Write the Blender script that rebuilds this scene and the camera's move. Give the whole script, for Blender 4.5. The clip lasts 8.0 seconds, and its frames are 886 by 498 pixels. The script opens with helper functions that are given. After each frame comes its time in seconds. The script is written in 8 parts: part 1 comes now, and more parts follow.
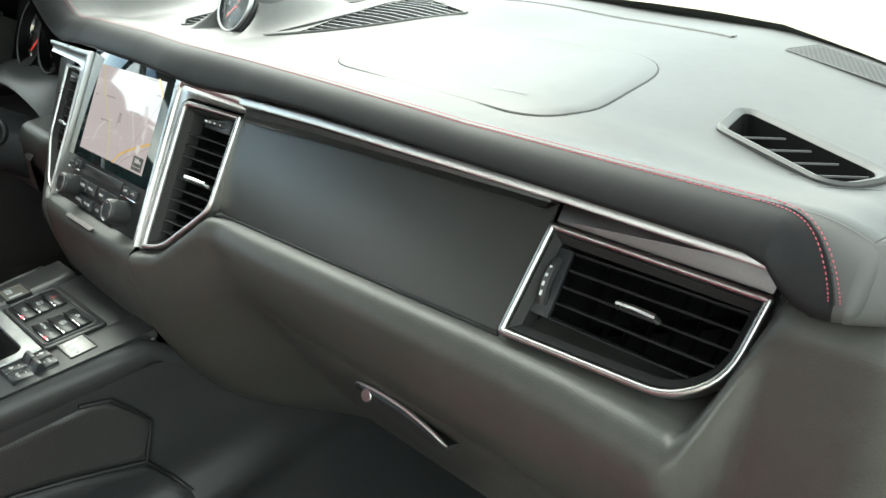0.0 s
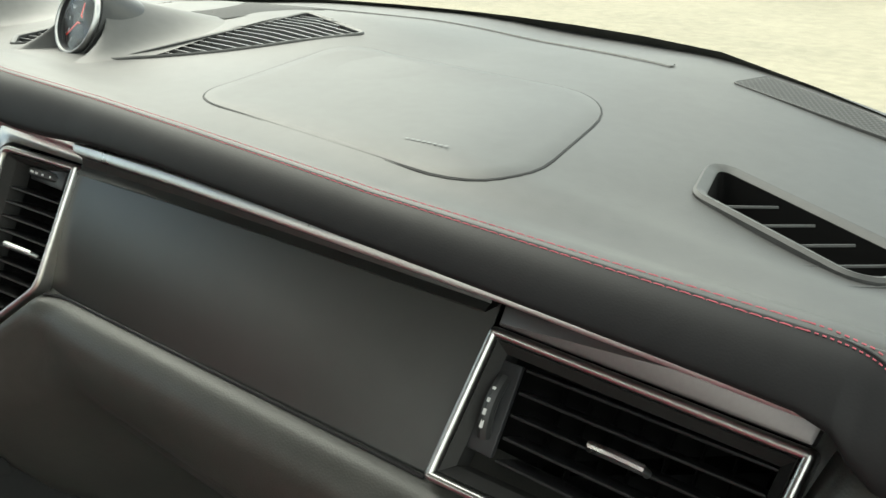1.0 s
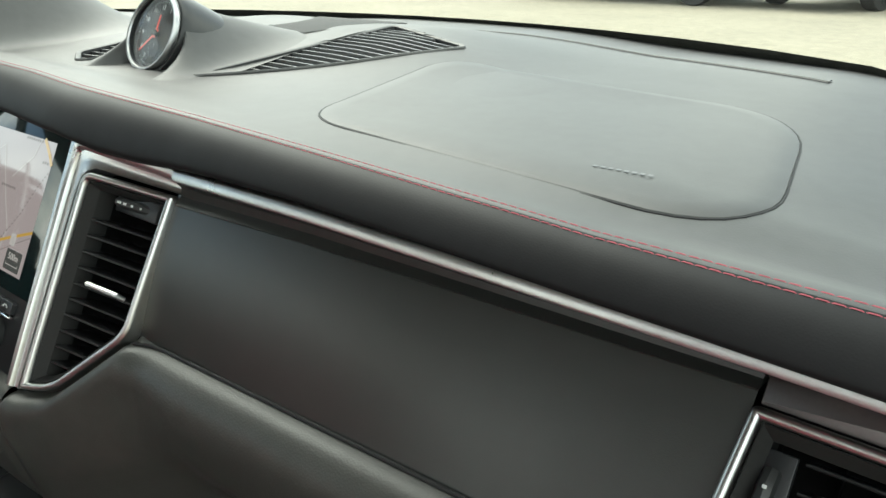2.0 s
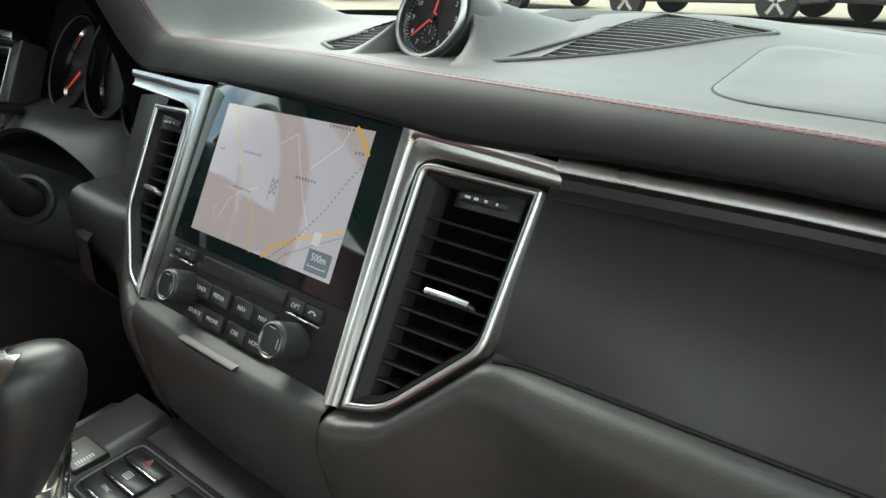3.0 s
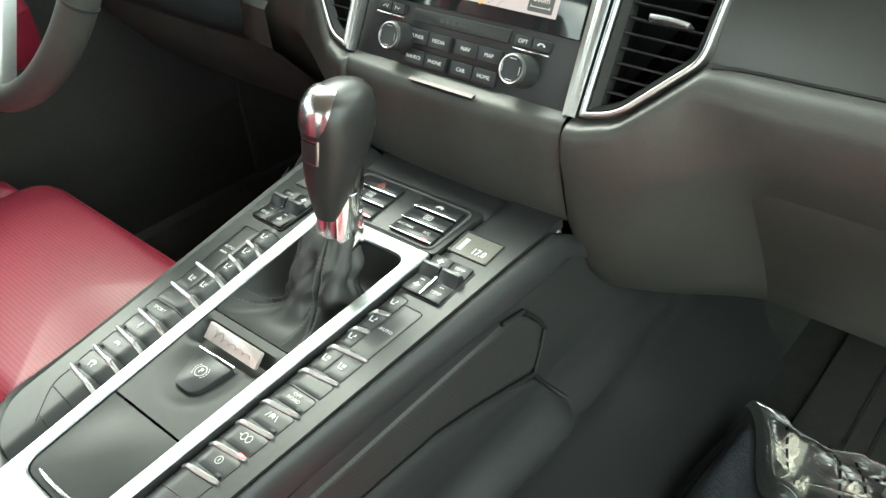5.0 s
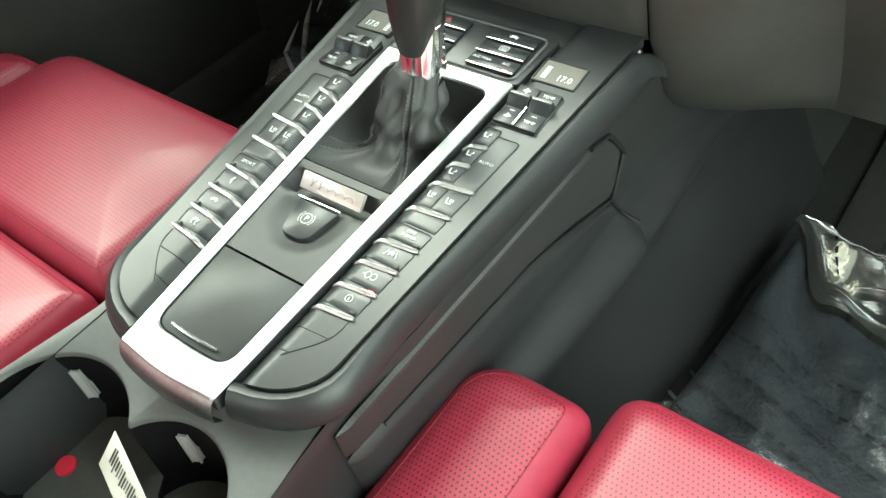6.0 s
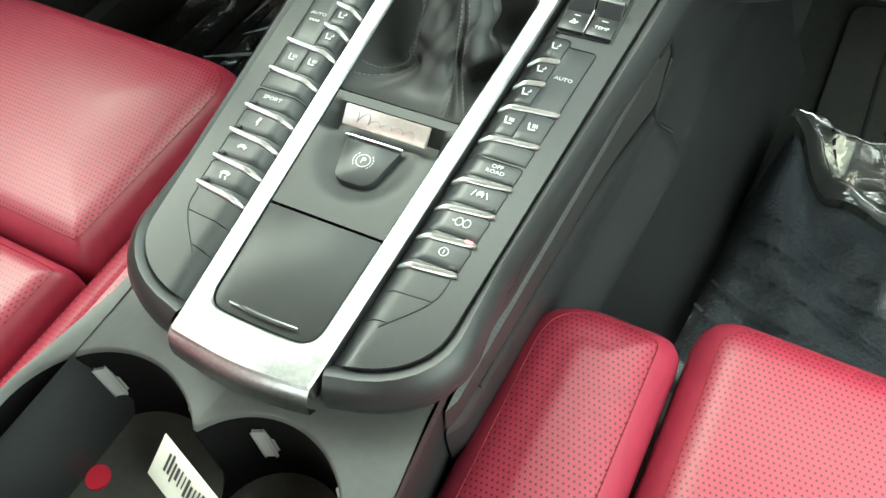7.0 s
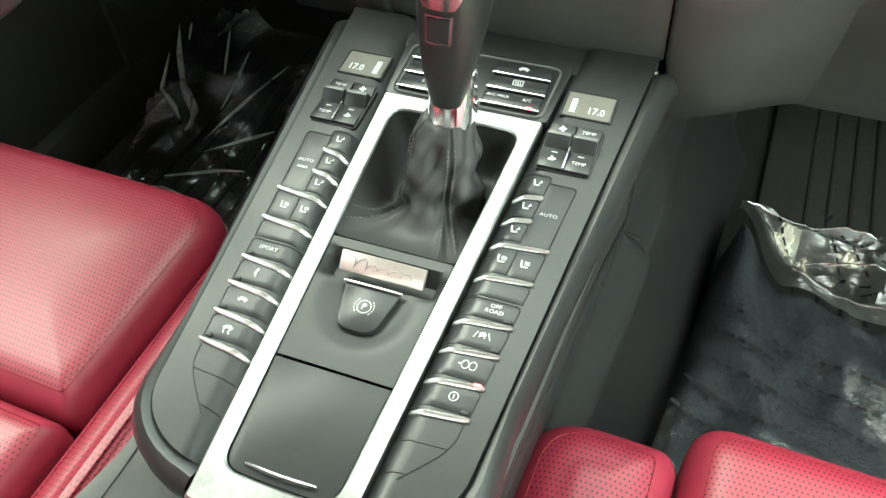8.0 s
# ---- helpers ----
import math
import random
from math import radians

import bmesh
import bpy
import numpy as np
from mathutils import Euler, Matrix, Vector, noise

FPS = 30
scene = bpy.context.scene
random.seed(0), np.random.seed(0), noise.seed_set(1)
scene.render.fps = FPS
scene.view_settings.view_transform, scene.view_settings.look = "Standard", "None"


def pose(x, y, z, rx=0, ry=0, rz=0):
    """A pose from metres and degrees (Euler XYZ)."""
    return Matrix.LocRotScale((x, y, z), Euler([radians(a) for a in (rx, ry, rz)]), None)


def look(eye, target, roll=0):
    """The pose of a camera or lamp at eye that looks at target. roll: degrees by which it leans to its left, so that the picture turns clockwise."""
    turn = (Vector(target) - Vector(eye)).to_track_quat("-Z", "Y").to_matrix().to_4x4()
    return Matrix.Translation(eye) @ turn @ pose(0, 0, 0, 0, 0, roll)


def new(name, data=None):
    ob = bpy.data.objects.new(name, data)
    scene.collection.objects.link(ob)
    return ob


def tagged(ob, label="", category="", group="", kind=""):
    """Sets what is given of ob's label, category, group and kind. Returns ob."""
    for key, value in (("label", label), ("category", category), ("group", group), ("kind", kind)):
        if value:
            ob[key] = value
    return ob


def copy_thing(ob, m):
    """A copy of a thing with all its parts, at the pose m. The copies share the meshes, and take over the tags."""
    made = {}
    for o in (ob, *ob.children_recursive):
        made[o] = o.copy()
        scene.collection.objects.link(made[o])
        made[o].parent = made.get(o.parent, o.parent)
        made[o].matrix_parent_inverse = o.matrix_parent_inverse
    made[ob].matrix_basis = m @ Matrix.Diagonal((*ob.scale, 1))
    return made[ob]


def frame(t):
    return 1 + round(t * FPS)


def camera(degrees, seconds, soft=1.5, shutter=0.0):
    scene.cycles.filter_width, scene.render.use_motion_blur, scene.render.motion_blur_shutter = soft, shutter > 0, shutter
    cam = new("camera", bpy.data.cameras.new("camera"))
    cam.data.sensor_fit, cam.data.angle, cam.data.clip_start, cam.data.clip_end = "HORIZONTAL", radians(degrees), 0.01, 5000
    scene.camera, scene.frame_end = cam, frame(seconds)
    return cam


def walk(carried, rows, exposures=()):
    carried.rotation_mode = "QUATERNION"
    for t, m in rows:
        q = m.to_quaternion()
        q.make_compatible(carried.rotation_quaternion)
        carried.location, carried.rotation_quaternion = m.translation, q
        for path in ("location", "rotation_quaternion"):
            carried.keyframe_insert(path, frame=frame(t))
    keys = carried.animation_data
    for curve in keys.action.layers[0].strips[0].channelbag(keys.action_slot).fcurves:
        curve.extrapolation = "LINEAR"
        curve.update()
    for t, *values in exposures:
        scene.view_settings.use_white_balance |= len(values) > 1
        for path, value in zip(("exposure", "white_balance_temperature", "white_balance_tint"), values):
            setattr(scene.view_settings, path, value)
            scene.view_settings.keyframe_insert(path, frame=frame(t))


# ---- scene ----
cam = camera(59.5, 8.0)
PATH = [
    (0, (0.771, -0.266, 1.152), (-0.573, 0.973, 0.34), -2.2),
    (0.5, (0.713, -0.206, 1.137), (-0.571, 1.121, 0.368), -2.2),
    (1, (0.678, -0.181, 1.146), (-0.474, 1.248, 0.35), -0.4),
    (2.3, (0.517, -0.179, 1.114), (-0.697, 1.235, 0.388), -1.4),
    (2.5, (0.474, -0.204, 1.101), (-0.793, 1.166, 0.381), -2.3),
    (3, (0.404, -0.247, 1.102), (-0.902, 1.096, 0.402), -1.2),
    (3.5, (0.375, -0.316, 1.123), (-0.94, 1.025, 0.434), -0.3),
    (4, (0.365, -0.381, 1.135), (-0.924, 0.977, 0.431), 0.6),
    (4.5, (0.38, -0.42, 1.124), (-0.847, 0.916, 0.28), 0.8),
    (5, (0.371, -0.443, 1.126), (-0.74, 0.724, -0.057), -4.4),
    (5.2, (0.365, -0.46, 1.123), (-0.684, 0.664, -0.156), -4.8),
    (6.3, (0.284, -0.51, 1.118), (-0.62, 0.487, -0.361), -9.5),
    (6.5, (0.256, -0.515, 1.093), (-0.596, 0.518, -0.392), -8.2),
    (7, (0.189, -0.519, 1.089), (-0.448, 0.469, -0.529), -6.2),
    (7.5, (0.163, -0.511, 1.112), (-0.392, 0.534, -0.501), -5.8),
    (8, (0.154, -0.513, 1.125), (-0.415, 0.675, -0.38), -4.2),
]
EXPOSURES = [(0, 2.02, 6500, -3), (0.5, 1.52, 6900, -2), (1, 1.32, 6900, -1), (2.5, 1.35, 6500, -3), (3.5, 1.65, 6500, -3), (4, 1.84, 6500, -4), (4.5, 2.12, 6500, -7), (5.2, 2.80, 6600, -9), (6.5, 2.92, 6600, -12), (7.2, 2.82, 6500, -13), (8, 2.88, 6700, -12)]
walk(cam, [(t, look(eye, target, roll)) for t, eye, target, roll in PATH], EXPOSURES)

# ---- world, sun ----
SUN_EL, SUN_AZ = 45.0, -66.0
world = bpy.data.worlds.new("world")
scene.world = world
world.use_nodes = True
wn, wl = world.node_tree.nodes, world.node_tree.links
wn.clear()
w_out, w_bg, w_sky = wn.new("ShaderNodeOutputWorld"), wn.new("ShaderNodeBackground"), wn.new("ShaderNodeTexSky")
w_sky.sky_type, w_sky.sun_disc = "NISHITA", False
w_sky.sun_elevation, w_sky.sun_rotation = radians(SUN_EL), radians(SUN_AZ)
w_co, w_no, w_ramp, w_mix = wn.new("ShaderNodeTexCoord"), wn.new("ShaderNodeTexNoise"), wn.new("ShaderNodeValToRGB"), wn.new("ShaderNodeMix")
w_no.inputs["Scale"].default_value, w_no.inputs["Detail"].default_value = 3.2, 8.0
w_ramp.color_ramp.elements[0].position, w_ramp.color_ramp.elements[1].position = 0.40, 0.62
w_mix.data_type = "RGBA"
w_mix.inputs["B"].default_value = (17.0, 17.0, 16.4, 1)
w_map = wn.new("ShaderNodeMapping")
w_map.inputs["Location"].default_value = (0.7, 0.35, 0.1)
wl.new(w_co.outputs["Generated"], w_map.inputs["Vector"])
wl.new(w_map.outputs["Vector"], w_no.inputs["Vector"])
wl.new(w_no.outputs["Fac"], w_ramp.inputs["Fac"])
wl.new(w_ramp.outputs["Color"], w_mix.inputs["Factor"])
wl.new(w_sky.outputs["Color"], w_mix.inputs["A"])
wl.new(w_mix.outputs["Result"], w_bg.inputs["Color"])
w_bg.inputs["Strength"].default_value = 0.12
wl.new(w_bg.outputs["Background"], w_out.inputs["Surface"])

sun_data = bpy.data.lights.new("sun", "SUN")
sun_data.energy, sun_data.angle, sun_data.color = 1.5, radians(40), (1.0, 0.97, 0.92)
sun = new("sun", sun_data)
sun.matrix_world = look((0, 0, 20), (-20 * math.sin(radians(SUN_AZ)) / math.tan(radians(SUN_EL)), -20 * math.cos(radians(SUN_AZ)) / math.tan(radians(SUN_EL)), 0))


# ---- materials ----
def material(name, color, rough=0.5, metal=0.0, grain=0.0, grain_size=0.001, vary=0.1, vary_size=0.08, rough_vary=0.08, coat=0.0, spec=0.5, emit=None, power=1.0, ior=1.45):
    """A surface with grain (bump), slow changes of colour and of gloss, at sizes in metres."""
    m = bpy.data.materials.new(name)
    m.use_nodes = True
    n, l = m.node_tree.nodes, m.node_tree.links
    b = n["Principled BSDF"]
    b.inputs["Base Color"].default_value = (*color, 1)
    b.inputs["Roughness"].default_value, b.inputs["Metallic"].default_value = rough, metal
    b.inputs["Coat Weight"].default_value, b.inputs["Specular IOR Level"].default_value = coat, spec
    b.inputs["IOR"].default_value = ior
    co = n.new("ShaderNodeTexCoord")
    if vary:
        big, small = n.new("ShaderNodeTexNoise"), n.new("ShaderNodeTexNoise")
        big.inputs["Scale"].default_value, small.inputs["Scale"].default_value = 1 / vary_size, 12 / vary_size
        big.inputs["Detail"].default_value = 4
        add, fac, mix = n.new("ShaderNodeMath"), n.new("ShaderNodeMapRange"), n.new("ShaderNodeMix")
        l.new(co.outputs["Object"], big.inputs["Vector"])
        l.new(co.outputs["Object"], small.inputs["Vector"])
        add.operation = "ADD"
        l.new(big.outputs["Fac"], add.inputs[0])
        l.new(small.outputs["Fac"], add.inputs[1])
        fac.inputs["From Min"].default_value, fac.inputs["From Max"].default_value = 0.7, 1.3
        l.new(add.outputs["Value"], fac.inputs["Value"])
        mix.data_type = "RGBA"
        mix.inputs["A"].default_value = (*[c * (1 - vary) for c in color], 1)
        mix.inputs["B"].default_value = (*[min(1, c * (1 + vary)) for c in color], 1)
        l.new(fac.outputs["Result"], mix.inputs["Factor"])
        l.new(mix.outputs["Result"], b.inputs["Base Color"])
        ro = n.new("ShaderNodeMapRange")
        ro.inputs["To Min"].default_value, ro.inputs["To Max"].default_value = max(0.02, rough - rough_vary), min(1, rough + rough_vary)
        l.new(big.outputs["Fac"], ro.inputs["Value"])
        l.new(ro.outputs["Result"], b.inputs["Roughness"])
    if grain:
        v, bump = n.new("ShaderNodeTexVoronoi"), n.new("ShaderNodeBump")
        v.inputs["Scale"].default_value = 1 / grain_size
        bump.inputs["Strength"].default_value, bump.inputs["Distance"].default_value = grain, grain_size * 0.25
        l.new(co.outputs["Object"], v.inputs["Vector"])
        l.new(v.outputs["Distance"], bump.inputs["Height"])
        l.new(bump.outputs["Normal"], b.inputs["Normal"])
    if emit:
        b.inputs["Emission Color"].default_value = (*emit, 1)
        b.inputs["Emission Strength"].default_value = power
    return m


def perforated(name, color, pitch=0.0034, hole=0.20, rough=0.42, axes="XY", depth=0.4, across=1.0):
    """Leather with a grid of small punched holes."""
    m = material(name, color, rough, grain=0.12, grain_size=0.0011, vary=0.08, vary_size=0.1)
    n, l = m.node_tree.nodes, m.node_tree.links
    b = n["Principled BSDF"]
    co, sep = n.new("ShaderNodeTexCoord"), n.new("ShaderNodeSeparateXYZ")
    l.new(co.outputs["Object"], sep.inputs["Vector"])

    def math_node(op, a, c=None):
        k = n.new("ShaderNodeMath")
        k.operation = op
        for i, v in enumerate((a, c)):
            if v is None:
                continue
            if isinstance(v, (int, float)):
                k.inputs[i].default_value = v
            else:
                l.new(v, k.inputs[i])
        return k.outputs["Value"]

    row = math_node("DIVIDE", sep.outputs[axes[1]], pitch)
    shift = math_node("MULTIPLY", math_node("MODULO", math_node("FLOOR", row), 2.0), 0.5)
    col = math_node("ADD", math_node("DIVIDE", sep.outputs[axes[0]], pitch * across), shift)
    du = math_node("SUBTRACT", math_node("FRACT", col), 0.5)
    dv = math_node("SUBTRACT", math_node("FRACT", row), 0.5)
    d = math_node("SQRT", math_node("ADD", math_node("MULTIPLY", du, du), math_node("MULTIPLY", dv, dv)))
    rim = n.new("ShaderNodeMapRange")
    rim.inputs["From Min"].default_value, rim.inputs["From Max"].default_value = hole * 0.8, hole * 1.2
    l.new(d, rim.inputs["Value"])
    mix = n.new("ShaderNodeMix")
    mix.data_type = "RGBA"
    mix.inputs["A"].default_value = (*[c * depth for c in color], 1)
    source = b.inputs["Base Color"].links[0].from_socket
    l.new(source, mix.inputs["B"])
    l.new(rim.outputs["Result"], mix.inputs["Factor"])
    l.new(mix.outputs["Result"], b.inputs["Base Color"])
    return m


def clear(name, gloss, tint=(1, 1, 1), rough=0.02, film=0.0, bump_by=0.6):
    """Thin clear sheet: light goes straight through, with a gloss that grows towards grazing views."""
    m = bpy.data.materials.new(name)
    m.use_nodes = True
    n, l = m.node_tree.nodes, m.node_tree.links
    n.clear()
    out, mix, tr, gl, lw, power, ramp = (n.new("ShaderNode" + k) for k in ("OutputMaterial", "MixShader", "BsdfTransparent", "BsdfGlossy", "LayerWeight", "Math", "MapRange"))
    tr.inputs["Color"].default_value = (*tint, 1)
    gl.inputs["Roughness"].default_value = rough
    lw.inputs["Blend"].default_value = 0.5
    power.operation = "POWER"
    power.inputs[1].default_value = 4.0
    l.new(lw.outputs["Facing"], power.inputs[0])
    ramp.inputs["To Min"].default_value, ramp.inputs["To Max"].default_value = 0.03 + film, gloss
    l.new(power.outputs["Value"], ramp.inputs["Value"])
    l.new(ramp.outputs["Result"], mix.inputs["Fac"])
    if film:
        noise_tex, bump = n.new("ShaderNodeTexNoise"), n.new("ShaderNodeBump")
        noise_tex.inputs["Scale"].default_value = 30
        bump.inputs["Strength"].default_value, bump.inputs["Distance"].default_value = bump_by, 0.01
        l.new(noise_tex.outputs["Fac"], bump.inputs["Height"])
        l.new(bump.outputs["Normal"], gl.inputs["Normal"])
    l.new(tr.outputs["BSDF"], mix.inputs[1])
    l.new(gl.outputs["BSDF"], mix.inputs[2])
    l.new(mix.outputs["Shader"], out.inputs["Surface"])
    return m


PAD = material("soft dash skin", (0.050, 0.050, 0.0495), 0.50, grain=0.10, grain_size=0.0009, vary=0.1, vary_size=0.12, spec=0.38)
SKIN = material("dark dash skin", (0.044, 0.044, 0.041), 0.45, grain=0.16, grain_size=0.0010, vary=0.12, vary_size=0.1)
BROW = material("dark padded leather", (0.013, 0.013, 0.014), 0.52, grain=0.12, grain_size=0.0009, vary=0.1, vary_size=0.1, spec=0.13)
SATIN = material("satin black panel", (0.020, 0.021, 0.020), 0.30, grain=0.15, grain_size=0.0006, vary=0.08, vary_size=0.15, rough_vary=0.05, spec=0.7)
LOWER = material("lower dash skin", (0.038, 0.038, 0.035), 0.40, grain=0.2, grain_size=0.0012, vary=0.12, vary_size=0.1, spec=0.6)
LID = material("satin black lid", (0.022, 0.023, 0.023), 0.46, grain=0.15, grain_size=0.0006, vary=0.08, vary_size=0.1, rough_vary=0.05, spec=0.4)
PLASTIC = material("black plastic", (0.021, 0.022, 0.023), 0.38, grain=0.12, grain_size=0.0007, vary=0.1, vary_size=0.05, spec=0.42)
BUTTON = material("button plastic", (0.019, 0.020, 0.022), 0.34, grain=0.1, grain_size=0.0005, vary=0.1, vary_size=0.02, spec=0.4)
DARK = material("vent black", (0.010, 0.010, 0.011), 0.5, vary=0.1, vary_size=0.03)
# near-black that paints in the shade of vents, cup wells and the gauge recess
DEPTH_SHADE = material("recess shade black", (0.004, 0.004, 0.004), 0.8, vary=0.1, vary_size=0.03, spec=0.1)
THROAT = material("dull vent surround", (0.016, 0.016, 0.016), 0.62, grain=0.1, grain_size=0.0006, vary=0.1, vary_size=0.03, spec=0.25)
LOUVRE = material("vent blade black", (0.013, 0.013, 0.014), 0.32, vary=0.12, vary_size=0.02, rough_vary=0.05)
SLAT = material("slat black", (0.095, 0.095, 0.096), 0.30, vary=0.12, vary_size=0.02)
GLOSS = material("black screen glass", (0.006, 0.014, 0.015), 0.05, vary=0.05, vary_size=0.1, rough_vary=0.02, spec=0.55, ior=1.5)
ALU = material("brushed aluminium trim", (0.52, 0.52, 0.515), 0.30, 1.0, grain=0.08, grain_size=0.0008, vary=0.05, vary_size=0.03)
FRAME = material("smudged brushed silver", (0.38, 0.39, 0.39), 0.36, 1.0, grain=0.06, grain_size=0.0008, vary=0.16, vary_size=0.03, rough_vary=0.12)
DULL_CHROME = material("dull chrome", (0.40, 0.40, 0.40), 0.34, 1.0, vary=0.05, vary_size=0.02, rough_vary=0.05)
CAP_GREY = material("satin grey metal", (0.17, 0.155, 0.155), 0.45, 1.0, vary=0.05, vary_size=0.02, rough_vary=0.05)
CHROME = material("polished chrome", (0.86, 0.86, 0.86), 0.1, 1.0, vary=0.04, vary_size=0.03, rough_vary=0.04)
RED = material("red leather", (0.245, 0.019, 0.042), 0.42, grain=0.2, grain_size=0.0012, vary=0.08, vary_size=0.12)
RED_PERF = perforated("perforated red leather", (0.245, 0.019, 0.042), 0.0040, 0.21, depth=0.20, across=0.85)
THREAD = material("red thread", (0.36, 0.075, 0.10), 0.7, vary=0.15, vary_size=0.01)
GREY_THREAD = material("dark thread", (0.085, 0.085, 0.085), 0.7, vary=0.15, vary_size=0.01)
KNOB = material("black knob leather", (0.017, 0.017, 0.017), 0.36, grain=0.12, grain_size=0.0009, vary=0.1, vary_size=0.04, rough_vary=0.06)
BAR = material("satin key metal", (0.84, 0.84, 0.83), 0.36, 1.0, vary=0.05, vary_size=0.01, rough_vary=0.05)
CAP = material("satin knob metal", (0.62, 0.62, 0.62), 0.2, 1.0, vary=0.05, vary_size=0.02, rough_vary=0.04)
BOOT = material("black gaiter leather", (0.026, 0.026, 0.026), 0.55, grain=0.15, grain_size=0.0010, vary=0.12, vary_size=0.03)
CARPET = material("black carpet", (0.033, 0.035, 0.032), 0.95, grain=1.0, grain_size=0.003, vary=0.25, vary_size=0.03)
RUBBER = material("black rubber", (0.058, 0.058, 0.053), 0.6, grain=0.2, grain_size=0.002, vary=0.15, vary_size=0.06)
WHITE_INK = material("white print", (0.52, 0.53, 0.53), 0.6, vary=0.05, vary_size=0.01)
DIM_INK = material("dim print", (0.10, 0.10, 0.10), 0.6, vary=0.05, vary_size=0.01)
RED_LED = material("red indicator", (0.6, 0.02, 0.03), 0.4, vary=0.05, vary_size=0.01, emit=(1.0, 0.05, 0.06), power=2.5)
LCD = material("grey lcd", (0.135, 0.128, 0.115), 0.16, vary=0.08, vary_size=0.02)
LCD_INK = material("lcd digit", (0.55, 0.59, 0.61), 0.4, vary=0.05, vary_size=0.01, emit=(0.75, 0.85, 0.9), power=0.06)
HEADLINER = material("pale grey headliner", (0.30, 0.295, 0.282), 0.9, grain=0.4, grain_size=0.002, vary=0.06, vary_size=0.1)
DIAL = material("black dial", (0.007, 0.007, 0.008), 0.5, vary=0.08, vary_size=0.02, spec=0.25)
NEEDLE = material("red pointer", (0.62, 0.05, 0.04), 0.4, vary=0.05, vary_size=0.01, emit=(1.0, 0.07, 0.05), power=0.10)
GROOVE = material("rubber groove", (0.030, 0.030, 0.028), 0.7, vary=0.1, vary_size=0.05)
LABEL = material("paper label", (0.70, 0.69, 0.62), 0.6, vary=0.05, vary_size=0.02)
GLASS = clear("window glass", 0.35, (0.95, 0.97, 0.95))
LENS = clear("clear instrument lens", 0.3, (0.97, 0.97, 0.97), 0.03)
FILM = clear("clear plastic film", 0.85, (0.90, 0.91, 0.92), 0.09, 0.20)
# opaque white and pale metal that paint the shine onto folds of clear film
FOLD_SHINE = material("painted film fold shine", (0.82, 0.84, 0.82), 0.16, vary=0.15, vary_size=0.02, rough_vary=0.06, spec=1.0)
GLEAM = material("painted film crease gleam", (0.88, 0.90, 0.88), 0.24, 0.8, vary=0.15, vary_size=0.02, rough_vary=0.1)
SHEET = clear("smooth plastic film", 0.55, (0.93, 0.94, 0.95), 0.22, 0.05, 0.15)
MOUTH = clear("crumpled bag film", 0.85, (0.88, 0.90, 0.88), 0.30, 0.36, 0.5)


# ---- building helpers ----
def S(t):
    t = min(1.0, max(0.0, t))
    return t * t * (3 - 2 * t)


def table(x, rows):
    """Smooth reading of a table of (x, value...)."""
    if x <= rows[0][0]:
        return rows[0][1:] if len(rows[0]) > 2 else rows[0][1]
    for a, b in zip(rows, rows[1:]):
        if x <= b[0]:
            f = (x - a[0]) / (b[0] - a[0])
            out = [u + (v - u) * f for u, v in zip(a[1:], b[1:])]
            return out if len(out) > 1 else out[0]
    return rows[-1][1:] if len(rows[-1]) > 2 else rows[-1][1]


def link(name, bm, mat, parent=None, label="", smooth=True, recalc=True, sharp=38):
    if recalc:
        bmesh.ops.recalc_face_normals(bm, faces=bm.faces)
    me = bpy.data.meshes.new(name)
    bm.to_mesh(me)
    bm.free()
    me.materials.append(mat)
    if smooth:
        me.polygons.foreach_set("use_smooth", [True] * len(me.polygons))
        me.set_sharp_from_angle(angle=radians(sharp))
    ob = new(name, me)
    if parent:
        ob.parent = parent
    if label:
        ob["label"] = label
    return ob


def part(name, bm, mat, parent, label="", smooth=True, sharp=38):
    return link(name, bm, mat, parent, label, smooth, True, sharp)


def thing(name, label, category, m=None, group="", kind=""):
    ob = new(name)
    ob.empty_display_size = 0.02
    if m is not None:
        ob.matrix_world = m
    return tagged(ob, label, category, group, kind)


def loft(rows, closed=False, caps=False, bm=None):
    """A skin over rows of points; closed joins each row's ends."""
    bm = bm or bmesh.new()
    vs = [[bm.verts.new(p) for p in r] for r in rows]
    for a, b in zip(vs, vs[1:]):
        k = len(a)
        for i in range(k if closed else k - 1):
            j = (i + 1) % k
            bm.faces.new((a[i], a[j], b[j], b[i]))
    if caps:
        bm.faces.new(vs[0])
        bm.faces.new(vs[-1][::-1])
    return bm


def box(cx, cy, cz, sx, sy, sz, bevel=0.0, seg=2, bm=None, m=None):
    bm = bm or bmesh.new()
    made = bmesh.ops.create_cube(bm, size=1)["verts"]
    for v in made:
        v.co = Vector((cx + v.co.x * sx, cy + v.co.y * sy, cz + v.co.z * sz))
        if m is not None:
            v.co = m @ v.co
    if bevel:
        edges = list({e for v in made for e in v.link_edges})
        bmesh.ops.bevel(bm, geom=edges, offset=bevel, segments=seg, affect="EDGES", profile=0.5)
    return bm


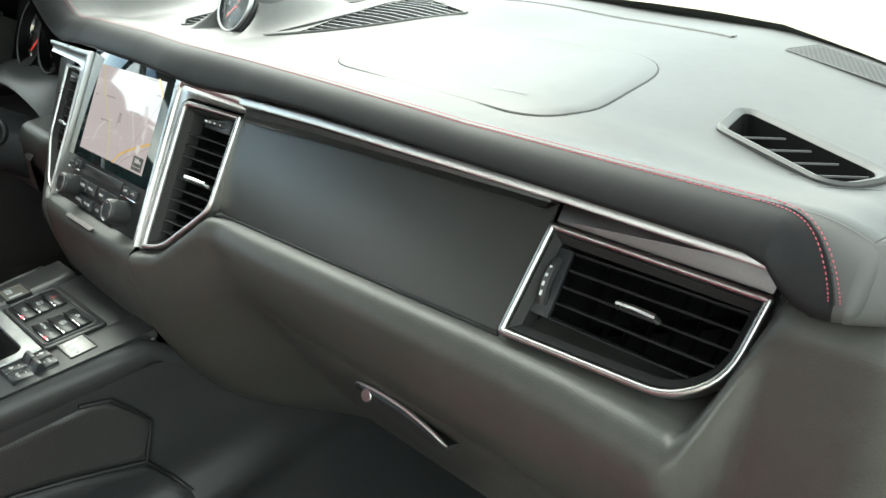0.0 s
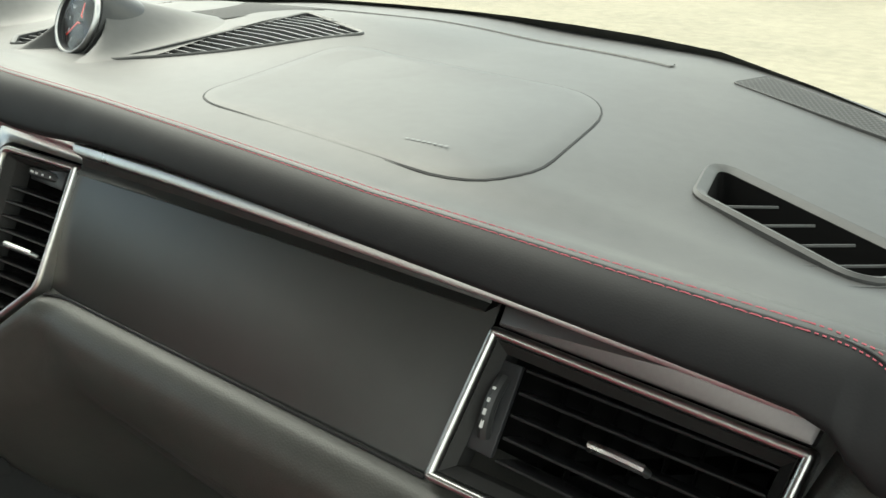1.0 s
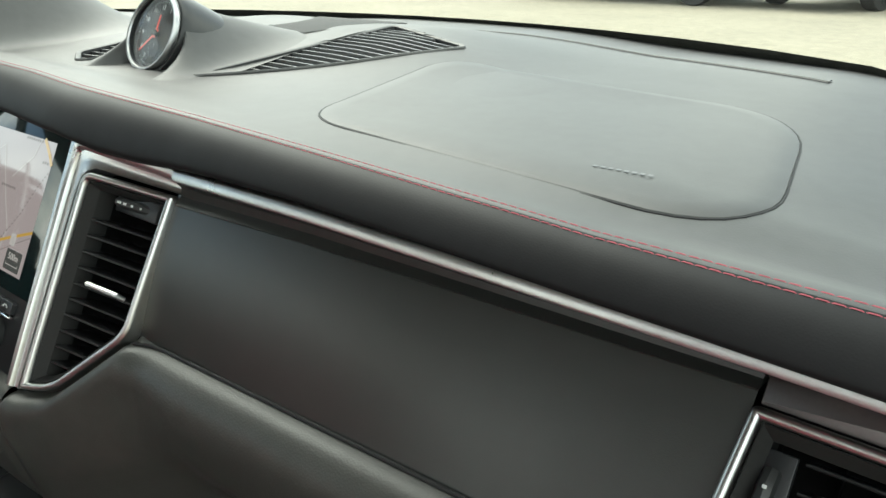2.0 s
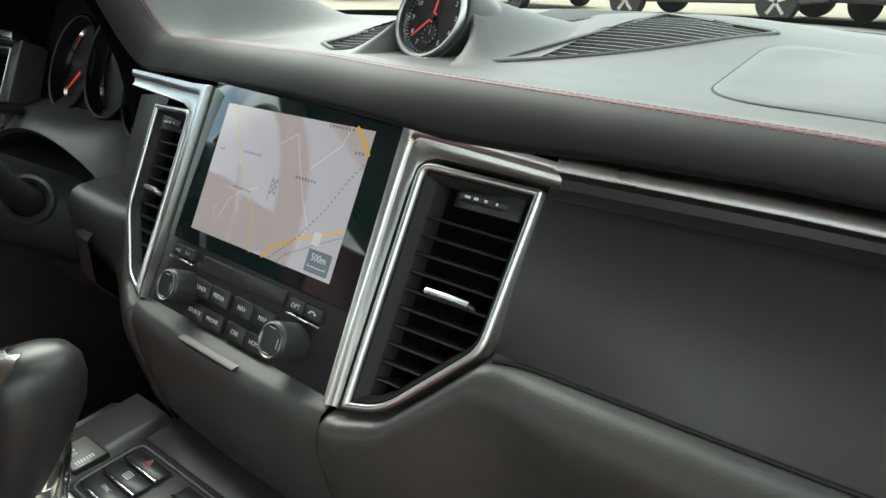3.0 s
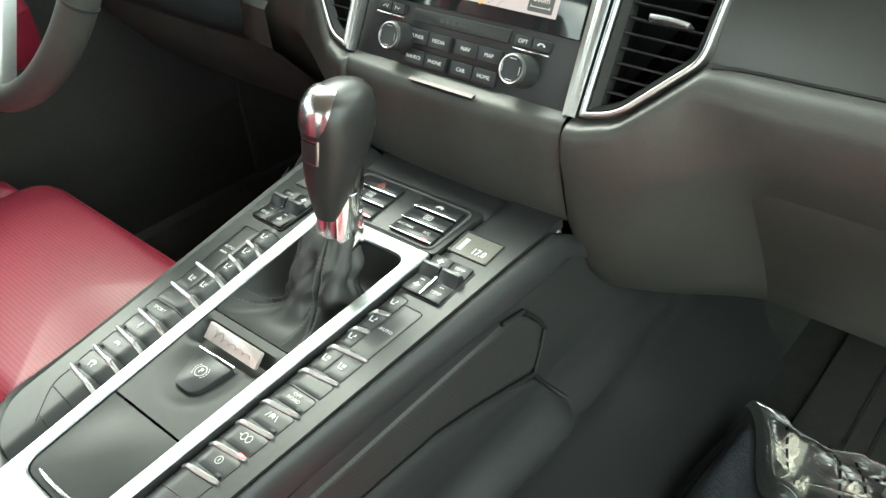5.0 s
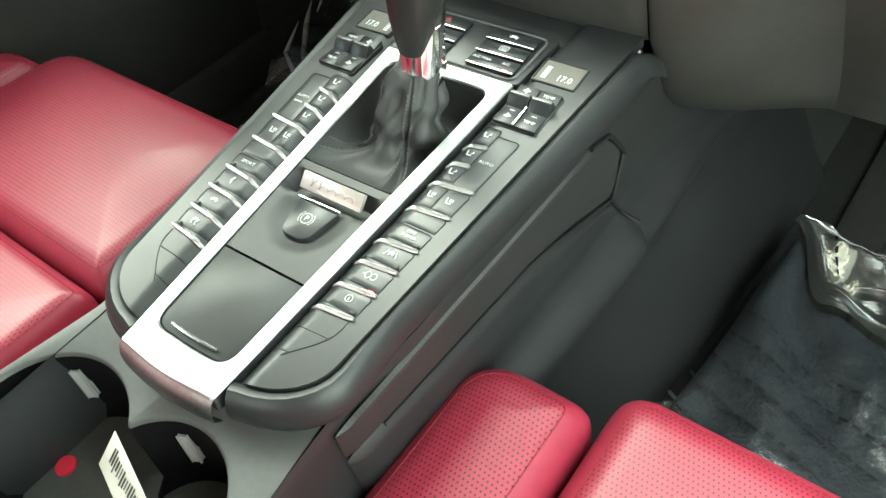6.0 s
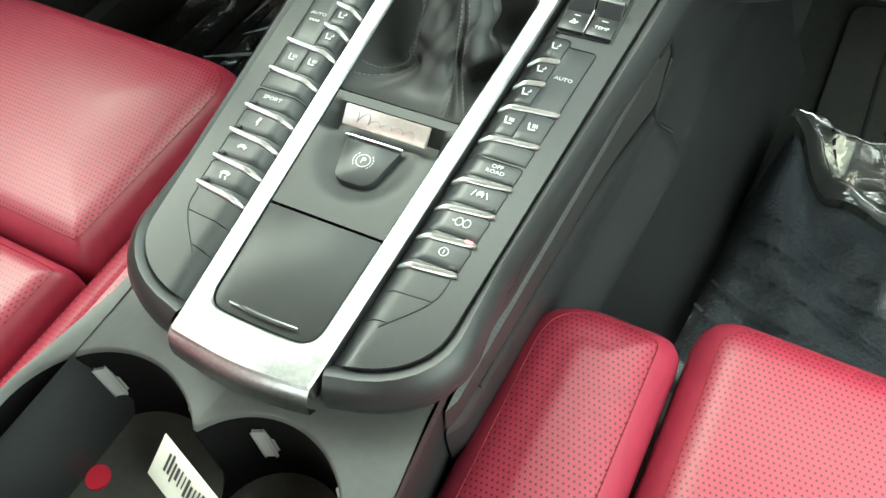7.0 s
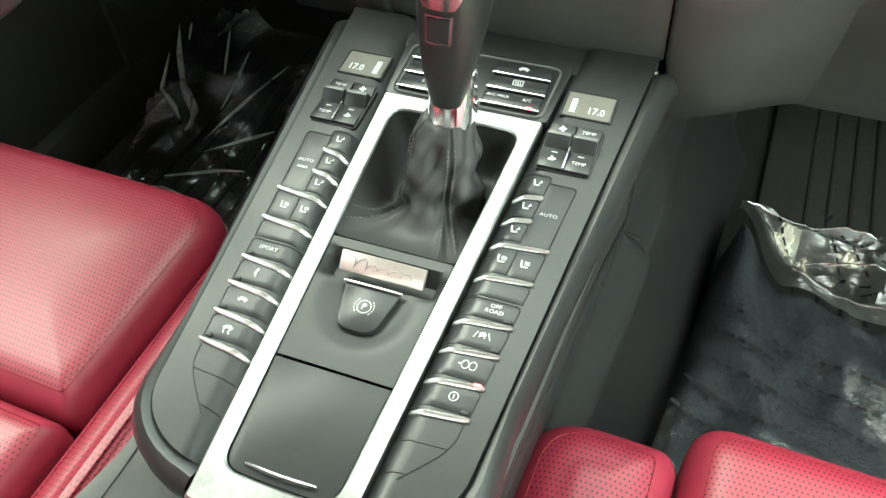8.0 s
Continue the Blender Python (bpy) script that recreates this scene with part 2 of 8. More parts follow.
def rounded(poly, r, seg=5):
    """A polygon with its corners rounded; r may be one radius or one for each corner."""
    out, k = [], len(poly)
    for i, p in enumerate(poly):
        p, a, b = Vector(p), Vector(poly[i - 1]), Vector(poly[(i + 1) % k])
        rr = r[i] if isinstance(r, (list, tuple)) else r
        da, db = a - p, b - p
        rr = min(rr, da.length * 0.48, db.length * 0.48)
        p0, p1 = p + da.normalized() * rr, p + db.normalized() * rr
        for s in range(seg + 1):
            f = s / seg
            out.append(tuple(p0 * (1 - f) ** 2 + p * 2 * f * (1 - f) + p1 * f * f))
    return out


def inset(poly, d):
    """A polygon moved inwards by d, corner by corner."""
    k, out = len(poly), []
    area = sum(poly[i - 1][0] * poly[i][1] - poly[i][0] * poly[i - 1][1] for i in range(k))
    sign = 1 if area > 0 else -1
    for i in range(k):
        p, a, b = Vector(poly[i]), Vector(poly[i - 1]), Vector(poly[(i + 1) % k])
        u, v = (p - a), (b - p)
        u = u.normalized() if u.length > 1e-9 else v.normalized()
        v = v.normalized() if v.length > 1e-9 else u
        na, nb = Vector((-u.y, u.x)) * sign, Vector((-v.y, v.x)) * sign
        mid = na + nb
        mid = mid / max(0.3, mid.length_squared / 2)
        out.append(tuple(p + mid * d))
    return out


def flat_z(x, y):
    return 0.0


def slab(poly, z0, z1, edge=0.0, fz=flat_z, rings=1, bm=None):
    """A plate of that outline from z0 to z1, its upper rim rounded by edge, laid on the height field fz."""
    bm = bm or bmesh.new()
    rows = [(poly, z0), (poly, z1 - edge)]
    if edge:
        rows += [(inset(poly, edge * 0.3), z1 - edge * 0.3), (inset(poly, edge), z1)]
    last = rows[-1][0]
    cx, cy = sum(p[0] for p in last) / len(last), sum(p[1] for p in last) / len(last)
    for k in range(1, rings):
        f = 1 - k / rings
        rows.append(([(cx + (p[0] - cx) * f, cy + (p[1] - cy) * f) for p in last], z1))
    vs = [[bm.verts.new((p[0], p[1], z + fz(p[0], p[1]))) for p in q] for q, z in rows]
    for a, b in zip(vs, vs[1:]):
        for i in range(len(a)):
            j = (i + 1) % len(a)
            bm.faces.new((a[i], a[j], b[j], b[i]))
    if rings > 1:
        c = bm.verts.new((cx, cy, z1 + fz(cx, cy)))
        for i in range(len(vs[-1])):
            bm.faces.new((vs[-1][i], vs[-1][(i + 1) % len(vs[-1])], c))
    else:
        bm.faces.new(vs[-1])
    bm.faces.new(vs[0][::-1])
    return bm


def rim(outer, inner, z0, z1, edge=0.0008, fz=flat_z, bm=None, drop=0.0, shallow=None):
    """A frame between two outlines of as many points; its inner edge lies lower by drop."""
    bm = bm or bmesh.new()
    rows = [(outer, z0), (outer, z1 - edge), (inset(outer, edge), z1), (inset(inner, -edge), z1 - drop), (inner, z1 - edge - drop), (inner, z0 if shallow is None else z1 - shallow)]
    vs = [[bm.verts.new((p[0], p[1], z + fz(p[0], p[1]))) for p in q] for q, z in rows]
    vs.append(vs[0])
    for a, b in zip(vs, vs[1:]):
        for i in range(len(a)):
            j = (i + 1) % len(a)
            bm.faces.new((a[i], a[j], b[j], b[i]))
    return bm


def bead(outer, w, h, fz=flat_z, foot=-0.008):
    """A half-round moulding of width w and height h that runs inside an outline."""
    rows = [(outer, foot), (outer, 0.0)]
    for k in range(1, 8):
        a = math.pi * k / 8
        rows.append((inset(outer, w / 2 * (1 - math.cos(a))), h * math.sin(a) ** 0.8))
    rows += [(inset(outer, w), 0.0), (inset(outer, w), foot)]
    return loft([[(x, y, z + fz(x, y)) for x, y in q] for q, z in rows], closed=True)


def turned(profile, seg=32, bm=None, m=None, hollow=False):
    """A solid of revolution about z from (radius, z) pairs; hollow joins the profile's ends into a ring."""
    bm = bm or bmesh.new()
    vs = []
    for r, z in profile:
        ring = []
        for k in range(seg):
            a = 2 * math.pi * k / seg
            p = Vector((max(r, 1e-5) * math.cos(a), max(r, 1e-5) * math.sin(a), z))
            ring.append(bm.verts.new(m @ p if m is not None else p))
        vs.append(ring)
    if hollow:
        vs.append(vs[0])
    for a, b in zip(vs, vs[1:]):
        for i in range(seg):
            j = (i + 1) % seg
            bm.faces.new((a[i], a[j], b[j], b[i]))
    if not hollow:
        bm.faces.new(vs[0][::-1])
        bm.faces.new(vs[-1])
    return bm


def tube(points, r, seg=8, closed=False, bm=None):
    """A round rod along points."""
    bm = bm or bmesh.new()
    pts, rows, k = [Vector(p) for p in points], [], len(points)
    up = Vector((0, 0, 1))
    for i, p in enumerate(pts):
        a = pts[i - 1] if (i or closed) else p
        b = pts[(i + 1) % k] if (i < k - 1 or closed) else p
        d = (b - a).normalized()
        side = d.cross(up)
        side = side.normalized() if side.length > 1e-3 else d.cross(Vector((1, 0, 0))).normalized()
        top = side.cross(d)
        rr = r[i] if isinstance(r, (list, tuple)) else r
        rows.append([bm.verts.new(p + side * rr * math.cos(t) + top * rr * math.sin(t)) for t in (2 * math.pi * s / seg for s in range(seg))])
    if closed:
        rows.append(rows[0])
    for a, b in zip(rows, rows[1:]):
        for i in range(seg):
            j = (i + 1) % seg
            bm.faces.new((a[i], a[j], b[j], b[i]))
    if not closed:
        bm.faces.new(rows[0][::-1])
        bm.faces.new(rows[-1])
    return bm


def lettering(text, size, m, parent, mat=None, name="lettering", label="", squeeze=1.0):
    """Printed characters, centred on the pose m, as a thin mesh."""
    cu = bpy.data.curves.new(name, "FONT")
    cu.body, cu.size, cu.align_x, cu.align_y, cu.extrude = text, size, "CENTER", "CENTER", 0.00008
    cu.resolution_u = 2
    tmp = bpy.data.objects.new(name, cu)
    scene.collection.objects.link(tmp)
    me = bpy.data.meshes.new_from_object(tmp)
    bpy.data.objects.remove(tmp)
    me.transform(m @ Matrix.Diagonal((squeeze, 1, 1, 1)))
    me.materials.clear()
    me.materials.append(mat or WHITE_INK)
    ob = new(name, me)
    ob.parent = parent
    if label:
        ob["label"] = label
    return ob


def bars(spec, m, parent, mat=None, name="marking", label=""):
    """Plain printed bars: rows of (x, y, width, height, turn)."""
    bm = bmesh.new()
    for x, y, w, h, *turn in spec:
        a = radians(turn[0]) if turn else 0.0
        c = [Vector((sx * w / 2, sy * h / 2, 0)) for sx, sy in ((-1, -1), (1, -1), (1, 1), (-1, 1))]
        vs = [bm.verts.new(m @ Vector((x + p.x * math.cos(a) - p.y * math.sin(a), y + p.x * math.sin(a) + p.y * math.cos(a), 0))) for p in c]
        bm.faces.new(vs)
    return link(name, bm, mat or WHITE_INK, parent, label, smooth=False, recalc=False)


def on_surface(p, normal, up=(0, 0, 1)):
    """The pose whose z is the normal and whose y leans to up."""
    z = Vector(normal).normalized()
    x = Vector(up).cross(z).normalized()
    y = z.cross(x)
    m = Matrix((x, y, z)).transposed().to_4x4()
    m.translation = Vector(p)
    return m


# ---- the car's shell ----
def wind_y(x):
    return 0.60 - 0.55 * x * x


def shell():
    floor = bmesh.new()
    box(0, -0.45, 0.30, 1.56, 2.6, 0.06, bm=floor)
    tagged(link("floor", floor, CARPET), "black carpeted car floor", "floor", kind="structure")
    fw = loft([[(x, 0.62 - 0.1 * x * x, 0.30), (x, 0.74 - 0.2 * x * x, 0.36), (x, 0.80 - 0.5 * x * x, 0.62), (x, wind_y(x) + 0.02, 0.96)] for x in (-0.75, -0.4, 0, 0.4, 0.75)])
    tagged(link("firewall", fw, CARPET), "black carpeted bulkhead under the dash", "bulkhead", kind="structure")
    # tunnel between the footwells
    sec = [(-0.190, 0.330), (-0.168, 0.36), (-0.130, 0.50), (-0.100, 0.575), (0.100, 0.575), (0.106, 0.51), (0.140, 0.385), (0.180, 0.330)]
    tn = loft([[(x, y, z + (0.05 if z > 0.55 and y > 0 else 0)) for x, z in sec] for y in (-1.2, -0.45, -0.06, 0.02, 0.3, 0.8)])
    tagged(link("floor_tunnel", tn, CARPET), "black carpeted tunnel under the console", "tunnel", kind="structure")
    # roof with rounded sides
    rows = []
    for y in (-1.75, -1.4, -0.9, -0.5, -0.2, -0.06):
        z = 1.53 - 0.03 * ((y + 0.8) / 0.9) ** 2
        rows.append([(x, y - (0.06 * (x / 0.6) ** 2 if y > -0.15 else 0), z - 0.07 * abs(x / 0.66) ** 3) for x in (-0.66, -0.55, -0.3, 0, 0.3, 0.55, 0.66)])
    top = [[(a, b, c + 0.03) for a, b, c in r] for r in rows]
    bm = loft(rows)
    loft(top, bm=bm)
    tagged(link("ceiling", bm, HEADLINER), "pale grey fabric headliner", "ceiling", kind="structure")
    # windscreen: one bowed pane from the scuttle to the roof edge
    bm = bmesh.new()
    rows = []
    for k in range(9):
        f = k / 8
        rows.append([(x * (1 - 0.16 * f), wind_y(x) * (1 - f) + (-0.06 - 0.06 * (x / 0.66) ** 2) * f, 1.028 - 0.024 * S((x - 0.42) / 0.25) * (1 - f) + (1.515 - 1.028) * f - 0.06 * f * abs(x / 0.70) ** 3 + 0.03 * math.sin(math.pi * f)) for x in [-0.72 + 1.44 * i / 16 for i in range(17)]])
    pane = link("window_1", loft(rows), GLASS)
    pane.visible_shadow = False
    tagged(pane, "clear sloping windscreen glass above the dash", "windscreen", kind="structure")
    # black printed band along the windscreen's foot
    band = [[tuple(Vector(r) + Vector((0, -0.004, 0.0005))) for r in rows[0]]]
    band.append([tuple(Vector(a).lerp(Vector(b), 0.16) + Vector((0, -0.004, 0.0005))) for a, b in zip(rows[0], rows[1])])
    tagged(link("window_band", loft(band), FRIT), "black dotted ceramic edge band of the windscreen", "window band", kind="structure")
    # roof pillars beside the windscreen, sills, door pillars, rear wall
    for s in (-1, 1):
        p = tube([(s * 0.775, 0.40, 0.96), (s * 0.745, 0.27, 1.10), (s * 0.690, 0.09, 1.30), (s * 0.63, -0.10, 1.45), (s * 0.64, -0.5, 1.475), (s * 0.66, -1.0, 1.46), (s * 0.64, -1.75, 1.38)], 0.035, 10)
        tagged(link("pillar", p, SKIN), "dark trimmed windscreen pillar and roof rail", "pillar", kind="structure")
        b = loft([[(s * 0.74, -0.98, 0.3), (s * 0.74, -0.86, 0.3), (s * 0.78, -0.86, 0.3), (s * 0.78, -0.98, 0.3)], [(s * 0.65, -1.0, 1.46), (s * 0.65, -0.92, 1.46), (s * 0.69, -0.92, 1.46), (s * 0.69, -1.0, 1.46)]], closed=True, caps=True)
        tagged(link("pillar", b, SKIN), "dark door pillar between the doors", "pillar", kind="structure")
        sill = box(s * 0.77, -0.45, 0.34, 0.10, 2.6, 0.14, 0.02)
        tagged(link("sill", sill, SKIN), "dark door sill", "sill", kind="structure")
    wall = box(0, -1.78, 0.70, 1.56, 0.06, 0.80, 0.0)
    tagged(link("wall_rear", wall, SKIN), "dark trimmed rear of the cabin", "wall", kind="structure")
    side = box(0.77, -1.4, 0.66, 0.05, 0.80, 0.64, 0.0)
    tagged(link("wall_side", side, SKIN), "dark trimmed rear door panel", "wall", kind="structure")
    left = bmesh.new()
    box(-0.77, -0.7, 0.66, 0.05, 2.2, 0.64, 0.01, bm=left)
    tagged(link("wall_left", left, SKIN), "dark trimmed lower door panels", "wall", kind="structure")
    # deep trim of the roof rail above the driver's window
    rail = loft([[(-0.620 - b, y, 1.478), (-0.660 - b, y, 1.37 - d), (-0.676 - b, y, 1.352 - d), (-0.700 - b, y, 1.36 - d), (-0.700 - b, y, 1.49)] for y, b, d in ((-0.16, 0.010, -0.02), (-0.30, 0.006, -0.01), (-0.5, 0, 0), (-0.8, 0, 0.01), (-1.2, 0, 0.01), (-1.72, -0.01, 0.04))], closed=True, caps=True)
    tagged(link("trim", rail, HEADLINER), "pale grey trim of the roof rail above the window", "trim", kind="structure")
    # kick panels closing the footwell
    for s in (-1, 1):
        k = box(s * 0.76, 0.46, 0.60, 0.05, 0.44, 0.60, 0.0)
        tagged(link("kick_panel", k, CARPET), "black footwell side panel", "side panel", kind="structure")


FRIT = material("dotted black band", (0.045, 0.045, 0.038), 0.5, grain=0.8, grain_size=0.002, vary=0.35, vary_size=0.01)
shell()


# ---- dashboard ----
def top_z(x, y):
    z = 1.038 + 0.018 * S((y - 0.14) / 0.2) * (1 - S((abs(x) - 0.1) / 0.2)) * (1 - 0.7 * S((y - 0.36) / 0.16)) - 0.022 * S((x - 0.42) / 0.25) * S((y - 0.01) / 0.13)
    z -= 0.008 * S((y - 0.36) / 0.2)
    if x > 0.655:
        z -= 0.014 * ((x - 0.655) / 0.042) ** 2
    return z + hood(x) * (1 - S((y - 0.14) / 0.22))


def hood(x):
    return 0.115 * S((x + 0.68) / 0.12) * (1 - S((x + 0.33) / 0.13))


def seam_y(x):
    return table(x, [(-0.7, 0.08), (-0.55, 0.06), (-0.42, 0.05), (-0.3, 0.062), (-0.16, 0.076), (-0.04, 0.068), (0.07, 0.061), (0.2, 0.062), (0.3, 0.058), (0.45, 0.052), (0.6, 0.046), (0.7, 0.040)])


def edge_rise(x):
    """How far the padded edge stands above the dash top at the seam."""
    return table(x, [(-0.7, 0.009), (0.0, 0.009), (0.1, 0.0055), (0.2, 0.0025), (0.3, 0.0002), (0.45, -0.0042), (0.6, -0.0020), (0.7, -0.0010)])


def pad_z(x, y):
    """The dash top with its padded edge."""
    return top_z(x, y) + (edge_rise(x) - 0.0015) * S((seam_y(x) + 0.06 - y) / 0.045)


def brow_y(x):
    return seam_y(x) - table(x, [(-0.7, 0.05), (-0.42, 0.040), (-0.25, 0.030), (-0.1, 0.028), (0.1, 0.027), (0.25, 0.021), (0.45, 0.018), (0.6, 0.019), (0.7, 0.020)])


def brow_profile(x):
    """The padded front edge, from the seam down to its underside: (y, z)."""
    ys, yb = seam_y(x), brow_y(x)
    z0, d = top_z(x, ys) + edge_rise(x), ys - yb
    k = table(x, [(-0.3, 1.0), (-0.1, 1.0), (0.08, 1.0), (0.13, 1.14), (0.17, 1.10), (0.22, 0.92), (0.3, 0.78), (0.45, 0.72), (0.56, 0.72), (0.620, 0.74), (0.640, 0.76), (0.650, 0.88), (0.656, 1.18), (0.663, 1.38), (0.671, 1.42), (0.678, 1.32), (0.684, 1.15)])
    roll = [(0.12, 0.0004), (0.28, 0.0015), (0.44, 0.0034), (0.60, 0.0063), (0.76, 0.0103), (0.90, 0.0150), (0.98, 0.0190), (1.0, 0.0215), (0.96, 0.0238), (0.85, 0.0252), (0.60, 0.0262)]
    return [(ys + 0.012, z0 - 0.0015), (ys + 0.0015, z0), (ys, z0 - 0.0005), (ys - 0.0015, z0)] + [(ys - d * f, z0 - w * k) for f, w in roll] + [(max(ys, 0.056), z0 - 0.0262 * k - 0.003), (0.10, z0 - 0.0262 * k - 0.005)]


dash = thing("dashboard", "black leather-covered car dashboard with red stitching", "dashboard")


CORNER = rounded([(0.5610, 0.158), (0.552, 0.198), (0.650, 0.154), (0.638, 0.122)], [0.004, 0.010, 0.012, 0.010], 5)
OUTLET_R = rounded([(0.066, 0.152), (0.144, 0.226), (0.182, 0.320), (0.082, 0.350)], [0.003, 0.040, 0.004, 0.004], 5)
OUTLET_L = rounded([(-0.125, 0.163), (-0.190, 0.372), (-0.070, 0.180), (-0.086, 0.142)], 0.004, 3)
PAD_HOLES = [inset(h, -0.003) for h in (CORNER, OUTLET_R, OUTLET_L)]


def within(x, y, poly):
    hit = False
    for i in range(len(poly)):
        a, b = poly[i - 1], poly[i]
        if (a[1] > y) != (b[1] > y) and x < a[0] + (b[0] - a[0]) * (y - a[1]) / (b[1] - a[1]):
            hit = not hit
    return hit


def turning_seam(f):
    """Where the seam runs as it turns from the dash top down over the end of the roll: (x, y)."""
    x = 0.636 + 0.044 * math.sin(f * math.pi / 2)
    return x, seam_y(x) - (seam_y(x) - brow_y(x)) * S(f) * 0.97


def top_pad():
    rows, fronts, n = [], [], 300
    for k in range(n + 1):
        x = -0.72 + 1.404 * k / n
        ys, row = seam_y(x), []
        yw = wind_y(x) - 0.004
        row.append((x, yw + 0.01, top_z(x, yw) - 0.05))
        for j in range(100):
            y = yw + (ys + 0.02 - yw) * j / 99
            row.append((x, y, pad_z(x, y)))
        prof = brow_profile(x)
        row += [(x, y, z) for y, z in prof[:3]]
        rows.append(row)
    last = rows[-1]
    for dx, dz in ((0.003, 0.006), (0.005, 0.016)):
        rows.append([(x + dx, y, z - dz) for x, y, z in last])
    xs = [-0.72 + 1.34 * k / 280 for k in range(280)] + [0.620 + 0.064 * k / 90 for k in range(91)]
    for x in xs:
        prof = brow_profile(x)[2:]
        ends = [prof[0]] + prof + [prof[-1]]
        fine = []
        for p, a, b, q in zip(ends, ends[1:], ends[2:], ends[3:]):
            for g in (0, 1 / 3, 2 / 3):
                fine.append(tuple(0.5 * (2 * a[i] + (b[i] - p[i]) * g + (2 * p[i] - 5 * a[i] + 4 * b[i] - q[i]) * g * g + (3 * a[i] - p[i] - 3 * b[i] + q[i]) * g ** 3) for i in (0, 1)))
        fine.append(prof[-1])
        fronts.append([(x, y, z) for y, z in fine])
    last, k = fronts[-1], len(fronts[-1])
    cy, cz = sum(p[1] for p in last) / k, sum(p[2] for p in last) / k
    for dx, f in ((0.0026, 0.10), (0.0046, 0.30), (0.0058, 0.64), (0.0062, 1.0)):
        fronts.append([(x + dx, y + (cy - y) * f, z + (cz - z) * f) for x, y, z in last])
    bm = loft(rows)
    gone = []
    for f in bm.faces:
        c = f.calc_center_median()
        if c.z > 0.99 and any(within(c.x, c.y, h) for h in PAD_HOLES):
            gone.append(f)
    bmesh.ops.delete(bm, geom=gone, context="FACES")
    part("top_pad", bm, PAD, dash, "padded black dash top with a fine grain")
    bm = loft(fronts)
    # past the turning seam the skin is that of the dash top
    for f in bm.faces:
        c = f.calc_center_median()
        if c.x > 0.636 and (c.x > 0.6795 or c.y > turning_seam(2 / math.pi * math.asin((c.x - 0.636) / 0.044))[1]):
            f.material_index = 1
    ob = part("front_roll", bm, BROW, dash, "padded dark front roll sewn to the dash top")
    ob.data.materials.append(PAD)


top_pad()


def stitching():
    """Two rows of stitches along the padded edge, turning down at its end."""
    for side, off in enumerate((0.0026, -0.0026)):
        bm = bmesh.new()
        x = -0.34
        while x < 0.633:
            rise = (top_z(x + 0.002, seam_y(x + 0.002)) - top_z(x, seam_y(x))) / 0.002
            step = 1 / math.sqrt(1 + rise * rise)
            row = []
            for f, up in ((0, -0.0002), (0.0008, 0.00018), (0.0034, 0.00018), (0.0042, -0.0002)):
                xx = x + f * step
                row.append((xx, seam_y(xx) + off, top_z(xx, seam_y(xx)) + edge_rise(xx) - 0.0002 - (0.0002 if side else 0.0) + up))
            tube(row, 0.00026, 4, bm=bm)
            x += 0.0046 * step
        # round the end of the pad and down its front
        line = [seam_point(k / 59, side, off) for k in range(56)]
        for k in range(1, 56, 2):
            tube(line[k - 1:k + 1], 0.00028, 4, bm=bm)
        part("stitching", bm, THREAD, dash, "red decorative double stitching")
    # the dark valley of the turning seam between the two rows
    part("seam", tube([(a + b) / 2 - Vector((0, 0, 0.0004)) for a, b in ((seam_point(k / 59, 0, 0.0026), seam_point(k / 59, 1, -0.0026)) for k in range(8, 58))], 0.0006, 6), BROW, dash)


def seam_point(f, side, off):
    """A stitch hole of one row at a share of the turning seam, on the skin."""
    xe = turning_seam(f)[0] + (0.0022 if not side else -0.0024) * S(f * 2)
    ys, yb = seam_y(xe), brow_y(xe)
    y = ys + off * (1 - S(f * 2)) - (ys - yb) * S(f) * 0.97
    prof = brow_profile(xe)[2:12]
    z = next((b[1] + (a[1] - b[1]) * (y - b[0]) / max(1e-6, a[0] - b[0]) for a, b in zip(prof, prof[1:]) if b[0] <= y <= a[0]), top_z(xe, ys) + edge_rise(xe) - 0.0002 if y > ys else prof[-1][1])
    return Vector((xe, y - 0.0002, z + 0.0003))


stitching()


def dash_end():
    """The rounded outer end of the dash: it takes up the roll's section past the stitching and sweeps back to the door opening."""
    rows, x0 = [], 0.684
    prof = brow_profile(x0)
    for k in range(17):
        f = k / 16
        back, fall = 0.125 * f, 0.014 * f
        row = [(x0 + 0.137 * f, 0.42, 0.99)]
        for y in (0.40, 0.32, 0.24, 0.17, 0.12, 0.08, 0.05, 0.03):
            row.append((x0 + 0.137 * f, max(y, prof[0][0] + back + 0.006), top_z(x0, max(y, prof[0][0])) + edge_rise(x0) * S((0.12 - y) / 0.05) - 0.0015 - fall))
        row += [(x0 + 0.137 * f, y + back, z - 0.0006 * (1 - f) - fall) for y, z in prof]
        rows.append(row)
    part("dash_end", loft(rows), PAD, dash, "rounded outer end of the padded dash top", sharp=60)
    # cover closing the corner between the outer vent and the roll
    bm = slab(rounded([(0.0640, 0.062), (0.1240, 0.062), (0.1240, -0.020), (0.0560, -0.020)], 0.002, 2), -0.030, -0.009, 0.001)
    for v in bm.verts:
        v.co = pose(0.575, 0.040, 0.955, 56.3, 0, 0) @ v.co
    part("corner_cover", bm, LOWER, dash)


dash_end()


# the stack: x across, y up the slope, z out of the face
STACK = pose(-0.002, 0, 0.935, 63.1, 0, 0)


def turn_back(x, y):
    return -(0.24 if x > 0 else 0.12) * max(0.0, abs(x) - 0.118)


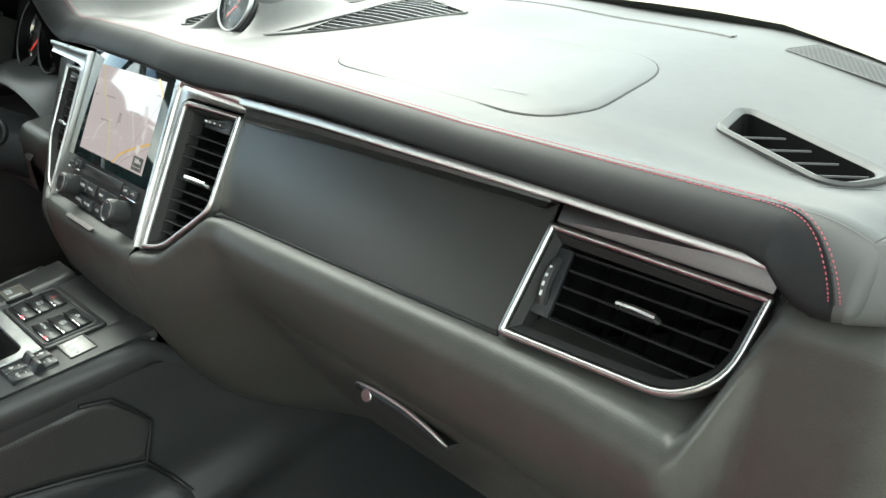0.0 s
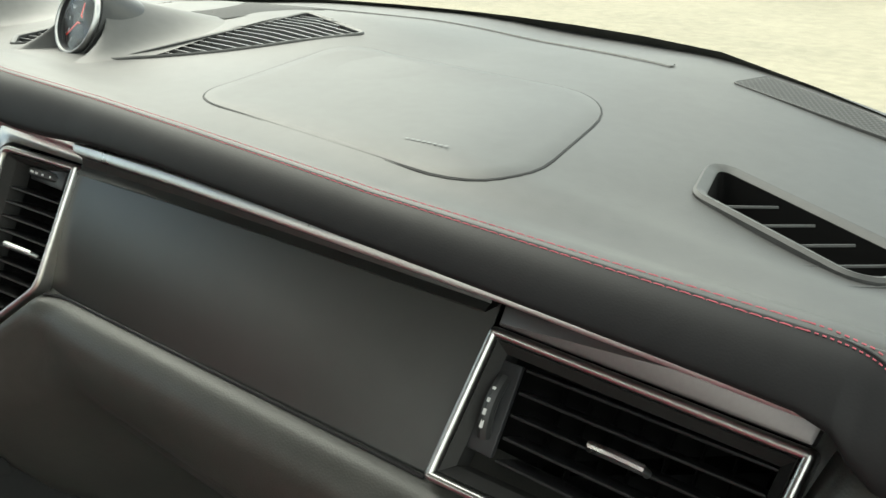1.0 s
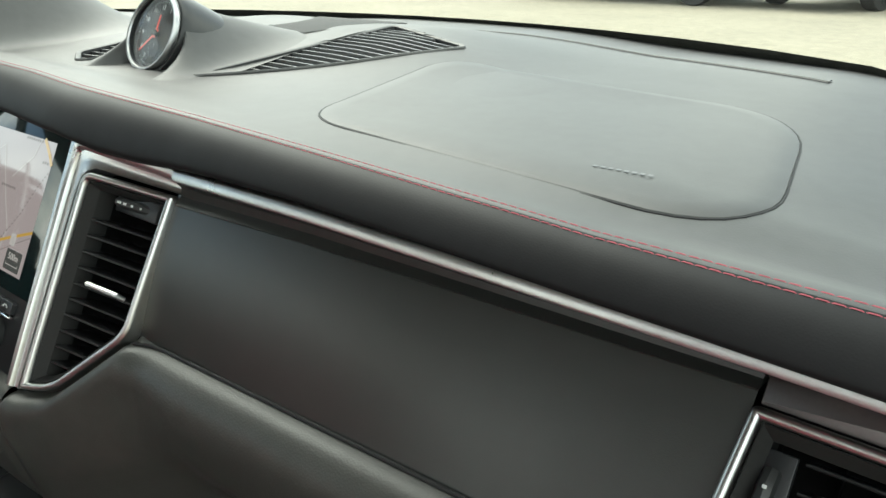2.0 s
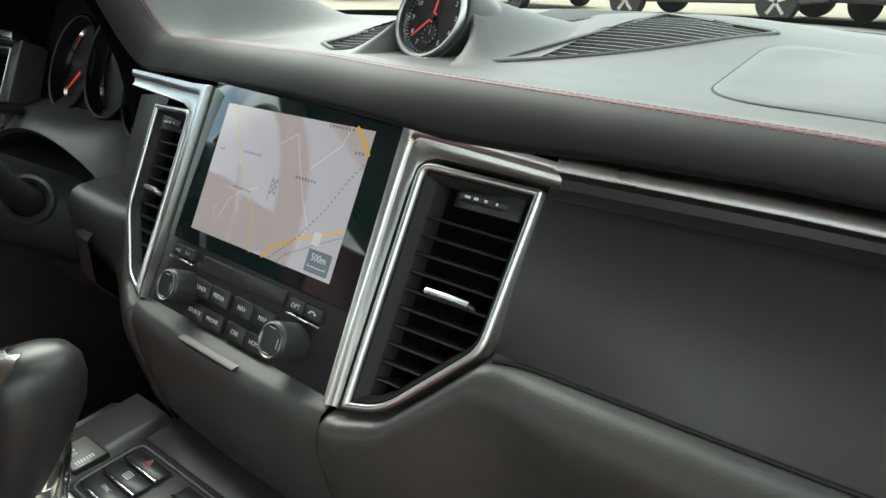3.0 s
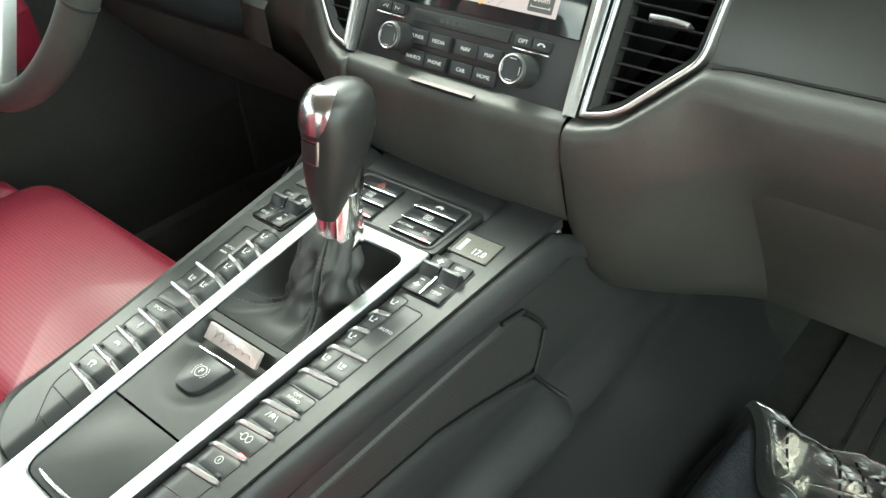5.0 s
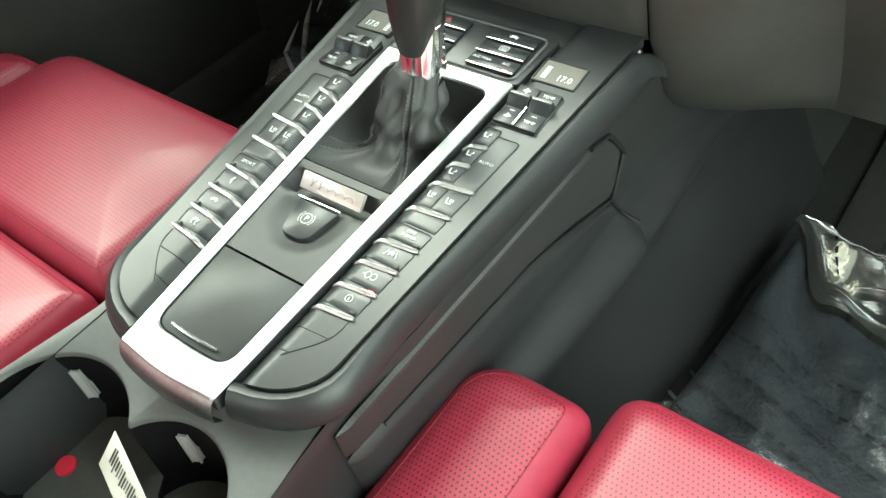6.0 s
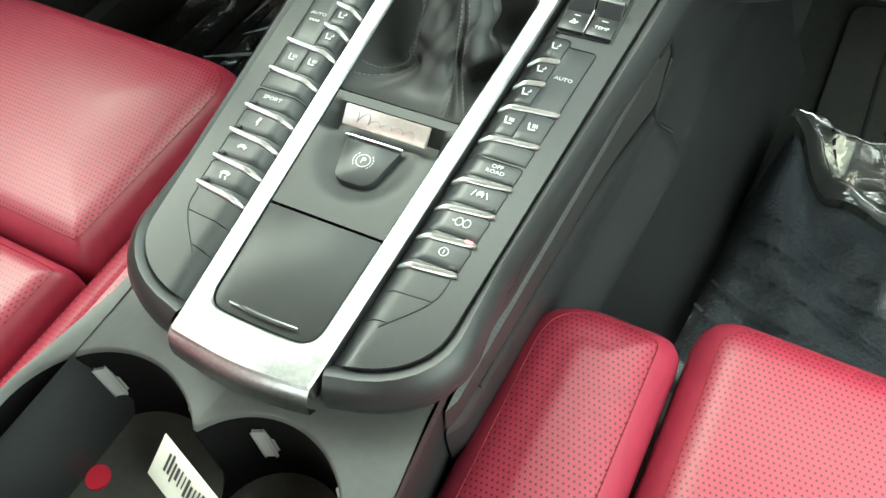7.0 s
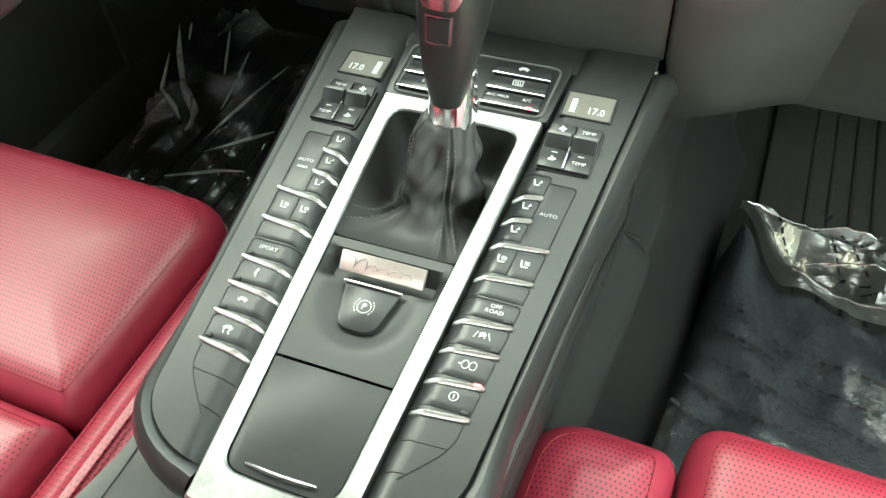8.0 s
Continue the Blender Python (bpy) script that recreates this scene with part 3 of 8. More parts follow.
def lower_top(x):
    """The upper edge of the lower dash: (y, z)."""
    return table(x, [(0.106, -0.036, 0.875), (0.118, -0.0345, 0.8745), (0.141, -0.0235, 0.879), (0.162, -0.008, 0.897), (0.183, 0.0095, 0.9165), (0.20, 0.0165, 0.9165), (0.30, 0.0195, 0.917), (0.50, 0.0235, 0.9205), (0.56, 0.0215, 0.922), (0.61, 0.018, 0.922), (0.628, 0.017, 0.920), (0.640, 0.033, 0.950), (0.648, 0.050, 0.978), (0.656, 0.051, 0.997), (0.70, 0.049, 0.999)])


NEAR_OFF = [(-0.0030, -0.0008), (-0.0062, -0.0030), (-0.0084, -0.0075), (-0.0092, -0.0140), (-0.0088, -0.0225)]
FAR_OFF = [(-0.0065, -0.0008), (-0.0130, -0.0042), (-0.0185, -0.0105), (-0.0215, -0.0190), (-0.0210, -0.0290)]
NEAR_LOW = [(-0.041, 0.838), (-0.036, 0.815), (-0.030, 0.79), (-0.014, 0.755), (0.008, 0.720), (0.034, 0.690), (0.066, 0.668), (0.13, 0.650)]
FAR_LOW = [(-0.002, 0.872), (0.010, 0.850), (0.026, 0.826), (0.047, 0.792), (0.078, 0.746), (0.108, 0.700), (0.132, 0.662), (0.170, 0.645)]


def lower_row(x):
    """The lower dash at x, from its upper edge to its foot: (y, z)."""
    f = S((x - 0.11) / 0.13)
    yt, zt = lower_top(x)
    row = [(yt + 0.03, zt + 0.006), (yt + 0.004, zt + 0.0005), (yt, zt)]
    row += [(yt + a[0] + (b[0] - a[0]) * f, zt + a[1] + (b[1] - a[1]) * f) for a, b in zip(NEAR_OFF, FAR_OFF)]
    row += [(a[0] + (b[0] - a[0]) * f, a[1] + (b[1] - a[1]) * f) for a, b in zip(NEAR_LOW, FAR_LOW)]
    return row


def lower_dash(sign, x_end):
    """The grained cover below the decor panel; its inner edge is rounded at the joint with the drawer."""
    rows = [[(sign * 0.1080, y + 0.009, z) for y, z in lower_row(0.110)], [(sign * 0.1083, y + 0.0025, z) for y, z in lower_row(0.110)], [(sign * 0.1096, y + 0.0005, z) for y, z in lower_row(0.110)]]
    n = 90
    for k in range(n + 1):
        x = 0.1120 + (x_end - 0.1120) * k / n
        rows.append([(sign * x, y, z) for y, z in lower_row(x)])
    if sign > 0:
        # the outer end turns back towards the door opening
        for k in range(1, 9):
            a = math.pi / 2 * k / 8
            rows.append([(x_end + 0.040 * math.sin(a), y + 0.040 * (1 - math.cos(a)), z) for y, z in lower_row(x_end)])
        rows.append([(x_end + 0.044, 0.34, z) for y, z in lower_row(x_end)])
    else:
        rows.append([(x, 0.3, z) for x, y, z in rows[-1]])
    part("lower_dash", loft(rows), LOWER, dash, "black grained lower dash cover with a soft shoulder", sharp=60)


def shadow_gap():
    """The dark joint between the decor panel and the shoulder below it."""
    pts = []
    for k in range(31):
        x = 0.186 + 0.316 * k / 30
        y, z = lower_top(x)
        pts.append((x, y - 0.0006, z + 0.0008))
    part("joint", tube(pts, 0.0010, 6), DARK, dash)


shadow_gap()
lower_dash(1, 0.697)
lower_dash(-1, 0.31)


def dash_core():
    """The dark carcass behind the trim, vents and stack."""
    rows = []
    for k in range(29):
        x = -0.70 + 1.395 * k / 28
        back = 0.09 * (S((x + 0.68) / 0.06) * (1 - S((x + 0.27) / 0.05)))
        rows.append([(x, 0.14, 0.998), (x, 0.10 + back, 0.99), (x, 0.075 + back, 0.94), (x, 0.07 + back, 0.86), (x, 0.10 + back, 0.78), (x, 0.20 + back, 0.68), (x, 0.4, 0.60)])
    part("carcass", loft(rows), DARK, dash)


dash_core()


def trim_panel(sign, top0, top1, bot0, bot1):
    """A slightly bowed satin panel between strip and shoulder."""
    rows, n = [], 24
    for k in range(n + 1):
        f = k / n
        a, b = Vector(top0).lerp(Vector(top1), f), Vector(bot0).lerp(Vector(bot1), f)
        row = []
        for j in range(9):
            g = j / 8
            p = a.lerp(b, g)
            p.y -= 0.003 * math.sin(math.pi * g) * (1 - f)
            row.append((sign * p.x, p.y, p.z))
        row.append((sign * b.x, b.y + 0.02, b.z))
        rows.append(row)
    return part("trim_panel", loft(rows), SATIN if sign > 0 else SKIN, dash, "plain satin black decor panel")


trim_panel(1, (0.188, 0.0550, 1.003), (0.5125, 0.0690, 1.000), (0.181, 0.0170, 0.9165), (0.5065, 0.0245, 0.9195))
trim_panel(-1, (0.184, 0.0500, 1.006), (0.226, 0.046, 1.002), (0.179, 0.009, 0.9165), (0.268, 0.030, 0.918))


def chrome_trim(sign):
    """The bright upright beside the screen, bent over into a band above the vent."""
    outer = [(0.1050, -0.0645), (0.1042, -0.03), (0.1032, 0.02), (0.1022, 0.065)] + [(0.1016, 0.0955)] * 3 + [(0.125, 0.0943), (0.15, 0.0931), (0.1965, 0.0905)]
    inner = [(0.1148, -0.0645), (0.1153, -0.03), (0.1163, 0.02), (0.1172, 0.058)] + [(0.1192, 0.070), (0.1230, 0.0745), (0.1290, 0.0772)] + [(0.135, 0.0776), (0.155, 0.0777), (0.1965, 0.0775)]
    rows = []
    for f, n in ((0, -0.012), (0, 0.0015), (0.06, 0.0050), (0.20, 0.0049), (0.36, 0.0044), (0.42, 0.0034), (0.46, 0.0016), (0.62, 0.0008), (0.80, 0.0006), (0.94, 0.0016), (1.0, -0.012)):
        row = []
        for p, q in zip(outer, inner):
            x, y = p[0] + (q[0] - p[0]) * f, p[1] + (q[1] - p[1]) * f
            back = turn_back(x, y) if sign > 0 else 0.07 * max(0.0, x - 0.12)
            row.append(STACK @ Vector((sign * (x if sign > 0 else 0.1016 + (x - 0.1016) * 1.11), y + (0.0 if sign > 0 else 0.08 * max(0, x - 0.12)), n + back)))
        rows.append(row)
    bm = loft(rows)
    part("chrome_trim", bm, ALU, dash, "satin silver angled trim beside the screen")


chrome_trim(1)
chrome_trim(-1)


def strip_line(x):
    return table(x, [(0.19, 0.0490, 1.0095), (0.30, 0.0515, 1.009), (0.52, 0.055, 1.004), (0.66, 0.053, 1.0005)])


def strip(x0, x1, sign=1):
    rows = []
    for k in range(31):
        x = x0 + (x1 - x0) * k / 30
        y, z = strip_line(x)
        rows.append([(sign * x, y + a, z + b) for a, b in ((0.006, 0.0054), (-0.0030, 0.0050), (-0.0042, 0.0046), (-0.0050, 0.0038), (-0.0059, 0.0018), (-0.0068, -0.0002), (-0.0069, -0.0012), (-0.0060, -0.0018), (0.006, -0.0022))])
    return loft(rows, closed=True, caps=True)


def strip_hollow(x0, x1):
    """The dark concave lip below the silver strip, narrowing towards the outer vent."""
    rows = []
    for k in range(25):
        f = k / 24
        x = x0 + (x1 - x0) * f
        y, z = strip_line(x)
        h = 0.0125 - 0.0075 * f
        rows.append([(x, y - 0.0045, z - 0.0025), (x, y - 0.0015, z - 0.0025 - h * 0.3), (x, y - 0.0022, z - 0.0025 - h * 0.7), (x, y - 0.0072, z - 0.0025 - h), (x, y - 0.0068, z - 0.0033 - h), (x, y + 0.006, z - 0.0045 - h)])
    return loft(rows)


part("strip_lip", strip_hollow(0.1970, 0.515), SATIN, dash, "dark concave lip below the silver strip")
part("chrome_strip", strip(0.1970, 0.655), ALU, dash, "long satin silver strip along the dash")


def end_strip():
    """The deeper silver piece above the outer vent."""
    out = rounded([(-0.062, 0.0530), (0.0690, 0.0480), (0.0665, 0.0332), (-0.062, 0.0352)], 0.0012, 2)
    bm = slab(out, -0.012, -0.0010, 0.0015)
    for v in bm.verts:
        v.co = OUTER @ v.co
    part("chrome_cap", bm, CAP_GREY, dash, "satin grey cap above the outer vent")


OUTER = pose(0.575, 0.040, 0.955, 56.3, 0, 0)
end_strip()


def vent(poly, radii, m, fz, slats, across, tab, wheel, vanes=False, label="black slatted air vent in a silver frame"):
    """A vent: silver rim, dark throat, slats across it, cross vanes behind, a bright tab and a thumbwheel."""
    outer = rounded(poly, radii, 5)
    inner = inset(outer, 0.0040)
    inner2 = inset(outer, 0.0095)
    bm = bead(outer, 0.0044, 0.0028, fz)
    for v in bm.verts:
        v.co = m @ v.co
    top = part("air_vent", bm, ALU, dash, label)
    bm = rim(inset(outer, 0.0047), inner2, -0.016, 0.0002, 0.0006, fz, drop=0.005)
    for v in bm.verts:
        v.co = m @ v.co
    part("throat_frame", bm, THROAT, top)
    # the throat's depth shade is in its near-black colour
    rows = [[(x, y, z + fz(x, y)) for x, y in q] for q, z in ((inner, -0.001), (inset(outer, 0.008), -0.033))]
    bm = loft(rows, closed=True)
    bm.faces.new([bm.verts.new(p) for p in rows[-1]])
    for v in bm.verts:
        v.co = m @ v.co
    part("throat", bm, DEPTH_SHADE, top)

    def span(h):
        xs = []
        k = len(inner2)
        for i in range(k):
            a, b = inner2[i], inner2[(i + 1) % k]
            if (a[1] - h) * (b[1] - h) < 0:
                xs.append(a[0] + (b[0] - a[0]) * (h - a[1]) / (b[1] - a[1]))
        return (min(xs), max(xs)) if len(xs) > 1 else None

    for h in slats:
        ab = span(h)
        if not ab:
            continue
        a, b = max(ab[0], across[0]), min(ab[1], across[1])
        if b - a < 0.006:
            continue
        bm = bmesh.new()
        rows = []
        for x in (a, (a + b) / 2, b):
            z = fz(x, h) - 0.0075
            rows.append([(x, h - 0.0007, z + 0.0026), (x, h - 0.0002, z + 0.0032), (x, h + 0.0004, z + 0.0032), (x, h + 0.0008, z + 0.0026), (x, h + 0.0012, z - 0.016), (x, h + 0.0002, z - 0.016)])
        loft(rows, closed=True, caps=True, bm=bm)
        for v in bm.verts:
            v.co = m @ v.co
        part("slat", bm, LOUVRE, top)
    x = across[0] + 0.009
    while vanes and x < across[1] - 0.004:
        ys = []
        k = len(inner2)
        for i in range(k):
            p, q = inner2[i], inner2[(i + 1) % k]
            if (p[0] - x) * (q[0] - x) < 0:
                ys.append(p[1] + (q[1] - p[1]) * (x - p[0]) / (q[0] - p[0]))
        if len(ys) > 1 and max(ys) - min(ys) > 0.01:
            z = fz(x, 0) - 0.0290
            bm = box(x, (max(ys) + min(ys)) / 2, z, 0.0005, max(ys) - min(ys), 0.005)
            for v in bm.verts:
                v.co = m @ v.co
            part("vane", bm, DEPTH_SHADE, top)
        x += 0.0125
    # bright tab on the middle slat
    tx, ty, tw = tab
    pts = [(tx - tw / 2, ty - 0.0012, 0), (tx - tw / 2 + 0.001, ty + 0.0004, 0.004), (tx, ty + 0.0008, 0.0058), (tx + tw / 2 - 0.001, ty + 0.0002, 0.004), (tx + tw / 2, ty - 0.0014, 0)]
    bm = tube([m @ Vector((x, y, z - 0.005 + fz(x, y))) for x, y, z in pts], 0.0018, 8)
    part("tab", bm, ALU, top, "chrome adjusting tab")
    bm = box(tx, ty - 0.0016, -0.007 + fz(tx, ty), tw * 0.94, 0.0022, 0.006, 0.0006)
    for v in bm.verts:
        v.co = m @ v.co
    part("tab_base", bm, DARK, top)
    # thumbwheel
    wx, wy, wl, wd, upright = wheel
    flat = box(wx, wy, -0.0065 + fz(wx, wy), (0.013 if upright else wl * 1.55), (wl * 1.55 if upright else 0.012), 0.003, 0.0006)
    for v in flat.verts:
        v.co = m @ v.co
    part("wheel_plate", flat, BUTTON, top)
    pts = []
    for i in range(9):
        f = i / 8 - 0.5
        pts.append((wx + (0 if upright else f * wl), wy + (f * wl if upright else 0), -0.0055 + wd * (1 - 4 * f * f)))
    bm = tube([m @ Vector((x, y, z + fz(x, y))) for x, y, z in pts], 0.0032, 8)
    part("thumbwheel", bm, PLASTIC, top)
    spec = []
    for i, s in enumerate((0.0034, 0.0026, 0.0018, 0.0012)):
        f = (i - 1.5) * 0.2
        x, y = wx + (0 if upright else f * wl), wy + (f * wl if upright else 0)
        spec.append(box(x, y, -0.0022 + wd * (1 - 4 * f * f) + fz(x, y), 0.0014 if upright else s, s if upright else 0.0014, 0.0006, bm=(spec[0] if spec else None)))
    for v in spec[0].verts:
        v.co = m @ v.co
    part("marking", spec[0], WHITE_INK, top)
    return top


VENT = [(0.1185, 0.0755), (0.1890, 0.0762), (0.1838, -0.0100), (0.1410, -0.0575), (0.1160, -0.0640)]
RADII = [0.009, 0.003, 0.010, 0.012, 0.004]
LEVELS = [0.0477 - 0.0100 * k for k in range(11)]
vent(VENT, RADII, STACK, turn_back, LEVELS, (0.1275, 0.2), (0.1545, 0.0103, 0.026), (0.158, 0.0632, 0.028, 0.003, False))
vent([(-x, y) for x, y in VENT][::-1], RADII[::-1], STACK, turn_back, LEVELS, (-0.2, -0.1275), (-0.1545, 0.0103, 0.024), (-0.156, 0.0632, 0.028, 0.003, False))
FARV = [(-0.0635, 0.0348), (0.0693, 0.0325), (0.0640, -0.0120), (0.0400, -0.0320), (-0.0705, -0.0366)]
vent(FARV, [0.003, 0.003, 0.016, 0.016, 0.004], OUTER, flat_z, [0.0217 - 0.0098 * k for k in range(6)], (-0.0435, 0.07), (0.0050, 0.0040, 0.024), (-0.0525, 0.0025, 0.026, 0.004, True), True)


# outer vent on the driver's end
def driver_vent():
    m = pose(-0.645, 0.048, 0.985, 62, 0, 8)
    vent([(-0.062, 0.040), (0.058, 0.036), (0.066, -0.038), (-0.040, -0.046)], [0.004, 0.004, 0.006, 0.02], m, flat_z, [0.021 - 0.0114 * k for k in range(6)], (-0.07, 0.058), (0.0, 0.002, 0.022), (-0.052, 0.0, 0.024, 0.004, True))
    bm = slab(rounded([(-0.075, 0.056), (0.066, 0.052), (0.074, 0.040), (-0.075, 0.042)], 0.002, 2), -0.01, 0.012, 0.003)
    for v in bm.verts:
        v.co = m @ v.co
    part("chrome_cap", bm, ALU, dash, "satin silver cap above the driver's vent")
    bm = slab(rounded([(0.060, 0.040), (0.080, 0.046), (0.090, -0.060), (0.066, -0.056)], 0.004, 3), -0.03, 0.004, 0.003)
    for v in bm.verts:
        v.co = m @ v.co
    part("vent_cheek", bm, SKIN, dash)


driver_vent()


# ---- screen and radio ----
radio = thing("infotainment_unit", "black infotainment unit with a lit map screen and button rows", "car radio", STACK)


def fascia():
    out = rounded([(-0.1005, 0.100), (0.1005, 0.100), (0.1045, -0.0640), (-0.1045, -0.0640)], 0.002, 2)
    part("fascia", slab(out, -0.02, -0.0015, 0.001), BUTTON, radio, "matte black fascia")
    glass = rounded([(-0.0985, 0.099), (0.0985, 0.099), (0.1005, -0.0150), (-0.1005, -0.0150)], 0.002, 2)
    return part("screen", slab(glass, -0.0015, 0.0002, 0.0005), GLOSS, radio, "glossy black screen glass")


screen = fascia()


def emitter(name, color, power=1.0):
    return material(name, (0.01, 0.01, 0.01), 0.05, vary=0, emit=color, power=power * 0.23, spec=0.75, ior=1.5)


MAP_W, MAP_E, MAP_N, MAP_S = -0.0755, 0.0775, 0.0858, -0.0046
MAP = emitter("map ground", (0.57, 0.47, 0.49), 1.0)
ROAD_Y, ROAD_W, ROAD_O = emitter("map yellow road", (0.62, 0.53, 0.26)), emitter("map white road", (0.72, 0.66, 0.66)), emitter("map main road", (0.80, 0.47, 0.10))
MAP_INK, MAP_BOX = emitter("map print", (0.26, 0.22, 0.22)), emitter("map scale box", (0.10, 0.10, 0.10))


def polyline(pts, w, z, mat, name, dash_len=0.0):
    bm = bmesh.new()
    for a, b in zip(pts, pts[1:]):
        a, b = Vector((*a, z)), Vector((*b, z))
        d = b - a
        side = Vector((-d.y, d.x, 0)).normalized() * w / 2
        if dash_len:
            k = max(1, int(d.length / (2 * dash_len)))
            for i in range(k):
                p, q = a + d * (i / k), a + d * ((i + 0.5) / k)
                bm.faces.new([bm.verts.new(v) for v in (p - side, q - side, q + side, p + side)])
        else:
            e = d.normalized() * w * 0.3
            bm.faces.new([bm.verts.new(v) for v in (a - e - side, b + e - side, b + e + side, a - e + side)])
    return link(name, bm, mat, screen, smooth=False, recalc=False)


def map_point(u, v):
    return MAP_W + (MAP_E - MAP_W) * u, MAP_N + (MAP_S - MAP_N) * v


def map_screen():
    part("map", slab([(MAP_W, MAP_S), (MAP_E, MAP_S), (MAP_E, MAP_N), (MAP_W, MAP_N)], 0.0001, 0.0003), MAP, screen, "lit pale street map", smooth=False)
    q = [map_point(u, v) for u, v in ((0.06, 0.0), (0.13, 0.17), (0.18, 0.30), (0.36, 0.62), (0.42, 0.78), (0.47, 1.0))]
    polyline(q, 0.0016, 0.00045, ROAD_Y, "map_road")
    for pts in (((0.18, 0.86), (0.22, 0.70), (0.30, 0.61), (0.40, 0.56)), ((0.56, 0.12), (0.62, 0.30), (0.70, 0.52), (0.78, 0.70), (0.76, 0.86)), ((0.70, 0.33), (0.84, 0.14), (0.87, 0.0)), ((0.56, 0.12), (0.46, 0.22))):
        polyline([map_point(*p) for p in pts], 0.0009, 0.00045, ROAD_W, "map_road")
    polyline([map_point(*p) for p in ((0.56, 1.0), (0.62, 0.90), (0.72, 0.82), (0.82, 0.76), (1.0, 0.66))], 0.0020, 0.0005, ROAD_O, "map_road")
    polyline([map_point(*p) for p in ((0.90, 0.0), (0.97, 0.10), (1.0, 0.16))], 0.0028, 0.0005, ROAD_O, "map_road")
    polyline([map_point(*p) for p in ((0.995, 0.22), (0.93, 0.36), (0.86, 0.56), (0.74, 0.80), (0.60, 1.0))], 0.0009, 0.00055, MAP_INK, "map_railway", 0.0016)
    polyline([map_point(*p) for p in ((0.995, 0.70), (0.86, 0.80), (0.70, 0.93), (0.66, 1.0))], 0.0009, 0.00055, MAP_INK, "map_railway", 0.0010)
    # street names too small to read
    spec = []
    for u, v, w in ((0.07, 0.35, 0.008), (0.30, 0.33, 0.022), (0.30, 0.60, 0.022), (0.70, 0.41, 0.023), (0.82, 0.02, 0.024), (0.96, 0.16, 0.011)):
        x, y = map_point(u, v)
        k = int(w / 0.003)
        for i in range(k):
            spec.append((x + (i - k / 2) * 0.003, y + 0.0002 * (i % 2), 0.0017, 0.0017))
    bars(spec, pose(0, 0, 0.00055), screen, MAP_INK, "map_print")["kind"] = "stuff"
    x, y = map_point(0.505, 0.56)
    chk = [(x + (i % 3 - 1) * 0.0019, y + (i // 3) * 0.0019, 0.0019, 0.0019) for i in range(15) if i % 2 == 0]
    bars(chk + [(x - 0.0034, y + 0.002, 0.0007, 0.016)], pose(0, 0, 0.0006), screen, MAP_INK, "map_flag")
    x, y = map_point(0.905, 0.90)
    part("scale_box", slab(rounded([(x - 0.0105, y - 0.007), (x + 0.0105, y - 0.007), (x + 0.0105, y + 0.0065), (x - 0.0105, y + 0.0065)], 0.001, 2), 0.0003, 0.0006), MAP_BOX, screen, smooth=False)
    lettering("500m", 0.0062, pose(x, y + 0.002, 0.0007), screen, ROAD_W)
    bars([(x, y - 0.0035, 0.016, 0.0005), (x - 0.008, y - 0.003, 0.0005, 0.002), (x + 0.008, y - 0.003, 0.0005, 0.002)], pose(0, 0, 0.0007), screen, ROAD_W, "scale_bar")
    x, y = map_point(0.86, 0.76)
    part("map_sign", slab(rounded([(x - 0.0035, y - 0.004), (x + 0.0035, y - 0.004), (x + 0.0035, y + 0.004), (x - 0.0035, y + 0.004)], 0.0012, 2), 0.0003, 0.0006), ROAD_W, screen, smooth=False)


map_screen()


def radio_button(x, y, w, h, text="", size=0.0042, icon=None, rise=0.0018):
    out = rounded([(x - w / 2, y - h / 2), (x + w / 2, y - h / 2), (x + w / 2, y + h / 2), (x - w / 2, y + h / 2)], 0.0011, 3)
    b = part("button", slab(out, -0.002, rise, 0.0007), BUTTON, radio)
    if text:
        lettering(text, size, pose(x, y, rise + 0.0002), b, squeeze=1.05)
    if icon:
        bars([(x + a, y + c, p, q, *r) for a, c, p, q, *r in icon], pose(0, 0, rise + 0.0003), b, name="icon")
    return b


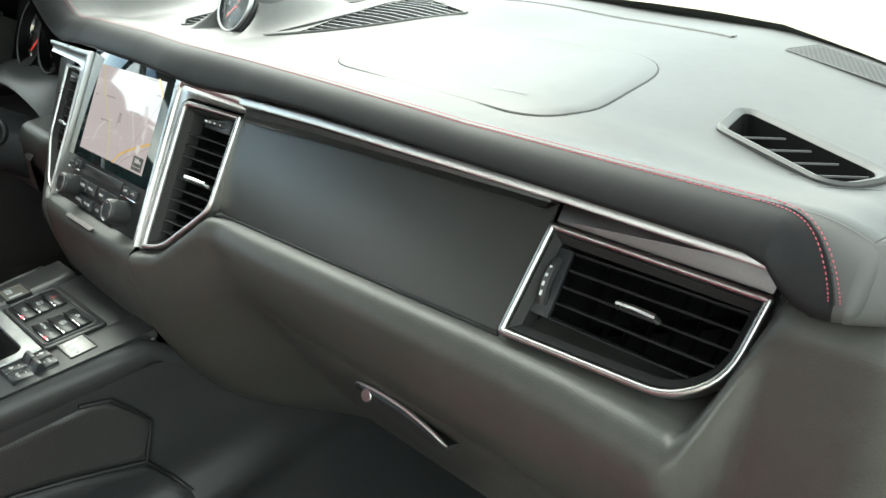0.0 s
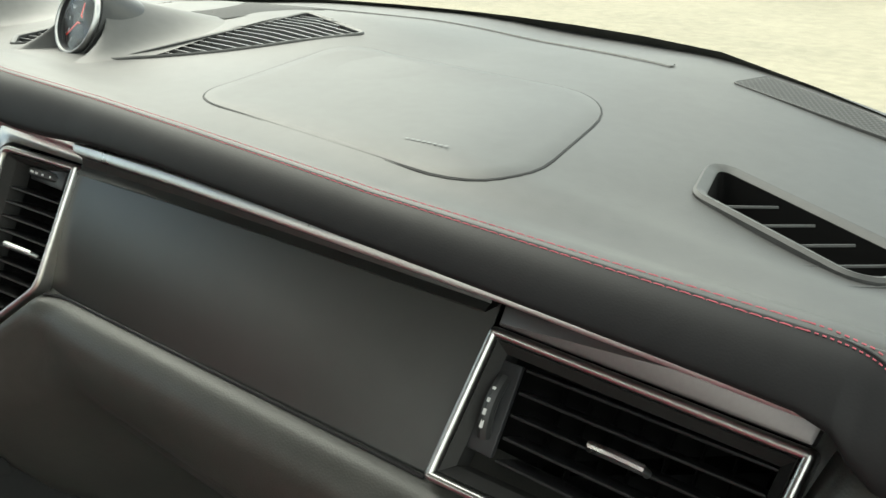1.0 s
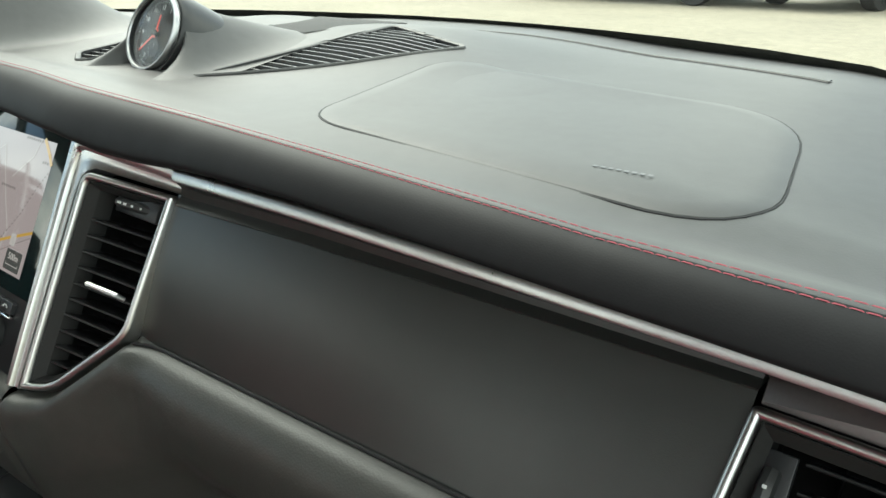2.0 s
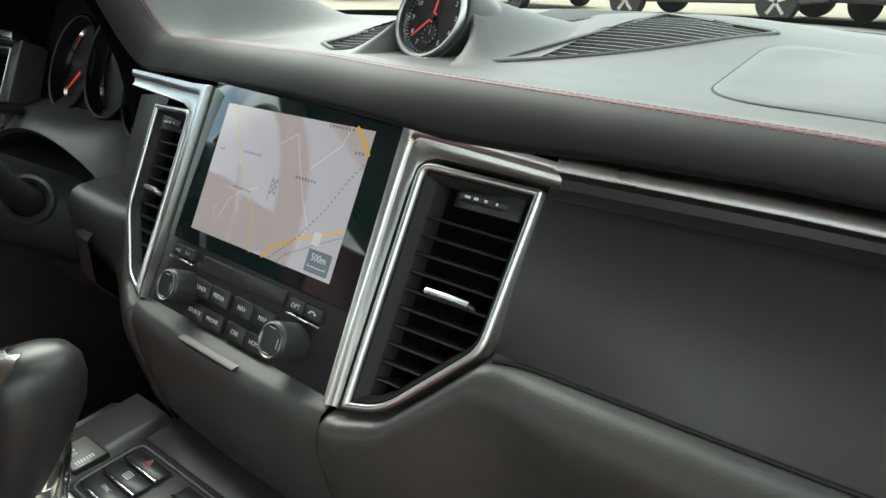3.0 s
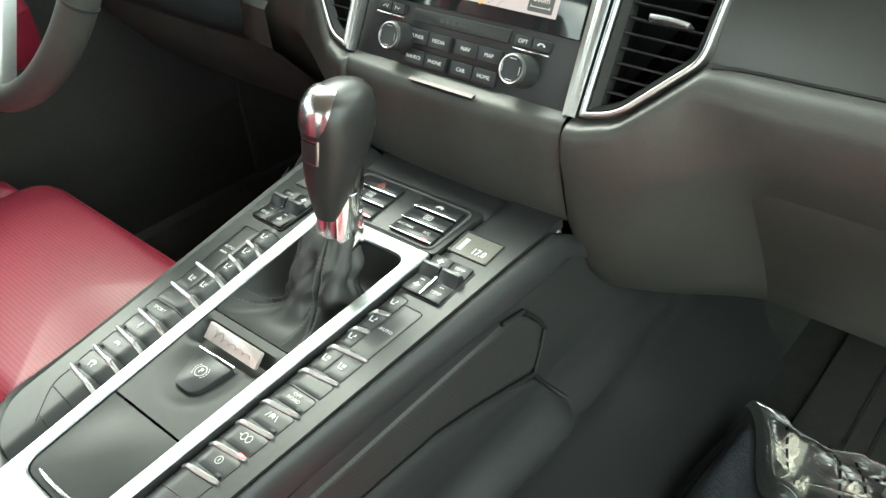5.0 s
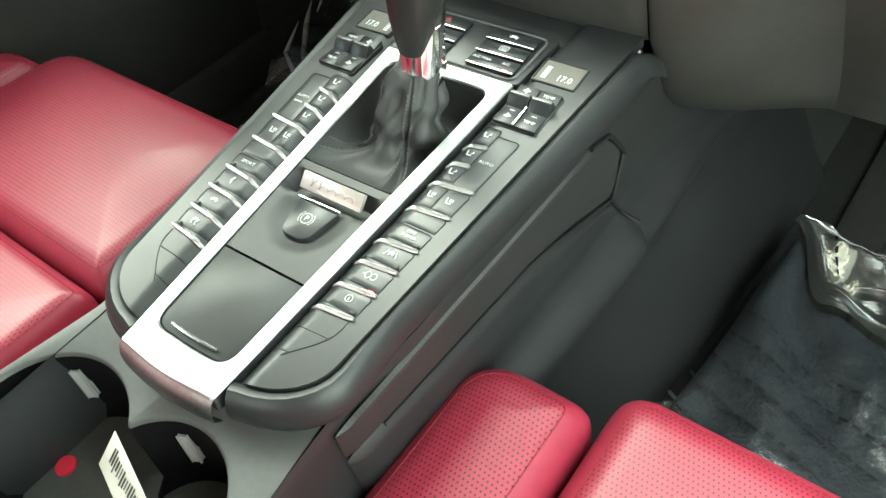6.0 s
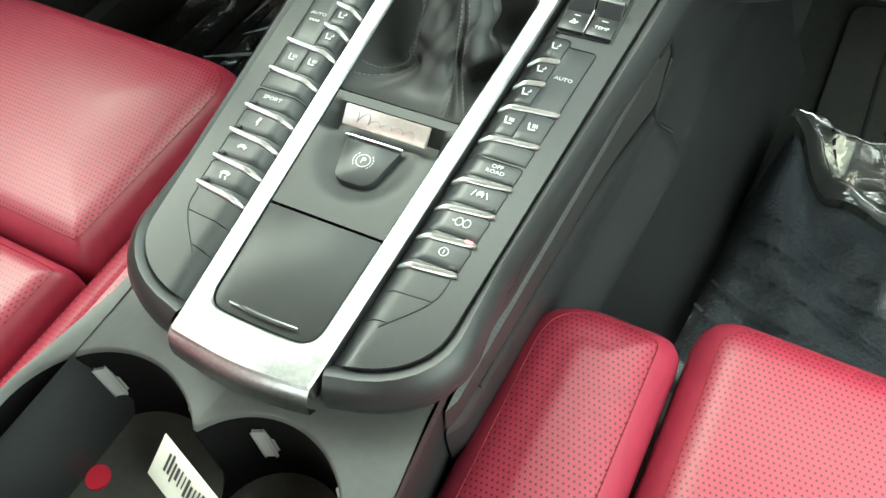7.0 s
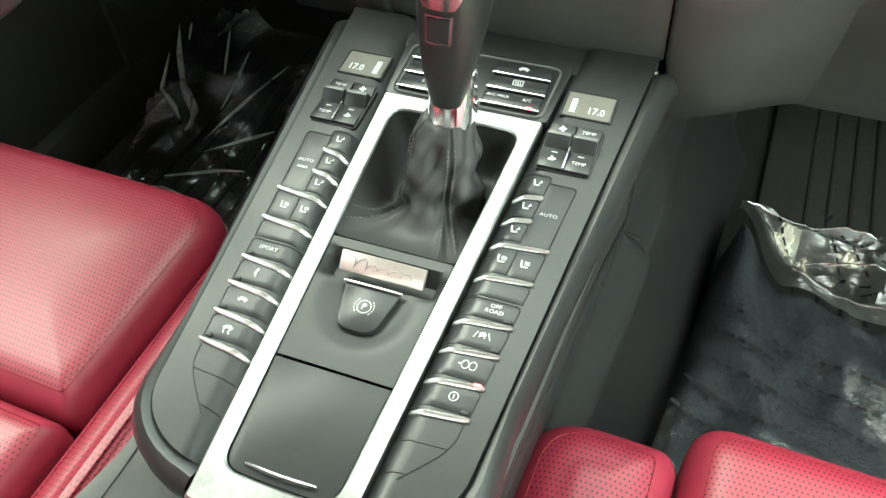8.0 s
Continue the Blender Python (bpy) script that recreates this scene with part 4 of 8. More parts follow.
def radio_controls():
    for i, word in enumerate(("TUNER", "MEDIA")):
        radio_button(-0.0405 + 0.0225 * i, -0.0395, 0.0222, 0.0115, word)
    for i, word in enumerate(("NAV", "MAP")):
        radio_button(0.0090 + 0.0225 * i, -0.0395, 0.0222, 0.0115, word)
    for i, word in enumerate(("SOURCE", "PHONE")):
        radio_button(-0.0395 + 0.0222 * i, -0.0553, 0.0218, 0.0112, word, 0.0039)
    for i, word in enumerate(("CAR", "HOME")):
        radio_button(0.0090 + 0.0222 * i, -0.0553, 0.0218, 0.0112, word, 0.0041)
    radio_button(-0.0808, -0.0222, 0.0138, 0.0078, icon=[(-0.001, 0, 0.0025, 0.0005, 45), (0.001, 0, 0.0025, 0.0005, -45), (0.003, 0, 0.0005, 0.003)])
    radio_button(-0.0664, -0.0222, 0.0138, 0.0078, icon=[(-0.001, 0, 0.0025, 0.0005, -45), (0.001, 0, 0.0025, 0.0005, 45), (-0.003, 0, 0.0005, 0.003)])
    radio_button(0.0573, -0.0238, 0.0153, 0.0078, "OPT", 0.0042)
    radio_button(0.0731, -0.0238, 0.0153, 0.0078, icon=[(-0.0024, 0.0002, 0.0018, 0.0013, 25), (0.0024, 0.0002, 0.0018, 0.0013, -25), (0, 0.0012, 0.004, 0.0008)])
    for x0, x1, y in ((-0.089, -0.059, -0.0280), (0.0492, 0.0812, -0.0295)):
        bm = box((x0 + x1) / 2, y, 0.0004, x1 - x0, 0.0018, 0.003, 0.0006)
        part("chrome_line", bm, CHROME, radio, "chrome line under the buttons")
    slot = rounded([(-0.0500, -0.0290), (0.0435, -0.0280), (0.0445, -0.0180), (-0.0505, -0.0188)], 0.001, 2)
    part("disc_slot", slab(slot, -0.002, 0.0004, 0.0008), PLASTIC, radio, "plain bar over the disc slot")
    bars([(-0.003 + (i - 3) * 0.0058, -0.0235, 0.0044, 0.0032) for i in range(7)], pose(0, 0, 0.0007), radio, MARK, "marking", "dark raised maker's mark as plain bars")
    for x in (-0.0560, 0.0640):
        m = pose(x, -0.0440, -0.001)
        k = part("knob", turned([(0.0118, 0), (0.0118, 0.006), (0.0116, 0.0162), (0.0112, 0.0178), (0.0102, 0.0186)], 36, m=m), PLASTIC, radio, "round black rotary knob")
        part("ring", turned([(0.0103, 0.0178), (0.0103, 0.0192), (0.0097, 0.0195), (0.0091, 0.0190), (0.0091, 0.0178)], 36, m=m, hollow=True), DULL_CHROME, k, "chrome knob ring")
        part("cap", turned([(0.0086, 0.0182), (0.0084, 0.0188), (0.0, 0.0189)], 30, m=m), BUTTON, k)
        spec = [(0.0074 * math.cos(a), 0.0074 * math.sin(a), 0.0058, 0.0005, math.degrees(a) + 90) for a in (0, math.pi / 2, math.pi, 3 * math.pi / 2)]
        bars(spec, m @ pose(0, 0, 0.0196), k)


MARK = material("dull raised mark", (0.012, 0.012, 0.012), 0.3, vary=0.05, vary_size=0.01)
radio_controls()


# ---- drawer under the radio ----
PULL_METAL = material("worn grey metal", (0.09, 0.082, 0.082), 0.46, 1.0, vary=0.2, vary_size=0.008, rough_vary=0.08)


def drawer():
    t = thing("drawer", "black grained drawer front below the radio", "drawer")
    prof = [(-0.020, 0.8785), (-0.036, 0.8775), (-0.041, 0.874), (-0.0435, 0.866), (-0.043, 0.852), (-0.041, 0.838), (-0.036, 0.815), (-0.031, 0.795), (-0.026, 0.786)]
    rows = []
    for k in range(25):
        x = -0.1085 + 0.2155 * k / 24
        edge = 0.0025 * max(0, (abs(x + 0.0008) - 0.1045) / 0.003)
        rows.append([(x, y - 0.004 * (1 - (x / 0.108) ** 2) + edge, z) for y, z in prof])
    part("front", loft(rows), SKIN, t)
    rows = []
    for k in range(13):
        f = k / 12
        x = -0.0300 + 0.0635 * f
        w = 0.0016 * min(1, 6 * f, 6 * (1 - f)) + 0.0004
        rows.append([(x, -0.041, 0.8792), (x, -0.0448, 0.8790), (x, -0.0462, 0.8782), (x, -0.0456, 0.8774 - w), (x, -0.042, 0.8774 - w)])
    part("pull", loft(rows, closed=True, caps=True), PULL_METAL, t, "dull silver pull lip")


drawer()


# ---- glove box ----
def glove_box():
    t = thing("glove_box", "plain black glove box lid with a slim silver-edged handle", "glove box")
    base, rows = [], []
    for k in range(17):
        f = k / 16
        x = 0.357 + 0.103 * f
        y = 0.0300 - 0.004 * f * f
        z = 0.8225 + 0.007 * math.sin(math.pi * f * 0.85) - 0.006 * f
        w = 0.0085 * math.sin(math.pi * (0.10 + 0.85 * f)) + 0.001
        rows.append([(x, y - 0.007, z), (x, y - 0.0105, z - w * 0.4), (x, y - 0.0085, z - 1.7 * w), (x, y + 0.006, z - 1.8 * w)])
        base.append((x, y - 0.0085, z + 0.0004))
    g = part("handle", loft(rows, closed=True, caps=True), PLASTIC, t, "slim handle with a silver edge")
    part("edge", tube(base, [0.0006] + [0.0016] * 15 + [0.0006], 6), ALU, g, "thin silver edge line")
    bm = turned([(0.0052, 0), (0.0052, 0.0012), (0.0046, 0.0018), (0.0, 0.0018)], 20, m=on_surface((0.3715, 0.0195, 0.8180), (0.1, -1, 0.35)))
    part("lock", bm, DULL_CHROME, g, "small round lock")
    rows = []
    line = [(0.0205, 0.834), (0.026, 0.826), (0.047, 0.792), (0.078, 0.746), (0.108, 0.700), (0.132, 0.662), (0.136, 0.655)]
    for k in range(23):
        x = 0.1815 + 0.470 * k / 22
        rise = 0.0030 if 0 < k < 22 else 0.0
        rows.append([(x, y - (rise if 0 < i < 6 else 0.0), z - (0.4 * rise if 0 < i < 6 else 0.0)) for i, (y, z) in enumerate(line)])
    for r in (rows[0], rows[-1]):
        r[:] = [(x + (0.0015 if r is rows[0] else -0.0015), y, z) for x, y, z in r]
    back = [[(x, y + 0.010, z + 0.004) for x, y, z in r] for r in rows]
    part("lid", loft([p + q[::-1] for p, q in zip(rows, back)], closed=True, caps=True), LOWER, t, sharp=30)
    part("joint", tube([(0.1800, y - 0.0004, z) for y, z in line], 0.0014, 6), DARK, t)


glove_box()


# ---- on the dash top ----
def lay(x, y):
    return pad_z(x, y)


def airbag_cover():
    out = rounded([(0.232, 0.104), (0.190, 0.298), (0.462, 0.272), (0.503, 0.080)], [0.045, 0.055, 0.07, 0.06], 9)
    part("airbag_seam", rim(inset(out, -0.0007), inset(out, 0.0003), -0.002, 0.0004, 0.0002, lay), BROW, dash, "thin dark seam round the airbag cover")
    part("airbag_cover", slab(inset(out, 0.0004), -0.002, 0.0007, 0.0006, lay, 12), PAD, dash, "flush rounded airbag cover in the dash top")
    m = pose(0.430, 0.113, lay(0.430, 0.113) + 0.0011, 0, 0, 2)
    bars([(-0.012 + i * 0.0036, 0.0, 0.0022, 0.0022) for i in range(8)], m, dash, MARK, "marking", "small embossed marking as plain bars")


airbag_cover()


def corner_vent():
    out = CORNER
    top = part("corner_vent", rim(inset(out, -0.0068), inset(out, 0.0), -0.003, 0.0030, 0.0016, lay, drop=0.0010), PAD, dash, "side window vent in the dash top, slanting slats")
    part("throat", loft([[(x, y, lay(x, y) - d) for x, y in inset(out, e)] for d, e in ((-0.001, 0), (0.010, 0.001), (0.022, 0.004), (0.024, 0.02))], closed=True), DEPTH_SHADE, top)
    for k in range(5):
        a = Vector((0.5640 + 0.0180 * k, 0.1490 - 0.0095 * k))
        b = Vector((0.5790 + 0.0186 * k, 0.1660 - 0.0085 * k))
        d = (b - a).normalized()
        a, b = a - d * 0.010, b + d * 0.014
        n = Vector((-d.y, d.x)) * 0.0005
        rows = []
        for p in (a, b):
            z = lay(p.x, p.y)
            rows.append([(p.x - n.x, p.y - n.y, z - 0.0014), (p.x - n.x * 0.6, p.y - n.y * 0.6, z - 0.0004), (p.x + n.x * 0.6, p.y + n.y * 0.6, z - 0.0004), (p.x + n.x, p.y + n.y, z - 0.0014)])
        part("slat", loft(rows, closed=True, caps=True), PAD, top)


corner_vent()


def mesh_grille(name, poly, radii, label):
    out = rounded(poly, radii, 3)
    top = part(name, slab(out, -0.003, 0.0009, 0.0006, lay, 8), GRILLE, dash, label)
    part("grille_rim", rim(inset(out, -0.0012), out, -0.003, 0.0012, 0.0004, lay), PAD, top)


GRILLE = perforated("black speaker mesh", (0.045, 0.045, 0.045), 0.0042, 0.40, 0.8, "XY", 0.02)
mesh_grille("speaker_grille", [(0.493, 0.380), (0.500, 0.430), (0.585, 0.385), (0.640, 0.318)], 0.004, "dark perforated loudspeaker grille by the windscreen")
mesh_grille("speaker_grille", [(0.030, 0.285), (0.058, 0.400), (-0.062, 0.400), (-0.034, 0.285)], 0.012, "dark perforated loudspeaker grille behind the clock")


def centre_grille(out, tilt):
    """A three-cornered ribbed outlet sunk into the dash top."""
    top = part("dash_grille", rim(inset(out, -0.0050), out, -0.003, 0.0018, 0.0010, lay, drop=0.0006), PAD, dash, "triangular ribbed outlet in the dash top")
    part("throat", loft([[(x, y, lay(x, y) - d) for x, y in inset(out, q)] for d, q in ((-0.001, 0), (0.008, 0.0008), (0.016, 0.003), (0.017, 0.008))], closed=True), DARK, top)
    low, high = min(p[1] for p in out), max(p[1] for p in out)
    n = 21
    for k in range(1, n):
        y = low + (high - low) * k / n
        xs = []
        for i in range(len(out)):
            a, b = out[i - 1], out[i]
            if (a[1] > y) != (b[1] > y):
                xs.append(a[0] + (b[0] - a[0]) * (y - a[1]) / (b[1] - a[1]))
        if len(xs) < 2 or max(xs) - min(xs) < 0.005:
            continue
        rows = []
        for f in (0, 0.5, 1):
            x = min(xs) + (max(xs) - min(xs)) * f
            yy = y - tilt * (f - 0.5)
            z = lay(x, yy)
            rows.append([(x, yy - 0.0012, z - 0.008), (x, yy - 0.0008, z - 0.0010), (x, yy + 0.0008, z - 0.0010), (x, yy + 0.0012, z - 0.008)])
        part("slat", loft(rows, closed=True, caps=True), SLAT, top)


centre_grille(OUTLET_R, 0.003)
centre_grille(OUTLET_L, -0.003)


def defrost_slot():
    rows = []
    for k in range(41):
        x = -0.22 + 0.66 * k / 40
        y = wind_y(x) - 0.095 - 0.02 * abs(x)
        rows.append([(x, y, lay(x, y) + 0.0004), (x, y + 0.001, lay(x, y) + 0.0014), (x, y + 0.010, lay(x, y + 0.010) + 0.0014), (x, y + 0.011, lay(x, y + 0.011) + 0.0004)])
    part("defrost_strip", loft(rows), PAD, dash, "raised strip of the windscreen outlet")


defrost_slot()


def clock():
    t = thing("dash_clock", "round chrome-rimmed analogue clock in a tapering black housing", "clock")
    m = pose(-0.001, 0.1630, 1.0640, 64, 0, 0) @ Matrix.Scale(0.98, 4)
    # housing: from the round rim back into the dash
    rows = []
    axis, up, side = Vector((0, math.sin(radians(64)), -math.cos(radians(64)))), Vector((0, math.cos(radians(64)), math.sin(radians(64)))), Vector((1, 0, 0))
    for f, r in ((0.0, 0.0326), (0.003, 0.0345), (0.012, 0.0352), (0.06, 0.0358), (0.12, 0.0360), (0.25, 0.0350), (0.45, 0.0320)):
        c = Vector((-0.001, 0.163, 1.064)) + axis * 0.150 * f
        rows.append([c + side * r * math.cos(a) + up * r * math.sin(a) for a in (2 * math.pi * k / 48 for k in range(48))])
    part("housing", loft(rows, closed=True), PLASTIC, t, "dark round bezel")

    # hump that carries the clock and runs out towards the windscreen
    def hump(x, f):
        w = 0.084 + 0.012 * f
        return 0.0500 * (1 - f) ** 1.25 * math.cos(math.pi / 2 * min(1, abs(x) / w)) ** 2.6

    rows = []
    for i in range(45):
        x = -0.084 + 0.168 * i / 44
        z0 = top_z(x, 0.175) + hump(x, 0)
        yf = 0.1665 + (z0 - 1.064) * 0.488
        row = []
        ramp = 0.006 + 0.036 * S((abs(x) - 0.030) / 0.022)
        for k in range(9):
            f = k / 8
            y = yf - ramp * (1 - f)
            row.append((x, y, top_z(x, y) + hump(x, 0) * S(f) - 0.0008))
        for k in range(1, 13):
            f = k / 12
            y = yf + (0.310 - yf) * f
            row.append((x * (1 - 0.22 * f), y, top_z(x, y) + hump(x, f) - 0.0008 - 0.003 * f ** 4))
        rows.append(row)
    part("skirt", loft(rows), PAD, t, "smooth grained hump flowing into the dash")
    part("ring", turned([(0.0322, -0.004), (0.0332, 0.0), (0.0330, 0.0030), (0.0318, 0.0046), (0.0304, 0.0044), (0.0296, 0.0030), (0.0292, -0.004)], 48, m=m, hollow=True), DULL_CHROME, t, "satin chrome rim ring")
    part("bezel", turned([(0.0296, 0.0030), (0.0288, 0.0026), (0.0278, -0.0030), (0.0296, -0.0030)], 48, m=m, hollow=True), BUTTON, t, "black inner bezel")
    dial = part("dial", turned([(0.0285, -0.006), (0.0285, -0.003), (0.0, -0.003)], 48, m=m), DIAL, t, "black dial with white numerals")
    spec = []
    for k in range(60):
        a = radians(6 * k)
        spec.append((0.0262 * math.sin(a), 0.0262 * math.cos(a), 0.0005, 0.0022 if k % 5 == 0 else 0.0012, -6 * k))
    bars(spec, m @ pose(0, 0, -0.0028), dial, name="minute_marks")
    for k in range(1, 13):
        if k == 6:
            continue
        a = radians(30 * k)
        lettering(str(k), 0.0052, m @ pose(0.0215 * math.sin(a), 0.0215 * math.cos(a), -0.0027), dial, name="numeral")
    small = part("small_dial", turned([(0.0074, -0.003), (0.0072, -0.0024), (0.0, -0.0024)], 28, m=m @ pose(0, -0.0125, 0)), DIAL, dial)
    bars([(0.0064 * math.sin(radians(30 * k)), -0.0125 + 0.0064 * math.cos(radians(30 * k)), 0.0004, 0.0014, -30 * k) for k in range(12)] + [(0.0, -0.0105, 0.0005, 0.0045)], m @ pose(0, 0, -0.0021), dial, name="small_marks")
    for ang, ln, w in ((5, 0.015, 0.0014), (228, 0.0225, 0.0012)):
        mm = m @ pose(0, 0, -0.0012) @ pose(0, 0, 0, 0, 0, -ang)
        part("hand", slab([(-w / 2, -0.004), (w / 2, -0.004), (w / 3, ln), (-w / 3, ln)], 0, 0.0006), NEEDLE, t, "red clock hand", smooth=False).matrix_world = mm
    part("hub", turned([(0.0028, -0.003), (0.0026, 0.0004), (0.0, 0.0006)], 20, m=m), DIAL, t)
    g = part("lens", turned([(0.0284, 0.0012), (0.020, 0.0022), (0.010, 0.0027), (0.0, 0.0029)], 40, m=m), LENS, t, "clear clock lens")
    g.visible_shadow = False


clock()


# ---- the driver's side ----
def cluster():
    t = thing("instrument_cluster", "black instrument cluster with three round gauges and red pointers", "instruments")
    # recess below the hood, its shade put into a near-black colour
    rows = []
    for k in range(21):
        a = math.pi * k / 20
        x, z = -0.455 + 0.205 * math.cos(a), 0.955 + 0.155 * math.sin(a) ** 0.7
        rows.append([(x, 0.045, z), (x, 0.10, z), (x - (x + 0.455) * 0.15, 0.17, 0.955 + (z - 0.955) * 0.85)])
    part("recess", loft(rows), DEPTH_SHADE, t)
    gauges = ((-0.492, 0.053, 0.100, 1.002, 132), (-0.385, 0.059, 0.100, 1.012, 287), (-0.303, 0.047, 0.092, 0.990, 125))
    # the plate that holds the gauges, open behind each of them
    m0 = pose(-0.40, 0.100, 1.004, 66, 0, 0)
    bm = bmesh.new()
    inv = m0.inverted()
    holes = [(inv @ Vector((x, y, z)), r) for x, r, y, z, ang in gauges]
    nx, ny = 150, 90
    grid = [[bm.verts.new((-0.18 + 0.36 * i / nx, -0.062 - 0.006 + 0.20 * j / ny, 0)) for j in range(ny + 1)] for i in range(nx + 1)]
    for i in range(nx):
        for j in range(ny):
            c = (grid[i][j].co + grid[i + 1][j + 1].co) / 2
            w = m0 @ c
            if w.z < top_z(w.x, w.y) - 0.015 and all(math.hypot(c.x - h.x, c.y - h.y) > r - 0.001 for h, r in holes):
                bm.faces.new((grid[i][j], grid[i + 1][j], grid[i + 1][j + 1], grid[i][j + 1]))
    for v in bm.verts:
        v.co = m0 @ v.co
    part("gauge_plate", bm, DEPTH_SHADE, t)
    for x, r, y, z, ang in gauges:
        m = pose(x, y, z, 66, 0, 0)
        g = part("gauge", turned([(r - 0.001, -0.020), (r + 0.0005, 0.0), (r + 0.0022, 0.0016), (r + 0.0022, 0.004), (r + 0.0006, 0.0052), (r - 0.0016, 0.0040), (r - 0.0030, -0.006), (r - 0.005, -0.020)], 48, m=m), DIAL, t, "round gauge tube")
        part("ring", turned([(r - 0.0045, -0.013), (r - 0.0045, -0.009), (r - 0.0058, -0.009), (r - 0.0068, -0.013)], 44, m=m, hollow=True), CHROME, g, "thin bright ring")
        part("dial", turned([(r - 0.004, -0.017), (r - 0.004, -0.014), (0.0, -0.014)], 40, m=m), DIAL, g)
        spec = []
        for k in range(28):
            a = radians(-135 + 10 * k)
            rr = r - 0.012
            spec.append((rr * math.sin(a), rr * math.cos(a), 0.0009, 0.006 if k % 3 == 0 else 0.0035, -(-135 + 10 * k)))
        bars(spec, m @ pose(0, 0, -0.0135), g, DIM_INK, "scale_marks")
        part("pointer", slab([(-0.0018, 0.010), (0.0018, 0.010), (0.0008, r - 0.012), (-0.0008, r - 0.012)], 0, 0.0012), NEEDLE, g, "red pointer", smooth=False).matrix_world = m @ pose(0, 0, -0.011) @ pose(0, 0, 0, 0, 0, ang)
        part("hub", turned([(0.009, -0.014), (0.008, -0.0095), (0.0, -0.0095)], 24, m=m), DIAL, g)
    m = pose(-0.385, 0.100, 1.012, 66, 0, 0)
    lettering("0", 0.010, m @ pose(0.006, -0.032, -0.0130), t, LCD_INK, name="numeral")
    # lower surround: a pale-lit shelf that arches over the column
    rows = []
    for k in range(33):
        f = k / 32
        x = -0.64 + 0.392 * f
        z = 0.953 - 0.041 * ((x + 0.455) / 0.178) ** 2
        zt = 0.958 - 0.012 * S((x + 0.36) / 0.10)
        rows.append([(x, 0.150, zt + 0.020), (x, 0.085, zt + 0.004), (x, 0.055, max(z, zt - 0.004 - 0.03 * S((x + 0.34) / 0.08)) - 0.001), (x, 0.036, z - 0.004), (x, 0.031, z - 0.009), (x, 0.034, z - 0.014), (x, 0.13, z - 0.020)])
    part("surround", loft(rows), SKIN, t, "smooth shelf below the gauges with an arched lip")
    # near-black sheet standing in for the shade under the arched lip
    part("hollow_shade", loft([[(x, 0.125, 0.96), (x, 0.120, 0.88)] for x in (-0.66, -0.45, -0.24)]), DEPTH_SHADE, t)
    part("trip_knob", tube([(-0.535, 0.05, 0.955), (-0.535, 0.012, 0.963)], 0.007, 12), PLASTIC, t, "small black setting pin")
    part("trip_cap", turned([(0.006, 0), (0.0058, 0.002), (0, 0.0022)], 16, m=on_surface((-0.535, 0.0115, 0.9632), (0, -1, 0.2))), ALU, t)


cluster()


def knee_panel():
    t = thing("knee_panel", "black panel below the steering column with a storage flap", "panel")
    rows = []
    for k in range(23):
        x = -0.715 + 0.46 * k / 22
        near = S((x + 0.42) / 0.16)
        rows.append([(x, 0.095, 0.890), (x, 0.050 - 0.035 * near, 0.885 + 0.018 * near), (x, 0.036 - 0.045 * near, 0.87 + 0.01 * near), (x, 0.032 - 0.04 * near, 0.84), (x, 0.045, 0.78), (x, 0.11, 0.70), (x, 0.22, 0.62)])
    part("cover", loft(rows), SKIN, t)
    rows = [[(x, y - 0.003, z) for y, z in ((0.036, 0.828), (0.0435, 0.785), (0.074, 0.745), (0.108, 0.703))] for x in (-0.66, -0.56, -0.46)]
    part("flap", loft(rows), SKIN, t, "storage flap")


knee_panel()


